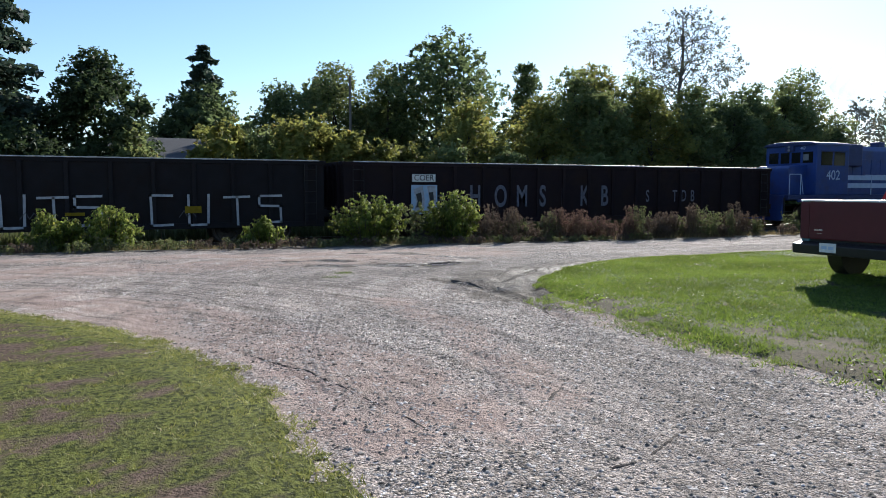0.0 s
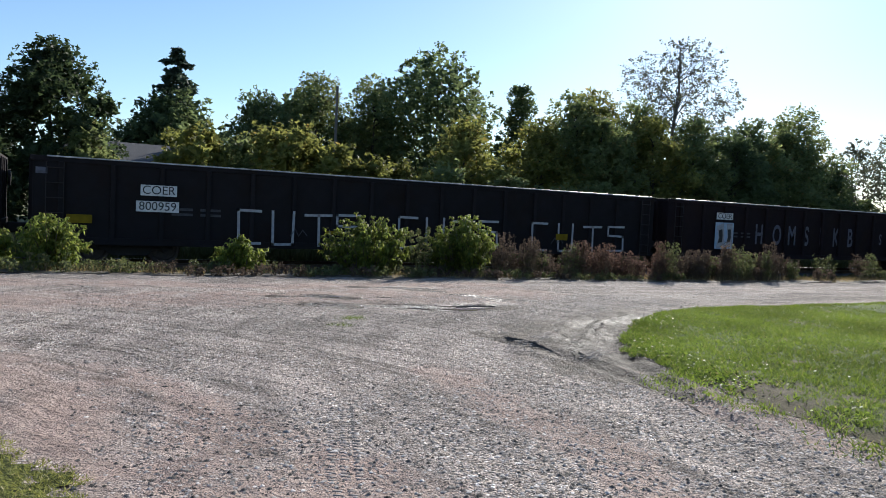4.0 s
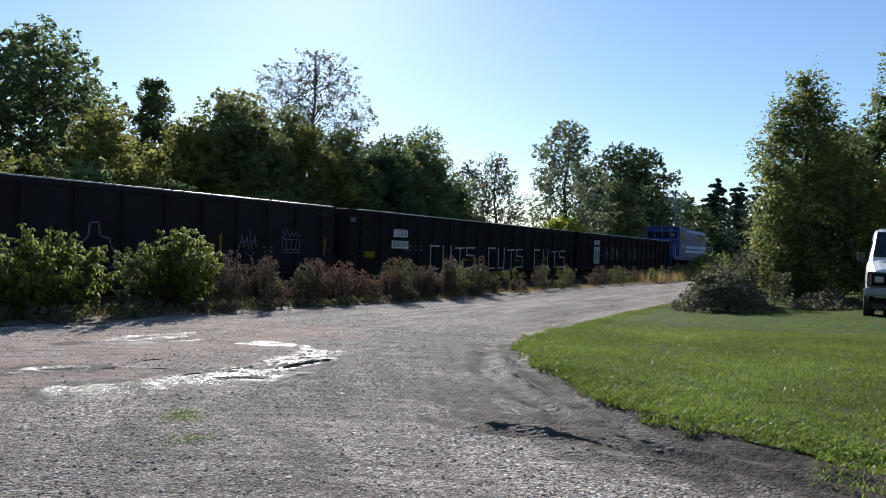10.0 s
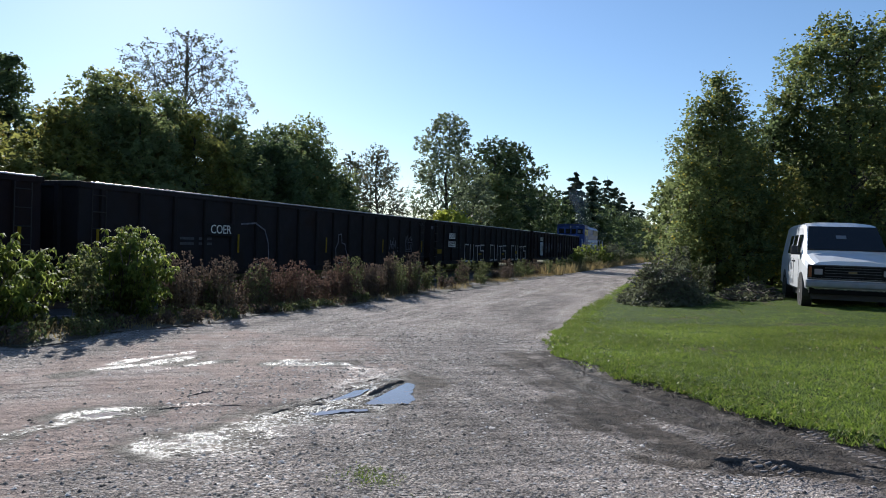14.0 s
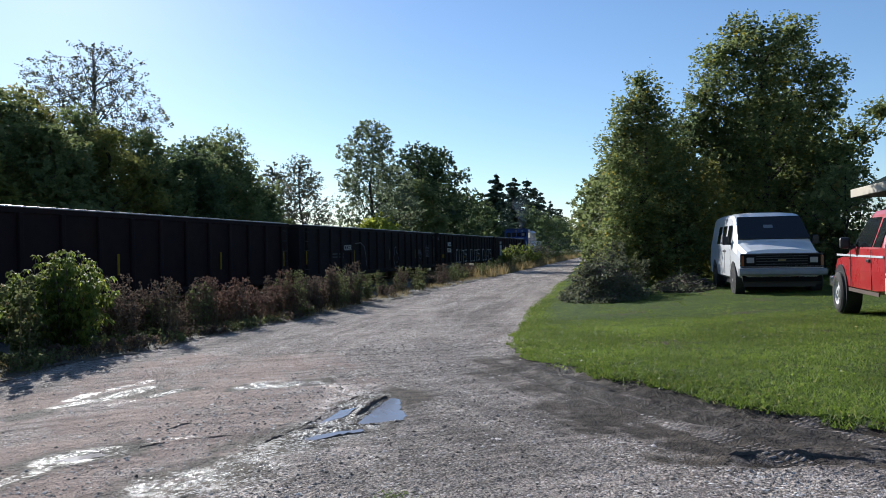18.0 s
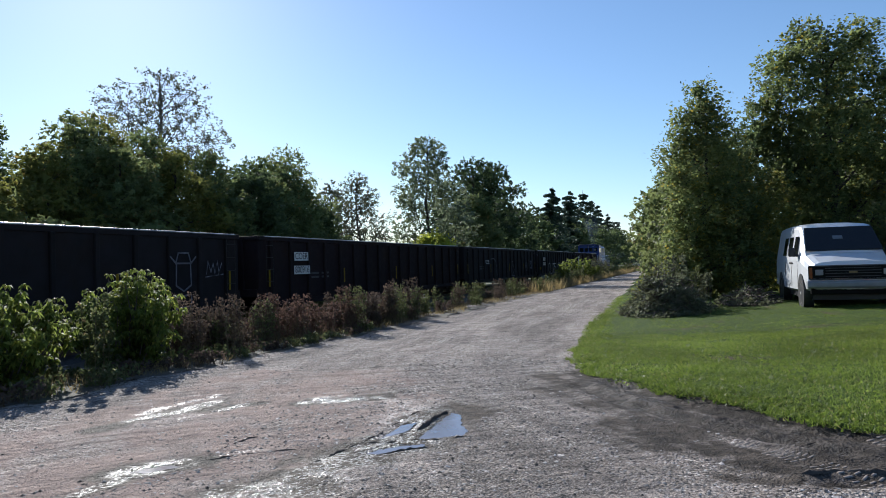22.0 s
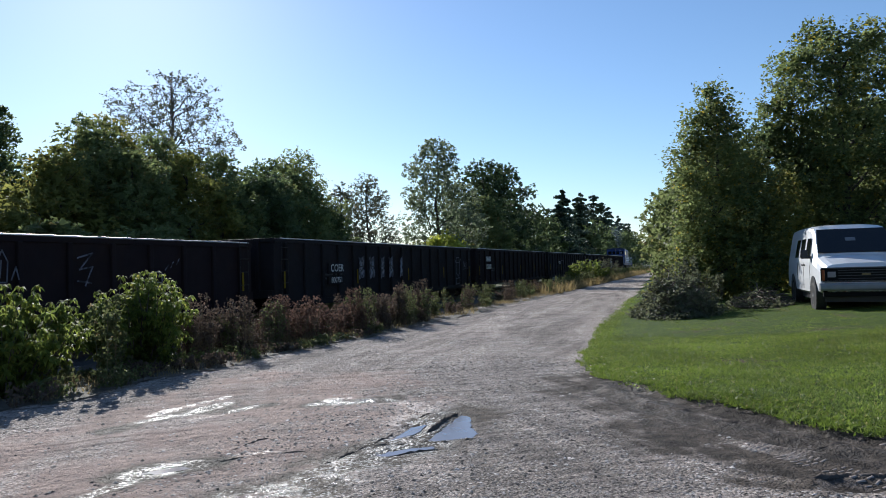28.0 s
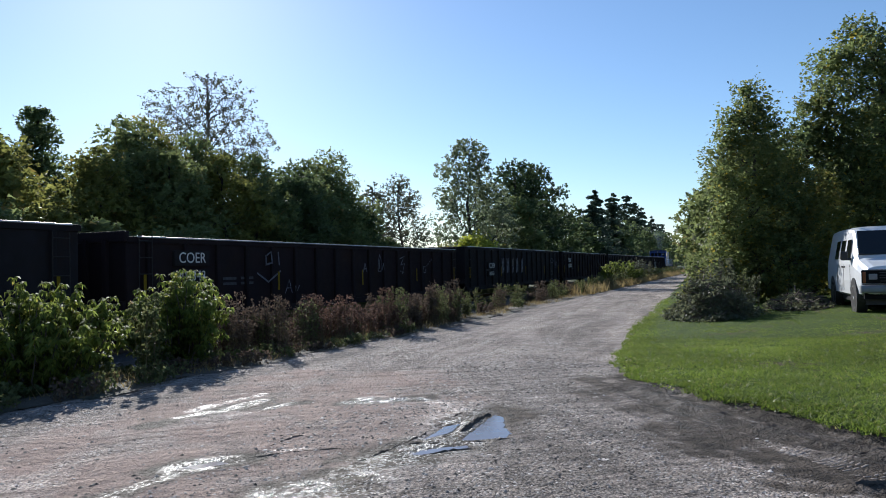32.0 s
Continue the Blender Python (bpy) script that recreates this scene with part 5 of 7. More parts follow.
def tree(x, y, height, width, leaf, label, seed, bare=0.12, size=0.17, bark=None, shape="round", lean=0.0, name="tree", z=None, group="", depth=None, thick=3.0, lobes=0, spray=0.0, boughs=(), core=0.8, cap=26000, twigs=60, limb=1.0):
    """Trunk and limbs, and a crown of leafy twigs on rounded masses, ragged at the outline and open in places."""
    rng = np.random.default_rng(seed)
    z0 = float(ground_z(x, y)) - 0.05 if z is None else z
    t = thing(name, pose(x, y, z0), label, "tree", group)
    depth = depth or width
    far = y > 30 or x > 34
    cen, rad = crown_lobes(rng, shape, width, depth, height, bare, lean, lobes or (22 if shape == "tall" else 19))
    if boughs:
        extra = np.array([(bx, by, bz) for bx, by, bz, br in boughs])
        wide = np.array([(br, br, br * 0.8) for bx, by, bz, br in boughs])
        cen, rad = (np.vstack([cen, extra]), np.vstack([rad, wide])) if lobes >= 0 else (extra, wide)
    spray = spray or min(0.7, 0.2 + 0.045 * width)
    cen[:, 2] = np.clip(cen[:, 2], np.minimum(rad[:, 2] * 0.8, height * 0.5), None)
    top = float((cen[:, 2] + rad[:, 2]).max()) + spray * 0.55
    if not boughs:
        squash = height / top
        cen[:, 2] *= squash
        rad[:, 2] *= squash
    total = int(min(cap, thick * width * height * (1 - bare * 0.6) / (0.33 * size * size)))
    each = 9 if thick > 1.2 else 14
    feet, ways = sprays(rng, cen, rad, max(40, total // each), spray)
    k = rng.integers(0, len(feet), total)
    u = rng.random(total) ** 0.8
    L = np.linalg.norm(ways, axis=1)[k]
    p = feet[k] + ways[k] * u[:, None] + rng.normal(size=(total, 3)) * (0.30 * L * (1.15 - u * 0.8))[:, None]
    p[:, 2] -= 0.12 * L * u * u
    v, f = leaf_shapes(rng, p, size, 0.45, far)
    if core:
        m = int(core * 90 * len(cen))
        kk = rng.integers(0, len(cen), m)
        d = rng.normal(size=(m, 3))
        d /= np.linalg.norm(d, axis=1)[:, None]
        q = cen[kk] + d * rad[kk] * (rng.random(m) ** 0.4 * 0.72)[:, None]
        v2, f2 = leaf_shapes(rng, q, min(0.6, size * 2.2), 0.6, far)
        f = np.vstack([f, f2 + len(v)])
        v = np.vstack([v, v2])
    v[:, 2] = np.maximum(v[:, 2], 0.03)
    bm = bmesh.new()
    r0 = max(0.05, height * 0.016)
    crown_top = (lean * height, 0, float(cen[:, 2].max()))
    branch(bm, rng, (0, 0, -0.1), crown_top, r0, r0 * 0.18, bend=0.05, n=8, pieces=5)
    for c in cen[:-1]:
        away = math.hypot(c[0] - lean * c[2], c[1])
        h0 = min(max(height * bare * 0.7, c[2] - away * rng.uniform(0.7, 1.3)), crown_top[2] * 0.85)
        branch(bm, rng, (lean * h0, 0, h0), tuple(c), r0 * 0.36 * limb, r0 * 0.12 * limb, bend=0.16, n=5, pieces=4)
    for i in rng.permutation(len(feet))[:twigs]:
        j = int(np.argmin(np.linalg.norm(cen - feet[i], axis=1)))
        branch(bm, rng, tuple(cen[j]), tuple(feet[i] + ways[i] * 0.7), r0 * 0.1 * limb, r0 * 0.03, bend=0.15, n=3, pieces=2)
    part("trunk", bm, bark or BARK, t)
    part("crown", quick_mesh("crown", v, f, leaf), leaf, t)
    return t


def conifer(x, y, height, width, label, seed, bare=0.06, tiers=26, needles=9000, size=0.32, ragged=0.25, name="spruce_tree", z=None):
    """A straight trunk with tiers of drooping boughs."""
    rng = np.random.default_rng(seed)
    z0 = float(ground_z(x, y)) - 0.05 if z is None else z
    t = thing(name, pose(x, y, z0), label, "tree")
    bm = bmesh.new()
    branch(bm, rng, (0, 0, -0.1), (0, 0, height), height * 0.016, 0.02, bend=0.01, n=8, pieces=5)
    cen, rad = [], []
    for i in range(tiers):
        h = bare + (1 - bare) * (i / tiers)
        reach = width / 2 * (1 - h) ** 0.8 * rng.uniform(1 - ragged, 1 + ragged * 0.5) + 0.12
        for k in range(7):
            h = bare + (1 - bare) * ((i + rng.uniform(-0.7, 0.7)) / tiers)
            h = min(max(h, bare), 0.985)
            a = 2 * math.pi * (k + rng.random() * 0.8) / 7
            rr = reach * rng.uniform(0.6, 1.1)
            tip = (rr * math.cos(a), rr * math.sin(a), height * h - rr * 0.22)
            tube(bm, (0, 0, height * h), tip, 0.03, 0.01, n=4)
            for q in (0.35, 0.65, 0.95):
                cen.append((tip[0] * q, tip[1] * q, height * h - rr * 0.22 * q))
                rad.append(0.14 * reach + 0.16)
    part("trunk", bm, BARK, t)
    v, f = leaf_cloud(rng, np.array(cen), np.array(rad), needles, size, flat=0.25, far=True)
    part("crown", quick_mesh("crown", v, f, NEEDLE), NEEDLE, t)
    return t


def shrub(x, y, height, width, leaf, label, seed, leaves=2200, size=0.13, clumps=26, name="bush", group=""):
    """Many stems from the ground; at their joints and tips, drooping rosettes of broad leaves, layer over layer."""
    rng = np.random.default_rng(seed)
    z0 = float(ground_z(x, y)) - 0.03
    t = thing(name, pose(x, y, z0), label, "bush", group)
    bm = bmesh.new()
    cen, reach = [], []
    for i in range(clumps):
        a, out = rng.random() * 2 * math.pi, rng.random() ** 0.55
        tall = height * (1.04 - 0.42 * out ** 2) * rng.uniform(0.72, 1.0)
        foot = np.array([out * width * 0.14 * math.cos(a), out * width * 0.12 * math.sin(a), 0])
        tip = np.array([out * width * 0.5 * math.cos(a), out * width * 0.4 * math.sin(a), tall])
        branch(bm, rng, tuple(foot), tuple(tip), 0.014, 0.004, bend=0.1, n=5)
        for h in (0.22, 0.36, 0.5, 0.62, 0.74, 0.84, 0.93, 1.0):
            k = 1 if h > 0.9 else 2
            for _ in range(k):
                cen.append(foot + (tip - foot) * h + rng.normal(size=3) * (0.10 if h < 0.9 else 0.03) * np.array([1, 1, 0.5]))
                reach.append(1.0 if h < 0.95 else 0.85)
    tagged(part("stem_tangle", bm, TWIG, t), kind="stuff")
    cen, reach = np.array(cen), np.array(reach)
    cen[:, 2] = np.clip(cen[:, 2], 0.12, height)
    each = max(5, leaves // len(cen))
    k = np.repeat(np.arange(len(cen)), each)
    n = len(k)
    a = (np.tile(np.arange(each), len(cen)) * 2.4 + rng.random(n) * 0.9)
    droop = rng.uniform(0.0, 1.1, n)
    d = np.stack([np.cos(a) * np.cos(droop), np.sin(a) * np.cos(droop), -np.sin(droop)], 1)
    side = np.stack([-np.sin(a), np.cos(a), rng.normal(size=n) * 0.3], 1)
    L = (size * reach[k] * rng.uniform(0.7, 1.35, n))[:, None]
    p = cen[k] + d * L * 0.15
    v = np.stack([p, p + d * L * 0.55 + side * L * 0.26 + (0, 0, 0.02), p + d * L * 1.05 - np.array([0, 0, 0.2]) * L, p + d * L * 0.55 - side * L * 0.26 + (0, 0, 0.02)], 1).reshape(-1, 3)
    v[:, 2] = np.maximum(v[:, 2], 0.02)
    part("foliage", quick_mesh("foliage", v, np.arange(n * 4).reshape(-1, 4), leaf), leaf, t)
    return t


def weed_clump(x, y, height, width, leaf, label, seed, stems=26, leaves=700, size=0.05, name="weed_clump", group=""):
    """Upright stalks with narrow leaves and fuzzy seed heads."""
    rng = np.random.default_rng(seed)
    z0 = float(ground_z(x, y)) - 0.02
    t = thing(name, pose(x, y, z0), label, "weeds", group)
    bm = bmesh.new()
    P = []
    for i in range(stems):
        r, a = width / 2 * math.sqrt(rng.random()), rng.random() * 6.283
        b = (r * math.cos(a), r * 0.7 * math.sin(a), 0)
        h = height * rng.uniform(0.55, 1.0)
        tip = (b[0] + rng.normal() * 0.07, b[1] + rng.normal() * 0.07, h)
        tube(bm, b, tip, 0.006, 0.003, n=3)
        P.append((b, tip))
    tagged(part("stalk_tangle", bm, STEM, t), kind="stuff")
    cen = np.array([np.array(b) + (np.array(q) - np.array(b)) * s for b, q in P for s in (0.35, 0.6, 0.8, 0.92, 0.98)])
    rad = np.array([w for _ in P for w in (0.07, 0.075, 0.07, 0.075, 0.06)])
    v, f = leaf_cloud(rng, cen, rad, leaves, size, flat=1.2)
    tagged(part("foliage", quick_mesh("foliage", v, f, leaf), leaf, t), kind="stuff")
    return t


def blades(rng, pts, height, width, lean=0.5):
    """Grass blades: one thin bent triangle pair each."""
    n = len(pts)
    a = rng.random(n) * 6.283
    h = height * rng.uniform(0.5, 1.3, n)
    w = width * rng.uniform(0.6, 1.3, n)
    side = np.stack([np.cos(a), np.sin(a), np.zeros(n)], 1)
    tip = np.stack([rng.normal(size=n) * lean, rng.normal(size=n) * lean, np.ones(n)], 1) * h[:, None]
    v = np.stack([pts - side * w[:, None] / 2, pts + side * w[:, None] / 2, pts + tip], 1).reshape(-1, 3)
    return v, np.arange(n * 3).reshape(-1, 3)


def scatter(rng, n, x0, x1, y0, y1, test):
    x, y = rng.uniform(x0, x1, n), rng.uniform(y0, y1, n)
    ok = test(x, y)
    return x[ok], y[ok]


# the row of trees beyond the track, from the yard's west end eastwards
shrub_tree = dict(shape="shrub", bare=0.05)
conifer(-4.3, 37, 15.5, 6.0, "tall dark spruce beyond the track", 11, needles=14000)
conifer(-8.5, 41, 13.0, 5.5, "dark spruce beyond the track", 12)
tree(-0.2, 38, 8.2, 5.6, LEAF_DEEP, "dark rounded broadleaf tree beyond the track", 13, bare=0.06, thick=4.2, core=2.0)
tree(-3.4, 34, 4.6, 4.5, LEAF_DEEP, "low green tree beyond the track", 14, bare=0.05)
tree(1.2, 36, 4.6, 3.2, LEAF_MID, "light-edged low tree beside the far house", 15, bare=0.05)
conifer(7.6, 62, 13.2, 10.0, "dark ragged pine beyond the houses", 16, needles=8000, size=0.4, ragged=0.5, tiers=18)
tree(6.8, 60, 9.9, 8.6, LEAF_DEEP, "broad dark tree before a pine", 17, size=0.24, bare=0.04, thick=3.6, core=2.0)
for i, (x, y, h, w, lf) in enumerate(((4.8, 33, 4.7, 3.6, LEAF_YEL), (8.3, 33, 5.2, 4.8, LEAF_YEL), (11.5, 32, 4.2, 3.4, LEAF_YEL), (14.2, 32.5, 3.7, 3.2, LEAF_YEL), (16.0, 33.5, 4.2, 3.4, LEAF_MID), (21.5, 33, 3.6, 3.4, LEAF_MID), (24.5, 33.5, 4.0, 3.6, LEAF_MID), (6.5, 33.2, 4.5, 3.4, LEAF_MID), (10.0, 32.6, 4.7, 3.6, LEAF_YEL), (12.9, 32.4, 4.0, 3.2, LEAF_YEL), (18.6, 32.6, 3.9, 3.2, LEAF_MID))):
    tree(x, y, h, w, lf, "bushy yellow-green sapling thicket beside the track", 30 + i, size=0.17, name="sapling_thicket", group="thickets beyond the track", **shrub_tree)
tree(11.0, 50, 9.0, 5.6, LEAF_DARK, "dark broadleaf tree beyond the track", 40, bare=0.12)
tree(15.5, 52, 11.0, 7.6, LEAF_MID, "green broadleaf tree beyond the track", 41, bare=0.12)
tree(24.4, 52, 14.2, 12.5, LEAF_DARK, "large dark broadleaf tree, the biggest of the row", 42, bare=0.10, size=0.27)
tree(19.2, 51, 11.2, 6.4, LEAF_MID, "green tree beside the largest one", 43, bare=0.1)
tree(18.5, 36.6, 6.9, 4.6, LEAF_YEL, "yellow-green young tree in front of the row", 44, bare=0.08, size=0.17)
tree(29.0, 47.7, 11.3, 4.2, LEAF_DARK, "narrow dark tree with an open crown", 45, bare=0.15, thick=3.4)
tree(31.0, 42, 10.5, 7.0, LEAF_YEL, "rounded yellow-green tree of the row", 46, bare=0.1)
tree(28.0, 40, 9.6, 7.0, LEAF_MID, "green tree of the row", 47, bare=0.08)
tree(34.4, 41.5, 10.2, 6.4, LEAF_MID, "green tree of the row", 48, bare=0.08)
tree(47.0, 51.0, 18.3, 9.6, LEAF_PALE, "tall thin half-bare birch with pale leaves", 49, size=0.18, bare=0.52, bark=BARKPALE, name="birch_tree", thick=0.75, core=0, lobes=30, spray=0.8, limb=0.6, twigs=520)
tree(38.0, 40, 9.2, 5.4, LEAF_MID, "dark green tree under the birch", 50, bare=0.08)
tree(41.5, 40.5, 8.8, 6.2, LEAF_DARK, "dark green tree of the row", 51, bare=0.08)
tree(44.6, 41, 10.0, 6.6, LEAF_DARK, "dark green tree of the row", 52, bare=0.08)
tree(52.3, 43, 11.8, 7.6, LEAF_MID, "leafy tree with light showing through", 53, bare=0.15)
tree(48.4, 41, 9.6, 6.2, LEAF_MID, "green tree of the row", 54, bare=0.08)
tree(58.4, 42, 9.6, 4.8, LEAF_PALE, "half-bare turning tree beside the line", 55, bare=0.12, bark=BARKPALE, thick=1.1, core=0.1, twigs=220)
tree(63.6, 42, 11.0, 6.0, LEAF_PALE, "turning tree with thin foliage", 56, bare=0.08, thick=1.6, core=0.3, twigs=200)
tree(67.0, 36, 14.4, 8.6, LEAF_SILVER, "tall pale-leaved tree beside the track", 57, size=0.22, bare=0.12, thick=2.4, core=0.5)
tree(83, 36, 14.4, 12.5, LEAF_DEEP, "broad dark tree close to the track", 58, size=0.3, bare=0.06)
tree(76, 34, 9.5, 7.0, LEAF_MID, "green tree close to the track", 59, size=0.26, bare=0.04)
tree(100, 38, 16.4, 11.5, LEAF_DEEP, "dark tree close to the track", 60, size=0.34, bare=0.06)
tree(58.2, 32.4, 5.0, 5.6, LEAF_LIME, "yellow bush beside the track", 61, size=0.2, name="yellow_bush", **shrub_tree)
for i, (x, y, h, w) in enumerate(((141, 38, 13.5, 13), (152, 39, 17.5, 14), (166, 38, 17.0, 15), (182, 40, 19.5, 16), (205, 40, 21.5, 18), (228, 41, 20.5, 19), (255, 42, 21.0, 20), (288, 42, 20, 20), (322, 42, 18.5, 20))):
    conifer(x, y, h, w, "far dark pine beside the line", 70 + i, needles=9500, size=0.5, ragged=0.8, bare=0.15, tiers=13, name="pine_tree")
for i, (x, y, h, w) in enumerate(((112, 39, 11, 9), (126, 40, 12, 10), (136, 39, 11, 9), (166, 36, 11, 10), (190, 38, 13, 12), (215, 37, 13, 13), (275, 39, 14, 15), (300, 40, 13, 16), (345, 38, 13, 18), (400, 36, 13, 20), (470, 32, 13, 24), (560, 24, 13, 26), (640, 12, 13, 30))):
    tree(x, y, h, w, LEAF_DARK, "far dark trees along the line", 80 + i, size=0.6, bare=0.0, cap=7000, twigs=0, name="far_tree")
for i, x in enumerate(np.arange(-62, 54, 7.0)):
    if abs(x - 1) > 6:
        tree(float(x), 57 + 3 * math.sin(i * 2.1), 9.2 + 1.2 * math.sin(i * 1.3), 9.5, LEAF_DARK, "dark tree in the wood behind the row", 100 + i, size=0.32, bare=0.0, cap=7000, twigs=0, name="far_tree", group="wood behind the row")
for i, (x, y, h, w, lf) in enumerate(((20.5, 40, 6.6, 5.4, LEAF_MID), (24.5, 38.5, 7.6, 5.8, LEAF_YEL), (28.5, 38, 8.2, 5.8, LEAF_MID), (32.5, 38, 8.6, 5.6, LEAF_YEL), (36.5, 38.5, 7.8, 5.4, LEAF_MID), (40.5, 38.5, 8.2, 5.6, LEAF_DARK), (44.5, 39, 8.0, 5.6, LEAF_MID), (48.5, 39.5, 7.8, 5.4, LEAF_MID), (52.5, 40, 7.2, 5.2, LEAF_DARK), (56.5, 40, 4.6, 5.0, LEAF_MID), (61.5, 40, 4.0, 5.0, LEAF_MID), (69, 39, 4.6, 6.0, LEAF_YEL))):
    tree(x, y, h, w, lf, "leafy young tree filling the row beside the track", 170 + i, bare=0.0, size=0.18, cap=14000, name="young_tree", group="young trees of the row")
for i, (x, y) in enumerate(((-14, 36), (-20, 38), (-27, 36), (-35, 38))):
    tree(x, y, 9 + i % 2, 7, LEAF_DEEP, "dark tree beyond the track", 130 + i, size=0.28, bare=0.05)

# the clump of trees by the parked van
tree(27.8, 11.4, 8.3, 5.6, LEAF_RIGHT, "slender poplar-like tree at the lawn's edge", 140, lobes=-1, thick=3.4, size=0.115, bare=0.05, spray=0.7, core=0.6, cap=40000, twigs=160, boughs=((0, 0.05, 7.55, 0.32), (0.1, -0.15, 7.0, 0.5), (-0.3, 0.3, 6.5, 0.55), (0.4, -0.5, 6.3, 0.5), (0, 0.1, 5.9, 0.8), (-0.4, 0.7, 5.6, 0.45), (0.5, -0.9, 5.4, 0.6), (0, 0.3, 4.9, 1.1), (-0.6, 0.8, 4.4, 0.45), (0.3, -1.0, 4.2, 0.8), (0.4, 0.2, 3.8, 0.95), (-0.4, 0.85, 3.1, 0.55), (0, -0.4, 3.1, 1.2), (0.5, -1.3, 2.7, 0.9), (-0.3, 0.6, 2.2, 0.7), (0.8, 0.3, 1.8, 1.2), (-0.2, -1.0, 1.4, 1.0), (0, 0.7, 1.2, 0.55), (0.3, 0.2, 0.7, 0.8)))
# yellow leaf colour here stands in for sunlight on the clump's left edge
tree(29.3, 10.2, 5.4, 4.2, LEAF_YEL, "leafy young tree at the lawn's edge", 141, size=0.12, bare=0.03, thick=3.4, cap=24000)
tree(32.0, 6.6, 11.0, 7.4, LEAF_RIGHT, "tall dark tree behind the parked van", 142, lobes=-1, thick=3.6, size=0.135, bare=0.1, spray=0.6, core=0.9, cap=52000, twigs=200, boughs=((0.2, 0.7, 9.95, 0.7), (-0.2, -1.15, 9.7, 0.65), (0.3, 1.7, 8.9, 0.8), (-0.6, 0.3, 9.0, 0.9), (0.4, -0.9, 8.8, 0.9), (0, -2.2, 8.0, 0.75), (0.2, 2.2, 7.4, 0.75), (-0.4, 0.9, 7.5, 1.3), (0.5, -0.9, 7.2, 1.3), (0, -2.3, 6.8, 0.65), (0.3, 1.6, 6.0, 1.0), (-0.6, 0.1, 5.9, 1.4), (0.4, -1.5, 5.4, 1.1), (-0.5, 1.2, 4.5, 1.2), (0.5, -0.6, 4.4, 1.4), (0.2, -2.0, 4.0, 1.0), (0.3, -2.9, 4.9, 0.65), (0.5, -3.6, 5.6, 0.55), (0.2, -4.3, 6.4, 0.4), (0.6, -4.9, 6.7, 0.3), (0.3, -3.2, 4.1, 0.6), (-0.3, 0.9, 3.0, 1.3), (0.4, -1.2, 2.8, 1.3), (0, -2.4, 2.8, 0.8)))
tree(32.5, 9.2, 7.2, 4.4, LEAF_DARK, "dark tree behind the parked van", 143, size=0.14, bare=0.03, cap=26000)
tree(31.5, 7.3, 3.2, 4.0, LEAF_MID, "dark undergrowth behind the van", 145, size=0.14, name="undergrowth", **shrub_tree)
tree(30.0, 5.0, 2.6, 3.4, LEAF_MID, "undergrowth beside the shed", 146, size=0.13, name="undergrowth", **shrub_tree)
tree(28.6, 4.5, 4.3, 3.6, LEAF_MID, "thin leafy bush beside the house", 148, size=0.12, bare=0.05, thick=1.6, core=0.2, twigs=160, name="undergrowth")
conifer(47, -4.6, 10.2, 4.2, "dark spruce behind the house", 147)
for i, (x, y, h, w) in enumerate(((40, 11, 8, 6), (48, 12, 8, 7), (60, 12, 9, 8), (75, 13, 9, 9), (95, 13.5, 10, 10), (120, 14, 10, 12), (38, 5, 9, 7), (50, 3, 9, 8))):
    tree(x, y, h, w, LEAF_MID, "tree beside the gravel lane", 150 + i, size=0.24, bare=0.04, cap=8000, name="lane_tree")

# leafy bushes and weeds between yard and track
for x, y, h, w, s in ((-1.17, 20.85, 1.23, 1.5, 1), (0.16, 20.8, 1.25, 1.7, 2), (4.12, 20.85, 1.0, 1.15, 3), (7.25, 20.85, 1.66, 2.5, 4), (10.0, 20.9, 1.74, 2.35, 5), (-3.67, 20.9, 0.92, 1.5, 6)):
    shrub(x, y, h, w, LEAF_SHRUB, "bright green leafy bush beside the track", 200 + s, leaves=int(2500 * h * w), clumps=int(17 * h * w), size=0.088, group="bushes beside the track")
weed_clump(8.28, 19.95, 1.25, 0.42, WEED_GREEN, "pale green spike of mullein between two bushes", 215, stems=9, leaves=1300, size=0.06, name="tall_weed")
rw = random.Random(4)
for i in range(30):
    x = 10.9 + i * 0.36 + rw.uniform(-0.2, 0.2)
    tall = 0.82 + 0.35 * math.sin(i * 0.9) + rw.uniform(-0.1, 0.25)
    weed_clump(x, 20.25 + rw.uniform(-0.5, 0.7), max(0.45, tall), rw.uniform(0.35, 0.7), WEED_RUST if 8 <= i <= 15 else WEED_BROWN if rw.random() < 0.72 else WEED_GREEN, "dry brown weeds with fuzzy heads beside the gravel", 220 + i, stems=34, leaves=720, size=0.05, group="dry weeds along the track")
for i in range(34):
    x = 11.2 + i * 0.34 + rw.uniform(-0.15, 0.15)
    weed_clump(x, 20.7 + rw.uniform(-0.25, 0.5), rw.uniform(0.6, 1.05), rw.uniform(0.4, 0.7), WEED_RUST if 8 <= i <= 16 else WEED_BROWN, "dry brown weeds standing close together beside the track", 560 + i, stems=26, leaves=620, size=0.05, group="dry weeds along the track")
for i in range(46):
    x = 16.0 + i * 0.8 + rw.uniform(-0.3, 0.3)
    weed_clump(x, 20.2 + rw.uniform(-0.3, 0.9), rw.uniform(0.4, 1.05), rw.uniform(0.4, 1.0), WEED_GREEN if rw.random() < 0.75 else WEED_BROWN, "grey-green weeds beside the gravel lane", 260 + i, stems=20, leaves=560, size=0.06, group="green weeds along the track")
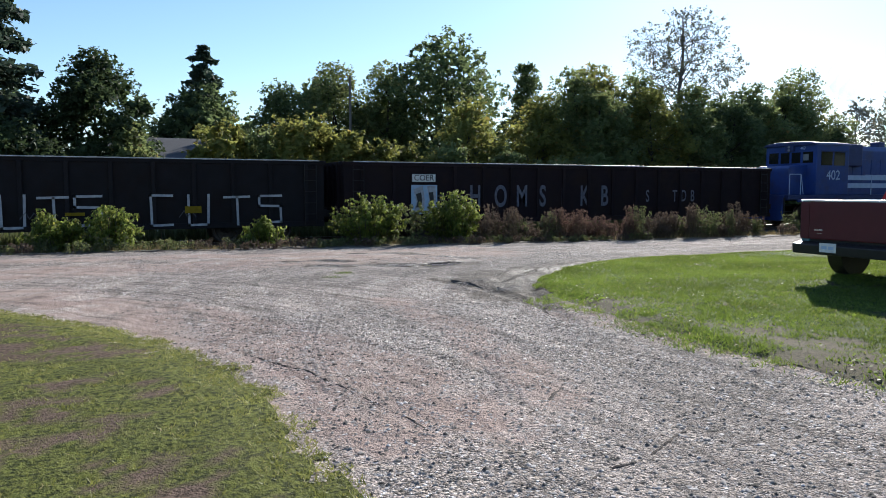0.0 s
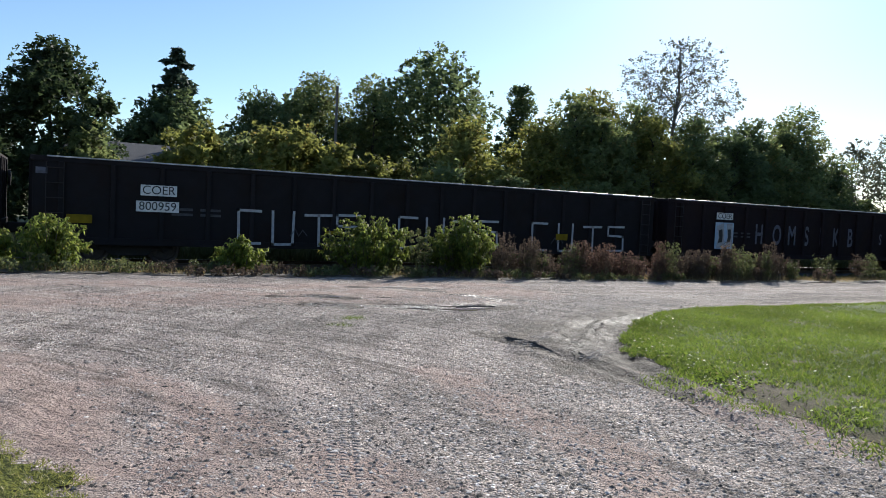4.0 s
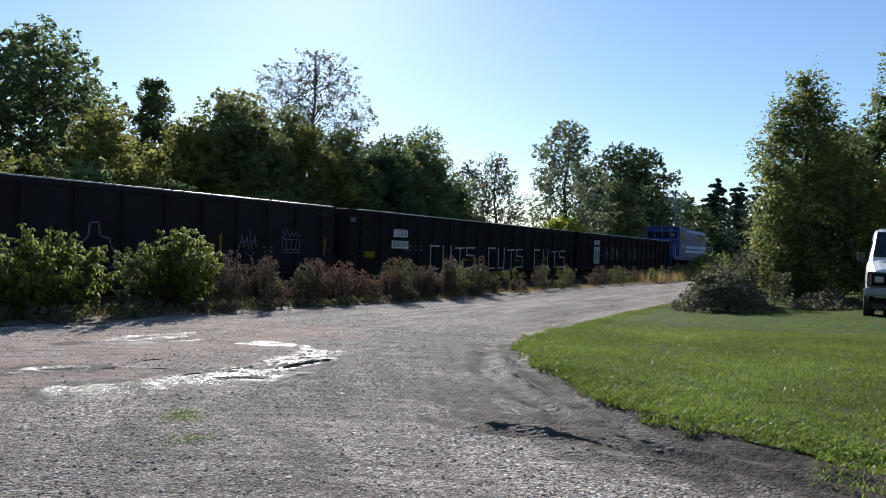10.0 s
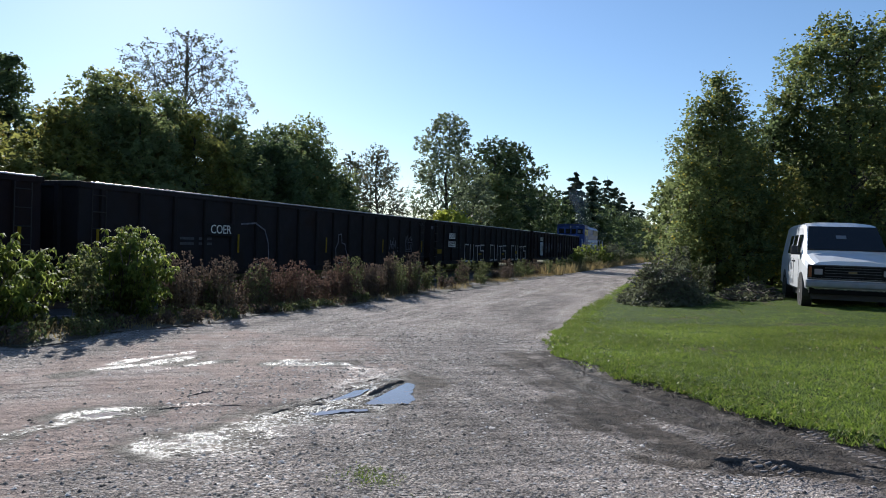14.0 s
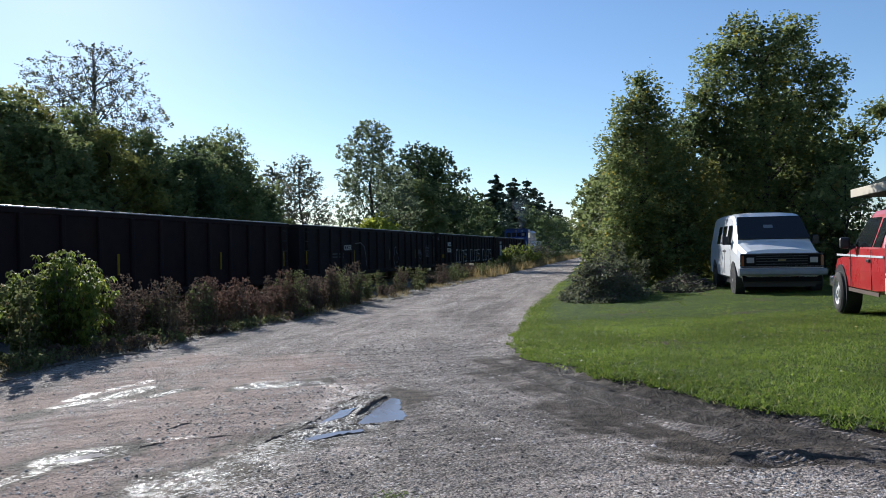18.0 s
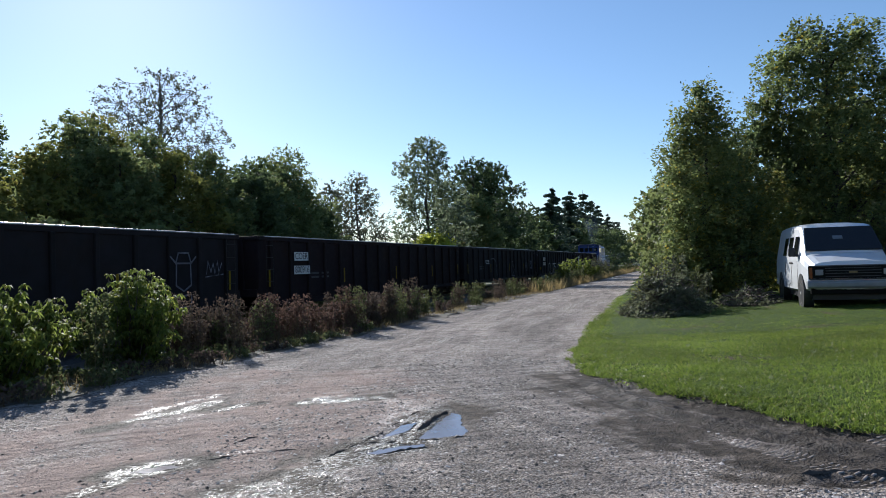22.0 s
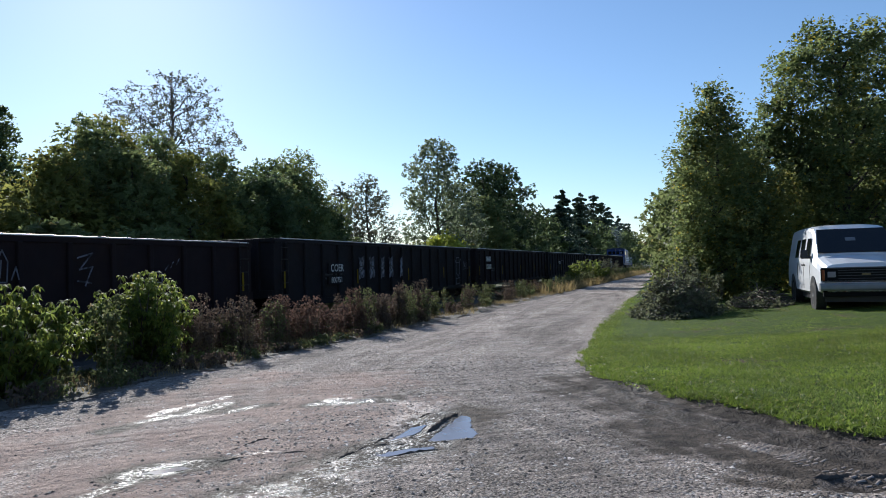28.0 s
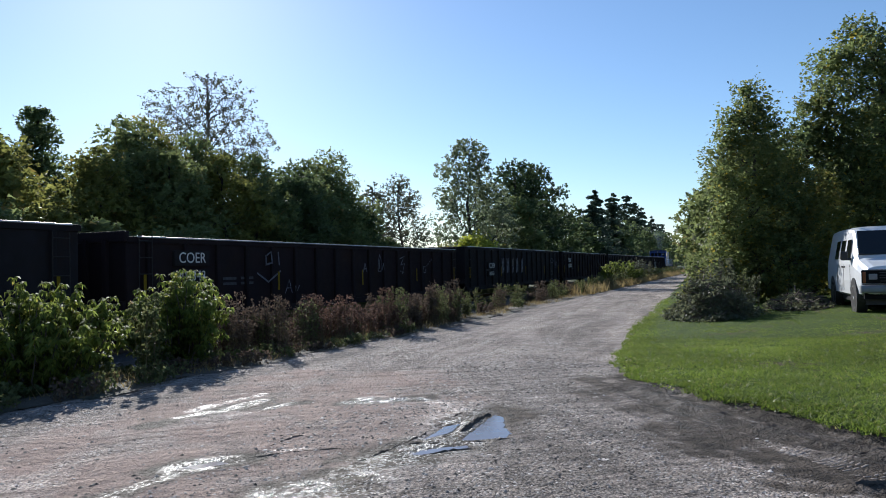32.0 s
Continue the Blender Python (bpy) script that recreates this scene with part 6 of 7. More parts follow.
for i in range(26):
    x = -4.5 + i * 0.62 + rw.uniform(-0.2, 0.2)
    weed_clump(x, 20.0 + rw.uniform(-0.1, 0.9), rw.uniform(0.18, 0.4), rw.uniform(0.4, 0.7), WEED_GREEN, "low weeds at the foot of the bushes", 320 + i, stems=12, leaves=260, size=0.06, group="low weeds along the track")
for i in range(60):
    x = -7 + i * 0.75 + rw.uniform(-0.3, 0.3)
    weed_clump(x, 22.2 + rw.uniform(-0.6, 1.2), rw.uniform(0.1, 0.26), rw.uniform(0.6, 1.0), WEED_GREEN, "low green weeds close to the rails", 430 + i, stems=14, leaves=320, size=0.07, group="weeds close to the rails")
for i in range(30):
    x = 50 + i * 2.4 + rw.uniform(-0.8, 0.8)
    weed_clump(x, 20.6 + rw.uniform(-0.6, 1.2), rw.uniform(0.7, 1.3), rw.uniform(1.6, 2.6), WEED_GREEN, "tall grass and weeds beside the lane", 360 + i, stems=24, leaves=700, size=0.12, group="far weeds along the track")
shrub(62, 21.0, 2.2, 4.5, LEAF_SHRUB, "bright leafy bush beside the far track", 400, leaves=3000, size=0.2, clumps=30)

for i in range(40):
    x = -5 + i * 0.55 + rw.uniform(-0.25, 0.25)
    weed_clump(x, 19.55 + rw.uniform(-0.2, 0.35), rw.uniform(0.14, 0.34), rw.uniform(0.45, 0.8), WEED_GREEN if rw.random() < 0.6 else WEED_BROWN, "low ragged weeds at the gravel's edge", 500 + i, stems=12, leaves=230, size=0.055, group="weeds at the gravel's edge")

shrub(74, 20.9, 2.4, 4.0, LEAF_PALE, "grey-green bush beside the far track", 401, leaves=2600, size=0.11, clumps=44)

# cut brush heaped at the lawn's end
def brush_pile(x, y, height, width, depth, seed, leaf, label, twigs=160, leaves=3000, stick=0.014, upright=0.35):
    rng = np.random.default_rng(seed)
    z0 = float(ground_z(x, y))
    t = thing("brush_pile", pose(x, y, z0), label, "brush pile")
    bm = bmesh.new()
    cen = []
    for i in range(twigs):
        a = rng.random() * 6.283
        r = rng.random() ** 0.5
        c = np.array([r * width / 2 * math.cos(a), r * depth / 2 * math.sin(a), 0.0])
        top = height * max(0.12, 1 - r ** 1.6) * rng.uniform(0.4, 1.05)
        d = np.clip(np.array([rng.normal(), rng.normal(), rng.normal() * upright]) * 0.3, -0.45, 0.45) * (1.15 - 0.7 * r)
        p = c + [0, 0, max(0.03, top - 0.15)]
        branch(bm, rng, tuple(p - d), tuple(p + d), stick, stick * 0.3, bend=0.1, n=4, pieces=2)
        cen.append(p + d * rng.uniform(-0.6, 1.0))
    tagged(part("twig_tangle", bm, TWIG, t), kind="stuff")
    cen = np.array(cen)
    cen[:, 2] = np.maximum(cen[:, 2], 0.06)
    v, f = leaf_cloud(rng, cen, np.full(len(cen), 0.2), leaves, 0.1)
    tagged(part("foliage", quick_mesh("foliage", v, f, leaf), leaf, t), kind="stuff")


brush_pile(21.8, 12.6, 1.35, 4.4, 2.4, 411, LEAF_BRUSH, "heap of cut leafy brush at the lawn's edge", twigs=320, leaves=9500, upright=0.9)
brush_pile(24.0, 12.9, 1.5, 2.6, 2.0, 412, LEAF_YEL, "yellowing heap of brush behind the first", leaves=3000)
brush_pile(24.6, 10.2, 0.62, 4.4, 1.8, 413, LEAF_BRUSH, "low heap of dry branches before the trees", twigs=420, leaves=2600, stick=0.022)
for i, (x, y, h, w) in enumerate(((22.9, 13.0, 1.5, 0.9), (23.4, 12.3, 1.7, 1.0), (22.4, 12.2, 1.3, 0.8), (21.2, 12.9, 1.1, 0.8), (24.2, 12.0, 1.4, 1.0), (25.2, 11.6, 1.1, 1.0))):
    weed_clump(x, y, h, w, LEAF_BRUSH if i % 2 else WEED_GREEN, "tall leafy weeds growing through the brush heap", 640 + i, stems=22, leaves=900, size=0.085, group="weeds in the brush heap")


# ---- parked vehicles ----
def loft(stations):
    """A closed skin through rings; each station is x and a half ring of (y, z) from the bottom to the top."""
    bm = bmesh.new()
    rings = []
    for x, half in stations:
        pts = [(y, z) for y, z in half] + [(-y, z) for y, z in reversed(half)]
        rings.append([bm.verts.new((x, y, z)) for y, z in pts])
    n = len(rings[0])
    for a, b in zip(rings, rings[1:]):
        for i in range(n):
            bm.faces.new((a[i], a[(i + 1) % n], b[(i + 1) % n], b[i]))
    bm.faces.new(rings[0][::-1])
    bm.faces.new(rings[-1])
    return bm


def panel(corners, thick=0.012):
    """A thin solid pane through corners in order, grown along its normal."""
    c = [Vector(p) for p in corners]
    n = (c[1] - c[0]).cross(c[2] - c[0]).normalized() * thick
    bm = bmesh.new()
    lo, hi = [bm.verts.new(p) for p in c], [bm.verts.new(p + n) for p in c]
    bm.faces.new(lo[::-1])
    bm.faces.new(hi)
    k = len(c)
    for i in range(k):
        bm.faces.new((lo[i], lo[(i + 1) % k], hi[(i + 1) % k], hi[i]))
    return bm


def road_wheel(parent, x, y, r, width, rim):
    """Tyre with a rounded shoulder and a dished rim with holes; y is the outer face, its sign the side."""
    s = 1 if y > 0 else -1
    bm = bmesh.new()
    prof = [(0, r * 0.60), (0.01, r * 0.72), (0, r * 0.86), (-0.025, r * 0.97), (-0.06, r), (-width + 0.06, r), (-width + 0.02, r * 0.95), (-width, r * 0.6)]
    n, rings = 28, []
    for i in range(n):
        a = 2 * math.pi * i / n
        rings.append([bm.verts.new((q * math.cos(a), s * d, q * math.sin(a))) for d, q in prof])
    for i in range(n):
        for j in range(len(prof)):
            bm.faces.new((rings[i][j], rings[i][(j + 1) % len(prof)], rings[(i + 1) % n][(j + 1) % len(prof)], rings[(i + 1) % n][j]))
    w = part("wheel", bm, TYRE, parent, at=pose(x, y, r))
    bm = bmesh.new()
    prof = [(-0.005, r * 0.61), (-0.015, r * 0.56), (-0.045, r * 0.50), (-0.04, r * 0.30), (-0.01, r * 0.22), (-0.005, 0.001)]
    rings = []
    for i in range(20):
        a = 2 * math.pi * i / 20
        rings.append([bm.verts.new((q * math.cos(a), s * d, q * math.sin(a))) for d, q in prof])
    for i in range(20):
        for j in range(len(prof) - 1):
            bm.faces.new((rings[i][j], rings[i][j + 1], rings[(i + 1) % 20][j + 1], rings[(i + 1) % 20][j]))
    part("rim", bm, rim, w)
    holes = bmesh.new()
    for i in range(8):
        a = 2 * math.pi * i / 8
        tube(holes, (r * 0.40 * math.cos(a), -s * 0.05, r * 0.40 * math.sin(a)), (r * 0.40 * math.cos(a), -s * 0.036, r * 0.40 * math.sin(a)), r * 0.07, n=8)
    part("rim_holes", holes, DARKPLASTIC, w)
    part("hub_cap", tubes(((0, -s * 0.03, 0), (0, s * 0.012, 0), r * 0.13, r * 0.10), n=14), rim, w)


def van():
    """A full-size passenger van, its nose at the origin, its length along +x."""
    z = float(ground_z(21.2, 8.9)) - 0.01
    v = thing("van", pose(20.25, 8.14, z, 0, 0, 1.6), "white full-size van with a dark grille parked on the lawn", "van")

    def half(zb, belt, zt, wb, wt, crown=0.05):
        belt = min(belt, zt - 0.2)
        return [(wb - 0.14, zb), (wb - 0.02, zb + 0.07), (wb, (zb + belt) / 2), (wb - 0.02, belt), (wt, zt - 0.13), (wt - 0.045, zt - 0.05), (wt - 0.16, zt - 0.012), (wt * 0.4, zt + crown * 0.4)]
    st = [(0.10, half(0.46, 0.95, 1.02, 0.93, 0.80)), (0.16, half(0.42, 0.98, 1.10, 0.98, 0.86)), (0.55, half(0.40, 1.02, 1.20, 1.01, 0.90)), (0.95, half(0.38, 1.08, 1.30, 1.02, 0.93)), (1.02, half(0.38, 1.10, 1.36, 1.02, 0.93)), (1.72, half(0.36, 1.16, 1.93, 1.03, 0.86)), (1.95, half(0.36, 1.16, 2.03, 1.03, 0.86)), (2.6, half(0.36, 1.16, 2.07, 1.03, 0.87)), (4.4, half(0.36, 1.16, 2.08, 1.03, 0.87)), (5.35, half(0.38, 1.16, 2.05, 1.03, 0.86)), (5.58, half(0.42, 1.16, 1.98, 1.0, 0.83))]
    v.scale = (1.0, 1.02, 1.085)
    part("body", finish("body", loft(st), VANWHITE, smooth=False), VANWHITE, v)
    part("bumper", prism([(-0.02, 0.50), (-0.06, 0.54), (-0.06, 0.63), (-0.02, 0.67), (0.16, 0.67), (0.16, 0.50)], "y", -1.02, 1.02, bev=0.02), SHADEBUMPER, v, "front bumper in grey darkened for shade")
    part("air_dam", boxes((0.10, -0.93, 0.36, 0.2, 0.93, 0.50), bev=0.02), GRILLEBLACK, v)
    gr = part("grille", boxes((0.07, -0.62, 0.72, 0.12, 0.62, 1.0), bev=0.01), GRILLEBLACK, v, "dark grille")
    for z1 in (0.76, 0.83, 0.89, 0.95):
        part("grille_bar", boxes((0.055, -0.60, z1, 0.08, 0.60, z1 + 0.016)), GRILLEGREY, gr)
    part("grille_frame", boxes((0.05, -0.97, 1.0, 0.1, 0.97, 1.025), (0.05, -0.97, 0.69, 0.1, 0.97, 0.715)), GRILLEGREY, gr)
    part("badge", boxes((0.04, -0.09, 0.845, 0.06, 0.09, 0.885)), BRASSY, gr, "dull gold badge")
    for s in (-1, 1):
        h = part("headlight", boxes((0.06, s * 0.74 - 0.09, 0.80, 0.11, s * 0.74 + 0.09, 0.93), bev=0.012), LAMPGLASS, v, "rectangular headlight")
        part("headlight_surround", boxes((0.075, min(s * 0.60, s * 0.98), 0.72, 0.105, max(s * 0.60, s * 0.98), 1.0)), GRILLEBLACK, v)
        part("turn_signal", boxes((0.065, s * 0.925 - 0.035, 0.73, 0.13, s * 0.925 + 0.035, 0.98), bev=0.01), AMBER, v, "amber turn signal")
        # windows of the side, laid on the sloping upper body
        def side(x0, x1, za, zb2, f=0.0):
            yy = lambda zz: s * (1.012 + (0.862 - 1.012) * (zz - 1.16) / 0.78)
            c = [(x0 + f, yy(za), za), (x1, yy(za), za), (x1, yy(zb2), zb2), (x0 + f * 2.6, yy(zb2), zb2)]
            return panel(c if s < 0 else c[::-1], 0.014)
        part("side_window", side(1.42, 2.2, 1.27, 1.74, 0.12), DARKGLASS, v, "dark door window")
        part("side_window", side(2.5, 3.15, 1.27, 1.74), DARKGLASS, v, "dark side window")
        part("side_window", side(3.45, 4.0, 1.27, 1.74), DARKGLASS, v, "dark side window")
        mir = part("mirror", boxes((1.44, min(s * 1.05, s * 1.21), 1.24, 1.54, max(s * 1.05, s * 1.21), 1.46), bev=0.03), DARKPLASTIC, v, "black wing mirror")
        part("mirror_arm", boxes((1.46, min(s * 0.98, s * 1.1), 1.24, 1.53, max(s * 0.98, s * 1.1), 1.3)), DARKPLASTIC, mir)
        for x in (1.36, 2.36, 3.43):
            part("door_gap", boxes((x, s * 1.031 - 0.003, 0.5, x + 0.012, s * 1.031 + 0.003, 1.14)), DARKPLASTIC, v)
        for x in (2.16, 2.5):
            part("door_handle", boxes((x, s * 1.035 - 0.012, 1.06, x + 0.14, s * 1.035 + 0.012, 1.10), bev=0.008), DARKPLASTIC, v)
        part("tail_light", boxes((5.56, s * 0.9 - 0.06, 0.75, 5.6, s * 0.9 + 0.06, 1.15)), TAILRED, v)
        for x in (0.92, 4.35):
            part("wheel_arch", tubes(((x, s * 0.80, 0.38), (x, s * 1.033, 0.38), 0.45), n=28), DARKPLASTIC, v)
            road_wheel(v, x, s * 1.03, 0.365, 0.24, RIMWHITE if x < 1 else DARKPLASTIC)
    part("windshield", panel([(1.0, -0.88, 1.36), (1.0, 0.88, 1.36), (1.70, 0.79, 1.92), (1.70, -0.79, 1.92)][::-1], 0.04), DARKGLASS, v, "dark windshield")
    # pale grey patch added on the glass in place of a reflection
    ws = part("sun_visor_card", panel([(1.30, -0.05, 1.642), (1.30, 0.18, 1.642), (1.40, 0.18, 1.722), (1.40, -0.05, 1.722)][::-1], 0.014), GREYPLASTIC, v, "pale patch standing in for a reflection on the windshield")
    for y0, y1 in ((-0.7, -0.05), (0.1, 0.75)):
        part("wiper", tubes(((1.0, y0, 1.37), (1.12, y1, 1.45), 0.008), n=5), DARKPLASTIC, v)
    part("rear_bumper", boxes((5.55, -1.0, 0.45, 5.7, 1.0, 0.65), bev=0.02), CHROME, v)
    part("underbody", boxes((0.4, -0.85, 0.22, 5.4, 0.85, 0.42)), DARKPLASTIC, v)


van()


def pickup():
    """A red extended-cab pickup with a teal replacement bed; its tailgate at the origin, its length along +x."""
    rear, front = float(ground_z(11.27, 7.4)), float(ground_z(14.2, 7.4))
    rise = (front - rear) / 2.93
    v = thing("pickup_truck", pose(10.22, 7.39, rear - 1.05 * rise + 0.005, 0, -math.degrees(math.atan(rise)), 0.8), "red extended-cab pickup truck with a teal bed parked on the lawn", "pickup truck")
    v.scale = (0.82, 0.895, 0.945)
    w = 0.97
    # bed with real depth
    for s in (-1, 1):
        part("bed_side", prism([(0.02, 0.52), (2.25, 0.52), (2.25, 1.30), (0.02, 1.30)], "y", min(s * (w - 0.16), s * w), max(s * (w - 0.16), s * w), bev=0.025), TEAL, v, "teal bed side")
        part("bed_lower_trim", boxes((0.05, s * (w + 0.004) - 0.006, 0.51, 2.2, s * (w + 0.004) + 0.006, 0.76)), RIMWHITE, v, "white lower panel")
        part("bed_stripe", boxes((0.05, s * (w + 0.006) - 0.005, 0.80, 2.2, s * (w + 0.006) + 0.005, 0.83)), RIMWHITE, v)
        part("wheel_arch", tubes(((1.28, s * 0.70, 0.46), (1.28, s * (w + 0.012), 0.46), 0.49), n=28), DARKPLASTIC, v)
        bm = bmesh.new()
        for i in range(14):
            a, b = math.pi * i / 13.0 * 1.06 - 0.1, math.pi * (i + 1) / 13.0 * 1.06 - 0.1
            if i < 13:
                q = [(1.28 + r * math.cos(t), r * math.sin(t) + 0.46) for r, t in ((0.47, a), (0.56, a), (0.56, b), (0.47, b))]
                box_pts = [bm.verts.new((px_, s * (w + 0.0), pz_)) for px_, pz_ in q] + [bm.verts.new((px_, s * (w + 0.05), pz_)) for px_, pz_ in q]
                for k in range(4):
                    bm.faces.new((box_pts[k], box_pts[(k + 1) % 4], box_pts[4 + (k + 1) % 4], box_pts[4 + k]))
                bm.faces.new(box_pts[4:])
        part("fender_flare", bm, RIMWHITE, v, "white fender flare")
        part("tail_light", boxes((-0.005, s * 0.88 - 0.07, 0.85, 0.05, s * 0.88 + 0.07, 1.25), bev=0.015), TAILRED, v, "red tail light")
    part("bed_floor", boxes((0.05, -w + 0.1, 0.62, 2.25, w - 0.1, 0.70)), DARKPLASTIC, v)
    part("bed_front", boxes((2.17, -w + 0.1, 0.66, 2.25, w - 0.1, 1.30), bev=0.01), TEAL, v)
    tg = part("tailgate", boxes((-0.03, -0.79, 0.66, 0.06, 0.79, 1.29), bev=0.02), RED_SHADED, v, "red tailgate")
    part("tailgate_corner", boxes((-0.02, 0.80, 0.66, 0.10, 0.975, 1.28), bev=0.02), RED_SHADED, v)
    part("tailgate_corner", boxes((-0.02, -0.975, 0.66, 0.10, -0.80, 1.28), bev=0.02), RED_SHADED, v)
    part("tailgate_top", boxes((-0.03, -0.97, 1.29, 0.07, 0.97, 1.32), bev=0.01), VANWHITE, v, "pale top rail")
    part("badge", boxes((-0.036, 0.52, 0.80, -0.03, 0.68, 0.83), (-0.036, 0.53, 0.755, -0.03, 0.62, 0.765)), CHROME, tg)
    bp = part("rear_bumper", prism([(-0.20, 0.42), (-0.22, 0.58), (-0.02, 0.62), (0.05, 0.62), (0.05, 0.42)], "y", -0.99, 0.99, bev=0.02), DARKPLASTIC, v, "black step bumper")
    pl = part("number_plate", boxes((-0.232, 0.12, 0.47, -0.225, 0.43, 0.62)), PAPER, bp, "white number plate")
    part("plate_bars", boxes((-0.236, 0.16, 0.52, -0.232, 0.26, 0.57), (-0.236, 0.29, 0.52, -0.232, 0.39, 0.57)), LOCOPALE, pl)
    # cab

    def half(zb, belt, zt, wb, wt):
        belt = min(belt, zt - 0.12)
        return [(wb - 0.12, zb), (wb - 0.01, zb + 0.06), (wb + 0.005, (zb + belt) / 2), (wb - 0.02, belt), (wt, zt - 0.10), (wt - 0.05, zt - 0.03), (wt - 0.2, zt), (wt * 0.4, zt + 0.012)]
    cab = [(2.30, half(0.5, 1.22, 1.72, 0.95, 0.72)), (2.42, half(0.48, 1.22, 1.82, 0.96, 0.74)), (2.8, half(0.46, 1.2, 1.87, 0.97, 0.75)), (3.6, half(0.46, 1.2, 1.86, 0.97, 0.75)), (3.85, half(0.46, 1.2, 1.80, 0.97, 0.74)), (4.40, half(0.46, 1.16, 1.30, 0.96, 0.86)), (4.46, half(0.46, 1.08, 1.22, 0.96, 0.84)), (5.3, half(0.46, 1.02, 1.12, 0.95, 0.80)), (5.62, half(0.5, 0.9, 1.0, 0.90, 0.72))]
    part("cab_body", loft(cab), RED, v, "red cab and hood")
    part("front_bumper", boxes((5.55, -0.98, 0.46, 5.78, 0.98, 0.66), bev=0.03), CHROME, v)
    part("grille", boxes((5.58, -0.6, 0.68, 5.64, 0.6, 0.95)), GRILLEGREY, v)
    for s in (-1, 1):
        yy = lambda zz: s * (0.952 + (0.742 - 0.952) * (zz - 1.2) / 0.56)

        def side(x0, x1, za, zb2, f0=0.0, f1=0.0):
            c = [(x0, yy(za), za), (x1, yy(za), za), (x1 - f1, yy(zb2), zb2), (x0 + f0, yy(zb2), zb2)]
            return panel(c if s < 0 else c[::-1], 0.013)
        part("side_window", side(2.52, 2.92, 1.23, 1.70, 0.06), DARKGLASS, v, "dark rear quarter window")
        part("side_window", side(3.02, 4.12, 1.23, 1.72, 0.0, 0.36), DARKGLASS, v, "dark door window")
        part("body_stripe", boxes((2.34, s * 0.966 - 0.006, 1.06, 5.2, s * 0.966 + 0.006, 1.095)), VANWHITE, v, "white body stripe")
        part("rust_edge", boxes((2.6, s * 0.955 - 0.012, 0.44, 4.4, s * 0.955 + 0.012, 0.50)), RUSTRAIL, v, "rusted sill")
        for x in (2.96, 4.22):
            part("door_gap", boxes((x, s * 0.974 - 0.004, 0.52, x + 0.012, s * 0.974 + 0.004, 1.18)), DARKPLASTIC, v)
        part("door_handle", boxes((3.05, s * 0.98 - 0.012, 0.98, 3.2, s * 0.98 + 0.012, 1.03), bev=0.008), DARKPLASTIC, v)
        m = part("mirror", boxes((4.0, min(s * 1.02, s * 1.2), 1.2, 4.12, max(s * 1.02, s * 1.2), 1.4), bev=0.05), DARKPLASTIC, v, "black wing mirror")
        part("mirror_arm", boxes((4.03, min(s * 0.93, s * 1.06), 1.2, 4.09, max(s * 0.93, s * 1.06), 1.25)), DARKPLASTIC, m)
        part("wheel_arch", tubes(((4.95, s * 0.70, 0.44), (4.95, s * 0.978, 0.44), 0.46), n=28), DARKPLASTIC, v)
        road_wheel(v, 1.28, s * 1.045, 0.385, 0.28, RIMWHITE)
        road_wheel(v, 4.95, s * 1.04, 0.385, 0.28, RIMWHITE)
        part("headlight", boxes((5.56, s * 0.72 - 0.12, 0.74, 5.63, s * 0.72 + 0.12, 0.92), bev=0.01), LAMPGLASS, v)
    part("rear_window", panel([(2.31, -0.62, 1.30), (2.31, 0.62, 1.30), (2.36, 0.60, 1.68), (2.36, -0.60, 1.68)][::-1], 0.012), DARKGLASS, v, "dark rear window")
    part("windshield", panel([(4.38, -0.78, 1.32), (4.38, 0.78, 1.32), (3.90, 0.68, 1.76), (3.90, -0.68, 1.76)], 0.012), DARKGLASS, v, "dark windshield")
    part("notice", boxes((2.262, 0.34, 1.31, 2.275, 0.72, 1.54)), PAPER, v, "white paper notice in the rear window")
    part("frame_rails", boxes((0.1, -0.5, 0.40, 5.4, -0.38, 0.56), (0.1, 0.38, 0.40, 5.4, 0.5, 0.56)), DARKPLASTIC, v)
    part("rear_axle", tubes(((1.28, -0.85, 0.375), (1.28, 0.85, 0.375), 0.05), n=8), DARKPLASTIC, v)


pickup()


# ---- buildings and poles ----
def house_near():
    """The cream house at the lawn's end, with a deep eave."""
    z = float(ground_z(18.5, 0.9)) - 0.18
    h = thing("house", pose(18.5, 0.92, z), "cream-sided house with dark green shingles and a deep cream eave", "house")
    part("wall", boxes((-2, -6.0, 0, 6, 3.4, 2.75)), SIDING, h)
    me = finish("siding_board", boxes((-2.0, 0, 0, 6.0, 0.02, 0.17), bev=0.004), SIDING)
    for i in range(16):
        part("siding_board", me, SIDING, h, at=pose(0, 3.4, 0.1 + i * 0.165, -4, 0, 0))
    part("roof", prism([(-6.9, 2.85), (4.3, 2.85), (4.3, 2.95), (-1.3, 5.6), (-6.9, 2.95)], "x", -2.5, 6.5, bev=0.02), SHINGLE, h)
    part("fascia", boxes((-2.55, 4.3, 2.75, 6.55, 4.36, 3.0), bev=0.01), SIDING, h, "cream eave board")
    part("soffit", boxes((-2.5, 3.4, 2.74, 6.5, 4.3, 2.80)), SOFFIT, h)
    w = part("window", boxes((2.4, 3.41, 1.0, 3.8, 3.46, 2.1)), TRIMWHITE, h)
    part("pane", boxes((2.48, 3.46, 1.08, 3.72, 3.47, 2.02)), DARKGLASS, w)


house_near()


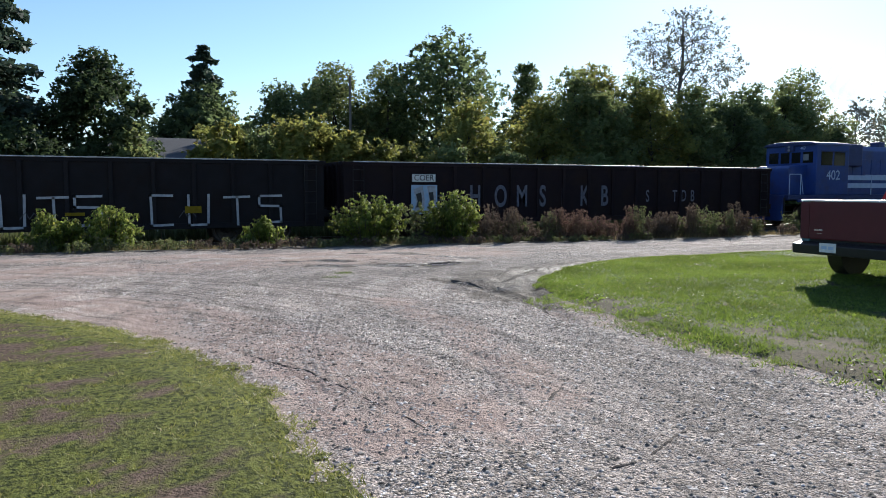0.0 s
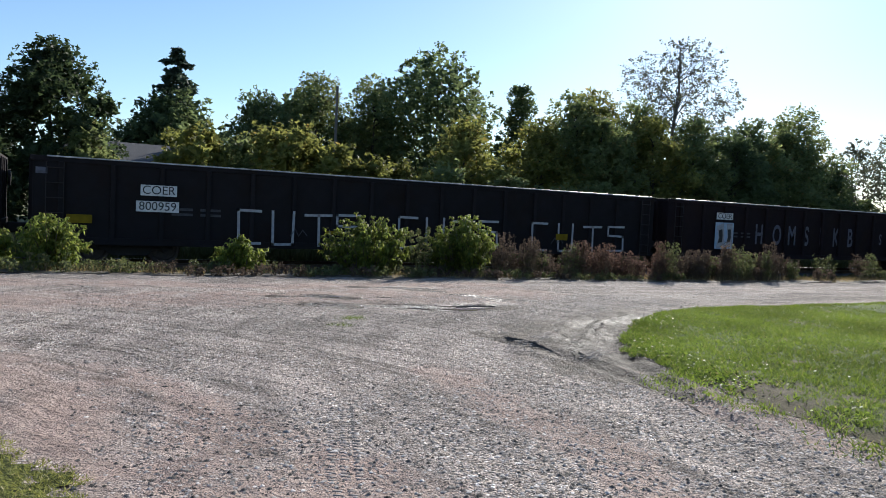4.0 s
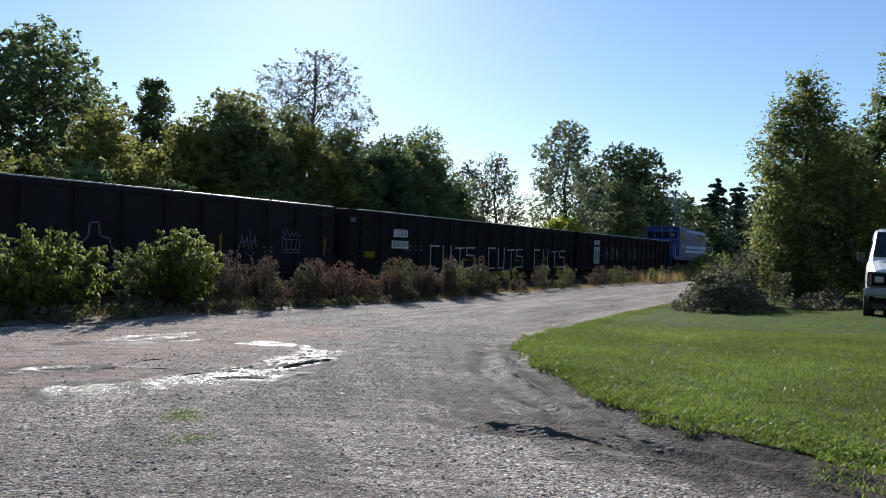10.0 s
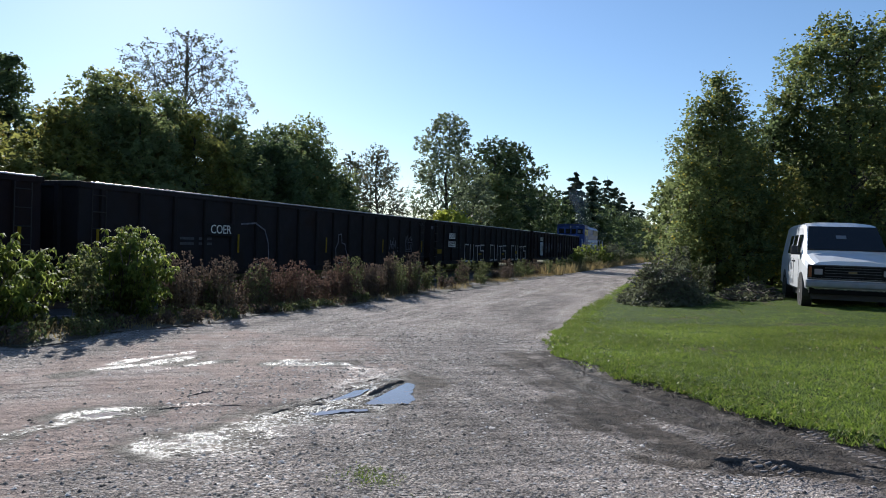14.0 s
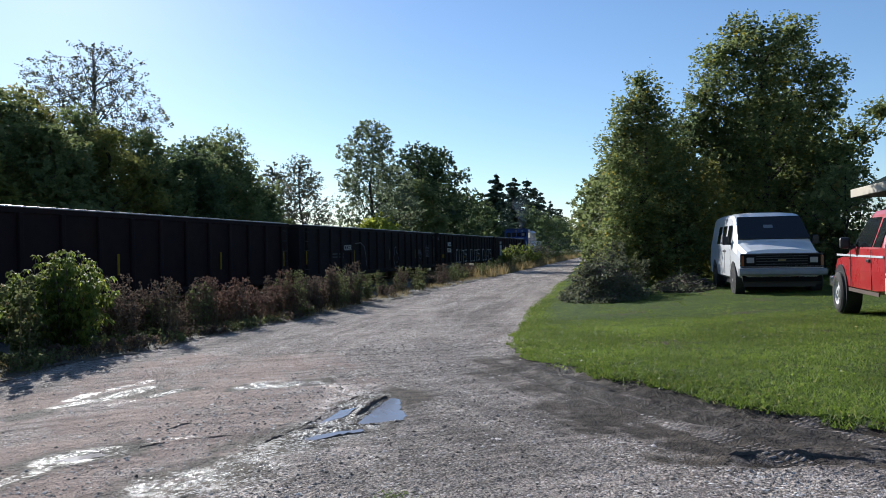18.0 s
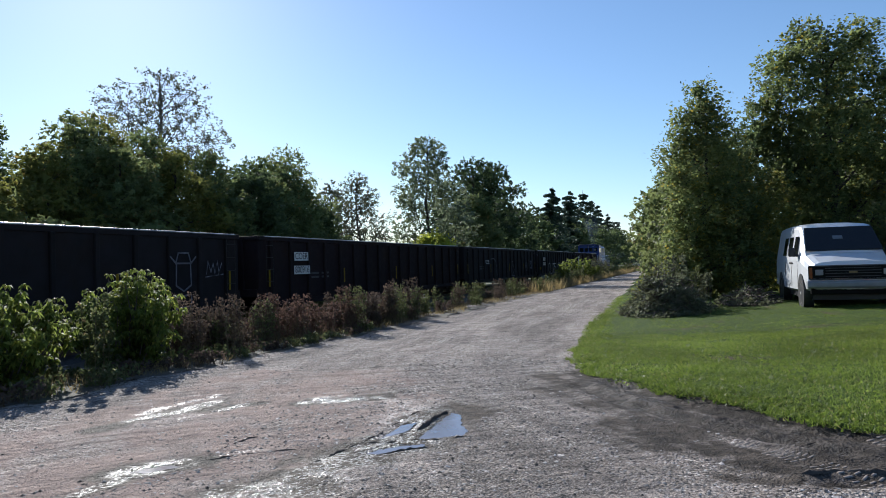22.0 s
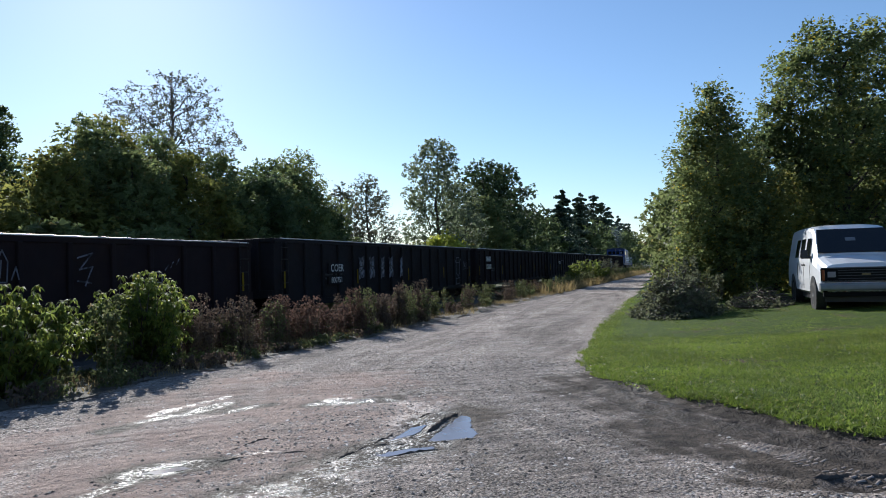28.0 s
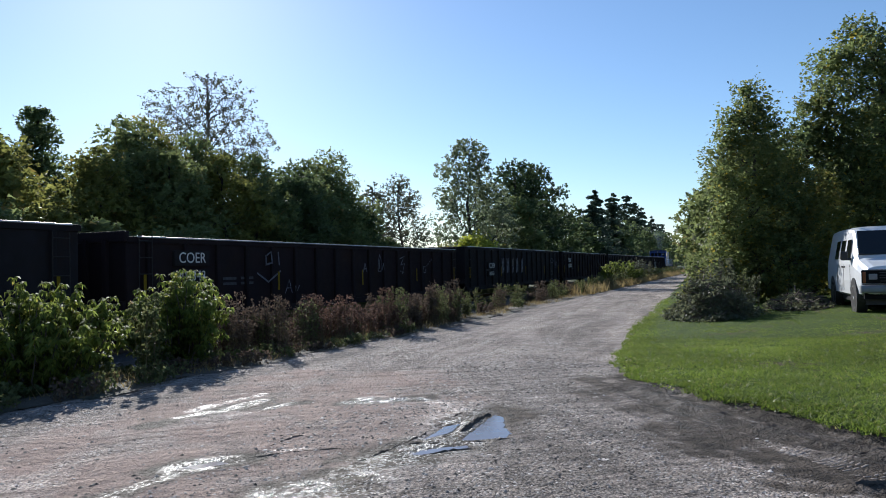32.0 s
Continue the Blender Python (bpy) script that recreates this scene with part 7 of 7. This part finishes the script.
def house_far(x, y, w, d, eave, ridge, turn, label):
    z = float(ground_z(x, y)) - 0.1
    h = thing("house", pose(x, y, z, 0, 0, turn), label, "house")
    part("wall", boxes((-w / 2, -d / 2, 0, w / 2, d / 2, eave)), SIDING, h)
    part("roof", prism([(-d / 2 - 0.5, eave), (d / 2 + 0.5, eave), (d / 2 + 0.5, eave + 0.12), (0, ridge), (-d / 2 - 0.5, eave + 0.12)], "x", -w / 2 - 0.5, w / 2 + 0.5), SHINGLEGREY, h)
    part("fascia", boxes((-w / 2 - 0.52, -d / 2 - 0.56, eave - 0.12, w / 2 + 0.52, -d / 2 - 0.5, eave + 0.1)), TRIMWHITE, h)
    for k in (-1, 1):
        wi = part("window", boxes((k * w * 0.22 - 0.5, -d / 2 - 0.04, 1.0, k * w * 0.22 + 0.5, -d / 2, 2.1)), TRIMWHITE, h)
        part("pane", boxes((k * w * 0.22 - 0.43, -d / 2 - 0.05, 1.07, k * w * 0.22 + 0.43, -d / 2 - 0.04, 2.03)), DARKGLASS, wi)


house_far(3.0, 47, 4.6, 7, 3.0, 4.7, 3, "low house with a grey shingle roof beyond the track")
house_far(120, 52, 12, 8, 3.5, 6.0, 0, "pale house among the far trees")
house_far(118, 9.5, 9, 7, 3.2, 5.4, 10, "pale house at the far end of the lane")


def utility_pole(x, y, h, label):
    t = thing("utility_pole", pose(x, y, float(ground_z(x, y)) - 0.2), label, "utility pole")
    part("post", tubes(((0, 0, 0), (0, 0, h), 0.10, 0.07), n=12), POLEWOOD, t)
    part("pole_cap", tubes(((0, 0, h), (0, 0, h + 0.03), 0.078, 0.06), n=12), POLEWOOD, t)


utility_pole(13.4, 42, 8.5, "weathered wooden utility pole among the trees")


# ---- water and mud in the yard ----
def level_z(x, y):
    """The ground's height as it would be without the hollows."""
    return ground_z(x, y) - pool_depth(np.asarray(x, float), np.asarray(y, float))


def puddle(points, label, seed):
    """Still water with a wavering outline, level with the lowest of its rim."""
    rng = np.random.default_rng(seed)
    c = np.mean(points, 0)
    out = []
    for (ax, ay), (bx, by) in zip(points, points[1:] + points[:1]):
        for k in range(8):
            t = k / 8
            q = np.array([ax + (bx - ax) * t, ay + (by - ay) * t])
            out.append(q + (q - c) * rng.normal() * 0.022 + rng.normal(size=2) * 0.008)
    out = np.array(out)
    z = float(np.mean(level_z(out[:, 0], out[:, 1]))) - 0.009
    out = c + (out - c) * 1.12
    me = bpy.data.meshes.new("puddle")
    n = len(out)
    me.from_pydata([(float(a), float(b), z) for a, b in out], [], [tuple(range(n))])
    me.materials.append(WATER)
    tagged(new("puddle", me), label, "puddle", kind="structure")


for i, (outline, words) in enumerate(zip(POOLS, ("small still puddle reflecting the sky", "shallow puddle in a rut", "narrow still puddle between two mud ridges", "small still puddle in the dirt"))):
    puddle(outline, words, i + 1)


def mud_ridge(line, width, height, seed, label):
    """Mud squeezed up by a tyre: a crumbled, uneven little bank."""
    rng = np.random.default_rng(seed)
    pts = []
    for (ax, ay), (bx, by) in zip(line, line[1:]):
        k = max(2, int(math.hypot(bx - ax, by - ay) / 0.03))
        pts += [(ax + (bx - ax) * t / k, ay + (by - ay) * t / k) for t in range(k)]
    pts = np.array(pts + [line[-1]])
    pts += np.stack([np.convolve(rng.normal(size=len(pts) + 6), np.ones(7) / 7, "valid") for _ in (0, 1)], 1) * 0.02
    way = np.gradient(pts, axis=0)
    way /= np.linalg.norm(way, axis=1)[:, None] + 1e-9
    side = np.stack([-way[:, 1], way[:, 0]], 1)
    n = len(pts)
    taper = np.minimum(1, np.minimum(np.arange(n), np.arange(n)[::-1]) / 6.0)
    rough = np.clip(np.convolve(rng.normal(size=n + 4), np.ones(5) / 2.2, "valid") * 0.5 + 0.75, 0.08, 1.7)
    rows = []
    for off, up in ((-1, -0.25), (-0.55, 0.5), (-0.1, 1.0), (0.35, 0.75), (1, -0.25)):
        w = off * width * 0.36 * (0.5 + 0.5 * rough) * (0.35 + 0.65 * taper) + rng.normal(size=n) * 0.003
        p = pts + side * w[:, None]
        z = level_z(p[:, 0], p[:, 1]) + (up * height * 0.42 * rough + (rng.normal(size=n) * 0.004 if up > 0 else 0)) * taper - 0.006
        rows.append(np.stack([p[:, 0], p[:, 1], z], 1))
    V = np.stack(rows, 1).reshape(-1, 3)
    i = np.arange(n - 1)[:, None] * 5 + np.arange(4)[None, :]
    F = np.stack([i, i + 1, i + 6, i + 5], -1).reshape(-1, 4)
    tagged(new("mud_ridge", quick_mesh("mud_ridge", V, F, MUD)), label, "mud", kind="structure")


for i, (line, w, h) in enumerate((([(4.98, 14.67), (5.28, 14.64), (5.69, 14.6), (6.24, 14.59)], 0.06, 0.045), ([(6.24, 14.59), (7.02, 14.6), (7.3, 14.44)], 0.05, 0.03), ([(5.70, 14.42), (6.2, 14.31), (6.96, 14.31), (7.17, 14.26)], 0.08, 0.065), ([(5.71, 14.41), (5.89, 14.18), (5.96, 13.96), (6.15, 13.77)], 0.075, 0.055), ([(5.40, 14.30), (5.62, 14.1), (5.85, 13.82)], 0.05, 0.035), ([(5.02, 14.44), (5.22, 14.37)], 0.05, 0.02), ([(5.60, 14.60), (5.79, 14.39)], 0.06, 0.035))):
    mud_ridge(line, w, h, 20 + i, "dark crumbled mud ridge beside a puddle")
for i, (line, w, h) in enumerate((([(5.28, 11.5), (5.5, 11.0), (5.52, 10.6), (5.42, 10.1), (5.44, 9.7)], 0.10, 0.042), ([(5.44, 9.5), (5.36, 9.1), (5.29, 8.8), (5.22, 8.4), (5.1, 7.7)], 0.09, 0.036), ([(5.62, 10.9), (5.66, 10.3), (5.62, 9.7)], 0.06, 0.03), ([(6.29, 11.39), (6.37, 11.14), (6.49, 10.86)], 0.08, 0.035), ([(7.33, 11.88), (6.92, 11.38), (6.69, 11.02)], 0.10, 0.04), ([(7.88, 12.37), (7.45, 11.9), (7.1, 11.6)], 0.09, 0.035), ([(8.3, 12.65), (8.96, 12.75), (9.5, 12.85)], 0.09, 0.04), ([(6.36, 11.68), (6.43, 11.45), (6.52, 11.17)], 0.06, 0.03), ([(6.9, 10.7), (6.4, 10.3), (5.95, 10.05)], 0.06, 0.025), ([(3.97, 3.85), (3.41, 3.54), (2.81, 3.23), (2.51, 3.15), (2.15, 3.01)], 0.05, 0.026), ([(1.17, 6.81), (1.37, 6.31), (1.49, 5.97), (1.69, 5.05), (1.79, 4.43), (1.84, 3.96)], 0.045, 0.022), ([(5.1, 7.31), (4.5, 6.09), (3.98, 5.34)], 0.04, 0.012), ([(3.53, 5.01), (2.8, 4.35), (2.27, 3.99)], 0.05, 0.022), ([(5.14, 15.69), (5.62, 15.66), (5.84, 15.59)], 0.045, 0.022), ([(4.64, 15.83), (4.91, 15.56), (5.2, 15.28), (5.42, 14.92)], 0.045, 0.02))):
    mud_ridge(line, w, h, 40 + i, "dark rough mud ridge pushed up by tyres")


def tyre_track(line, width, seed, label):
    """Tread prints: short pressed bars, broken here and there."""
    rng = np.random.default_rng(seed)
    bars, V, F = [], [], []
    for (ax, ay), (bx, by) in zip(line, line[1:]):
        k = max(2, int(math.hypot(bx - ax, by - ay) / 0.055))
        bars += [(ax + (bx - ax) * t / k, ay + (by - ay) * t / k, math.atan2(by - ay, bx - ax)) for t in range(k)]
    for x, y, a in bars:
        if rng.random() < 0.2:
            continue
        for off in (-0.5, 0.0, 0.5):
            cx, cy = x - math.sin(a) * off * width, y + math.cos(a) * off * width
            w, l = width * rng.uniform(0.13, 0.2), rng.uniform(0.008, 0.014)
            q = a + rng.normal() * 0.12 + off * 0.5
            i = len(V)
            for u, v, up in ((-l, -w, 0), (l, -w, 0), (l, w, 0), (-l, w, 0), (-l * 0.5, -w * 0.9, 1), (l * 0.5, -w * 0.9, 1), (l * 0.5, w * 0.9, 1), (-l * 0.5, w * 0.9, 1)):
                px_, py_ = cx + u * math.cos(q) - v * math.sin(q), cy + u * math.sin(q) + v * math.cos(q)
                V.append((px_, py_, float(ground_z(px_, py_)) + (0.0035 if up else -0.004)))
            F += [(i + 4, i + 5, i + 6, i + 7)] + [(i + j, i + (j + 1) % 4, i + 4 + (j + 1) % 4, i + 4 + j) for j in range(4)]
    tagged(new("tyre_track", quick_mesh("tyre_track", V, F, PRESSED)), label, "tyre track", kind="stuff")


for i, line in enumerate(([(6.28, 11.58), (5.25, 10.74), (4.78, 10.3)], [(6.67, 10.53), (5.88, 10.12), (5.56, 9.86)], [(2.31, 8.66), (1.86, 7.33), (1.62, 6.09), (1.46, 5.19)], [(3.3, 6.1), (3.12, 5.7), (2.8, 4.79), (2.59, 4.39)])):
    tyre_track(line, 0.16, 60 + i, "tread print of a tyre in the dirt")


# ---- loose stones and grass ----
def stones():
    rng = np.random.default_rng(3)
    xs, ys = [], []
    for n, x0, x1, y0, y1 in ((10000, -8, 2, 8.0, 20.0), (36000, 0.8, 5.6, 2.0, 9.0), (66000, 0.5, 11.5, 6.0, 16.0), (16000, 0, 16, 14, 20.2), (14000, 10, 40, 14, 20.2)):
        x, y = scatter(rng, n, x0, x1, y0, y1, lambda a, b: (edge_distance(LAWN_EDGE, a, b) < 0.15 + 2.1 * rng.random(a.shape) ** 1.6 * (b < 8.6)) & (edge_distance(LEFT_EDGE, a, b) < 0.1) & (near_lines(DAMP, a, b) < 0.25 + 0.75 * rng.random(a.shape) ** 1.5))
        xs.append(x)
        ys.append(y)
    x, y = np.concatenate(xs), np.concatenate(ys)
    n = len(x)
    dist = np.hypot(x, y - 11)
    s = (0.0042 + 0.014 * rng.random(n) ** 6) * (1 + dist * 0.03)
    z = ground_z(x, y)
    dirs = np.array([(1, 0, 0), (0, 1, 0), (-1, 0, 0), (0, -1, 0), (0, 0, 1), (0, 0, -1)], float)
    a = rng.random(n) * 6.283
    c, si = np.cos(a), np.sin(a)
    V = np.empty((n, 6, 3))
    for k, d in enumerate(dirs):
        r = s * rng.uniform(0.55, 1.35, n) * (0.55 if k > 3 else 1)
        V[:, k, 0] = x + (d[0] * c - d[1] * si) * r
        V[:, k, 1] = y + (d[0] * si + d[1] * c) * r
        V[:, k, 2] = z + d[2] * r + s * 0.1
    V = V[:, :5]
    T = np.array([(0, 1, 4), (1, 2, 4), (2, 3, 4), (3, 0, 4)])
    F = (np.arange(n)[:, None, None] * 5 + T[None]).reshape(-1, 3)
    tagged(new("loose_stones", quick_mesh("loose_stones", V.reshape(-1, 3), F, STONE)), "loose grey and white gravel stones on the yard", "gravel", kind="stuff")


def grass():
    rng = np.random.default_rng(8)
    x1, y1 = scatter(rng, 340000, 5, 15, 2.5, 14.2, lambda a, b: (edge_distance(LAWN_EDGE, a, b) > 0.12 * wobble(a * 2.1, b * 2.1) - 0.7 * rng.random(a.shape) ** 2.2 * (b < 9)) & (lawn_bare(a, b) < 0.15 + 0.85 * rng.random(a.shape)))
    x2, y2 = scatter(rng, 120000, 15, 34, 4, 15, lambda a, b: edge_distance(LAWN_EDGE, a, b) > 0.1 * wobble(a * 2.1, b * 2.1))
    x, y = np.concatenate([x1, x2]), np.concatenate([y1, y2])
    tuft = 0.6 + 0.5 * soft_noise(x * 2.3, y * 2.3) + 0.45 * soft_noise(x * 7.7, y * 7.7)
    v, f = blades(rng, np.stack([x, y, ground_z(x, y) + 0.016], 1), 0.040 * tuft, 0.0125, 0.75)
    tagged(new("grass", quick_mesh("grass", v, f, BLADE)), "short green lawn grass with dry blades", "grass", kind="stuff")
    x, y = scatter(rng, 260000, -6, 1.4, 1.6, 12.0, lambda a, b: (edge_distance(LEFT_EDGE, a, b) > 0.16 * wobble(a * 2.1, b * 2.1) + 0.03) & (bare_soil(a, b) < 1.2 * rng.random(a.shape) ** 1.5 - 0.05))
    v, f = blades(rng, np.stack([x, y, ground_z(x, y) + 0.008], 1), 0.023, 0.009, 0.9)
    tagged(new("grass_left", quick_mesh("grass_left", v, f, BLADE_LEFT)), "thin yellowish-green grass on bare soil", "grass", kind="stuff")
    # broad-leaved clover along the lawn's edge
    x, y = scatter(rng, 60000, 5, 22, 6, 15, lambda a, b: (np.abs(edge_distance(LAWN_EDGE, a, b) - 0.35) < 0.3 + 0.12 * wobble(a * 2.1, b * 2.1)) & (b > 8.2))
    cen = np.stack([x, y, ground_z(x, y) + 0.035], 1)
    v, f = leaf_cloud(rng, cen, np.full(len(cen), 0.02), min(len(cen) * 2, 20000), 0.035, flat=0.3)
    tagged(new("clover", quick_mesh("clover", v, f, BLADE)), "broad clover leaves along the lawn's edge", "clover", kind="stuff")
    x, y = scatter(rng, 46000, 5.4, 24, 3, 15, lambda a, b: (edge_distance(LAWN_EDGE, a, b) > 0.1) & (soft_noise(a * 1.3, b * 1.3) + 0.4 * soft_noise(a * 5.1, b * 5.1) > 0.55 + 0.3 * rng.random(a.shape)))
    cen = np.stack([x, y, ground_z(x, y) + 0.04], 1)
    v, f = leaf_shapes(rng, cen, 0.034, 0.25, False)
    tagged(new("lawn_weeds", quick_mesh("lawn_weeds", v, f, BLADE)), "small broad weed leaves among the lawn grass", "weeds", kind="stuff")
    # dry and green tufts along the verge
    x, y = scatter(rng, 24000, -8, 45, 19.2, 22.5, lambda a, b: (b > 19.5 + 0.25 * wobble(a * 1.3, 0 * b)) & (wobble(a * 0.5, b) > -0.1))
    v, f = blades(rng, np.stack([x, y, ground_z(x, y)], 1), 0.16, 0.012, 0.5)
    tagged(new("verge_grass", quick_mesh("verge_grass", v, f, DRYGRASS)), "dry yellow grass along the track", "grass", kind="stuff")
    x, y = scatter(rng, 20000, 40, 160, 19.4, 23.5, lambda a, b: b > 0)
    v, f = blades(rng, np.stack([x, y, ground_z(x, y)], 1), 0.55, 0.05, 0.4)
    tagged(new("far_verge_grass", quick_mesh("far_verge_grass", v, f, DRYGRASS)), "tall dry grass along the far track", "grass", kind="stuff")
    x, y = scatter(rng, 26000, -14, 60, 28.3, 29.6, lambda a, b: b > 28.5 + 0.2 * wobble(a * 1.3, 0 * b))
    v, f = blades(rng, np.stack([x, y, ground_z(x, y)], 1), 0.62, 0.05, 0.3)
    tagged(new("grass_beyond_track", quick_mesh("grass_beyond_track", v, f, WEED_GREEN)), "tall rank grass along the track's far side", "grass", kind="stuff")
    # two green tufts growing in the gravel
    c = np.array([(4.09, 13.26), (3.67, 12.64), (4.0, 13.1)])
    k = rng.integers(0, 3, 420)
    x, y = c[k, 0] + rng.normal(size=420) * 0.085, c[k, 1] + rng.normal(size=420) * 0.07
    v, f = blades(rng, np.stack([x, y, ground_z(x, y)], 1), 0.022, 0.007, 0.9)
    tagged(new("grass_tuft", quick_mesh("grass_tuft", v, f, BLADE)), "small green tufts growing in the gravel", "grass", kind="stuff")


stones()
grass()


# ---- what moves ----
def smoke():
    """Thin exhaust haze over the locomotive, in soft-edged puffs that ride along with it."""
    m = bpy.data.materials.new("thin exhaust haze")
    m.use_nodes = True
    nt = m.node_tree
    nt.nodes.clear()
    tr, df, mx, o = (nt.nodes.new(k) for k in ("ShaderNodeBsdfTransparent", "ShaderNodeBsdfDiffuse", "ShaderNodeMixShader", "ShaderNodeOutputMaterial"))
    df.inputs[0].default_value = (0.75, 0.77, 0.80, 1)
    n = nt.nodes.new("ShaderNodeTexNoise")
    n.inputs["Scale"].default_value = 1.1
    r = nt.nodes.new("ShaderNodeMapRange")
    r.inputs[1].default_value, r.inputs[2].default_value, r.inputs[3].default_value, r.inputs[4].default_value = 0.42, 0.75, 0.0, 0.09
    nt.links.new(n.outputs[0], r.inputs[0])
    nt.links.new(r.outputs[0], mx.inputs[0])
    nt.links.new(tr.outputs[0], mx.inputs[1])
    nt.links.new(df.outputs[0], mx.inputs[2])
    nt.links.new(mx.outputs[0], o.inputs[0])
    t = thing("exhaust_smoke", pose(GAPS[0] + 9.2, TRACK_Y, RAIL_Z), "thin pale exhaust haze above the locomotive", "smoke")
    rnd = random.Random(2)
    for i in range(9):
        bm = bmesh.new()
        bmesh.ops.create_icosphere(bm, subdivisions=3, radius=0.3 + i * 0.09)
        for v in bm.verts:
            v.co += v.co.normalized() * 0.3 * noise.noise(v.co * 1.3 + Vector((i * 7, 0, 0)))
        part("puff", bm, m, t, at=pose(-i * 0.32 + rnd.uniform(-0.2, 0.2), rnd.uniform(-0.2, 0.2), 4.6 + i * 0.38))
    return t


SMOKE = smoke()


def motions():
    for ob, x in list(zip(CARS, MID)) + [(LOCO, GAPS[0] + 0.55), (SMOKE, GAPS[0] + 9.2)]:
        walk(ob, [(t, pose(x + travel(t), TRACK_Y, RAIL_Z)) for t in range(33)])
    times = np.arange(0, 32.001, 0.16)
    for ws, (x, y, z), r in WHEELSETS:
        walk(ws, [(float(t), pose(x, y, z, 0, math.degrees(travel(float(t)) / r), 0)) for t in times])


motions()
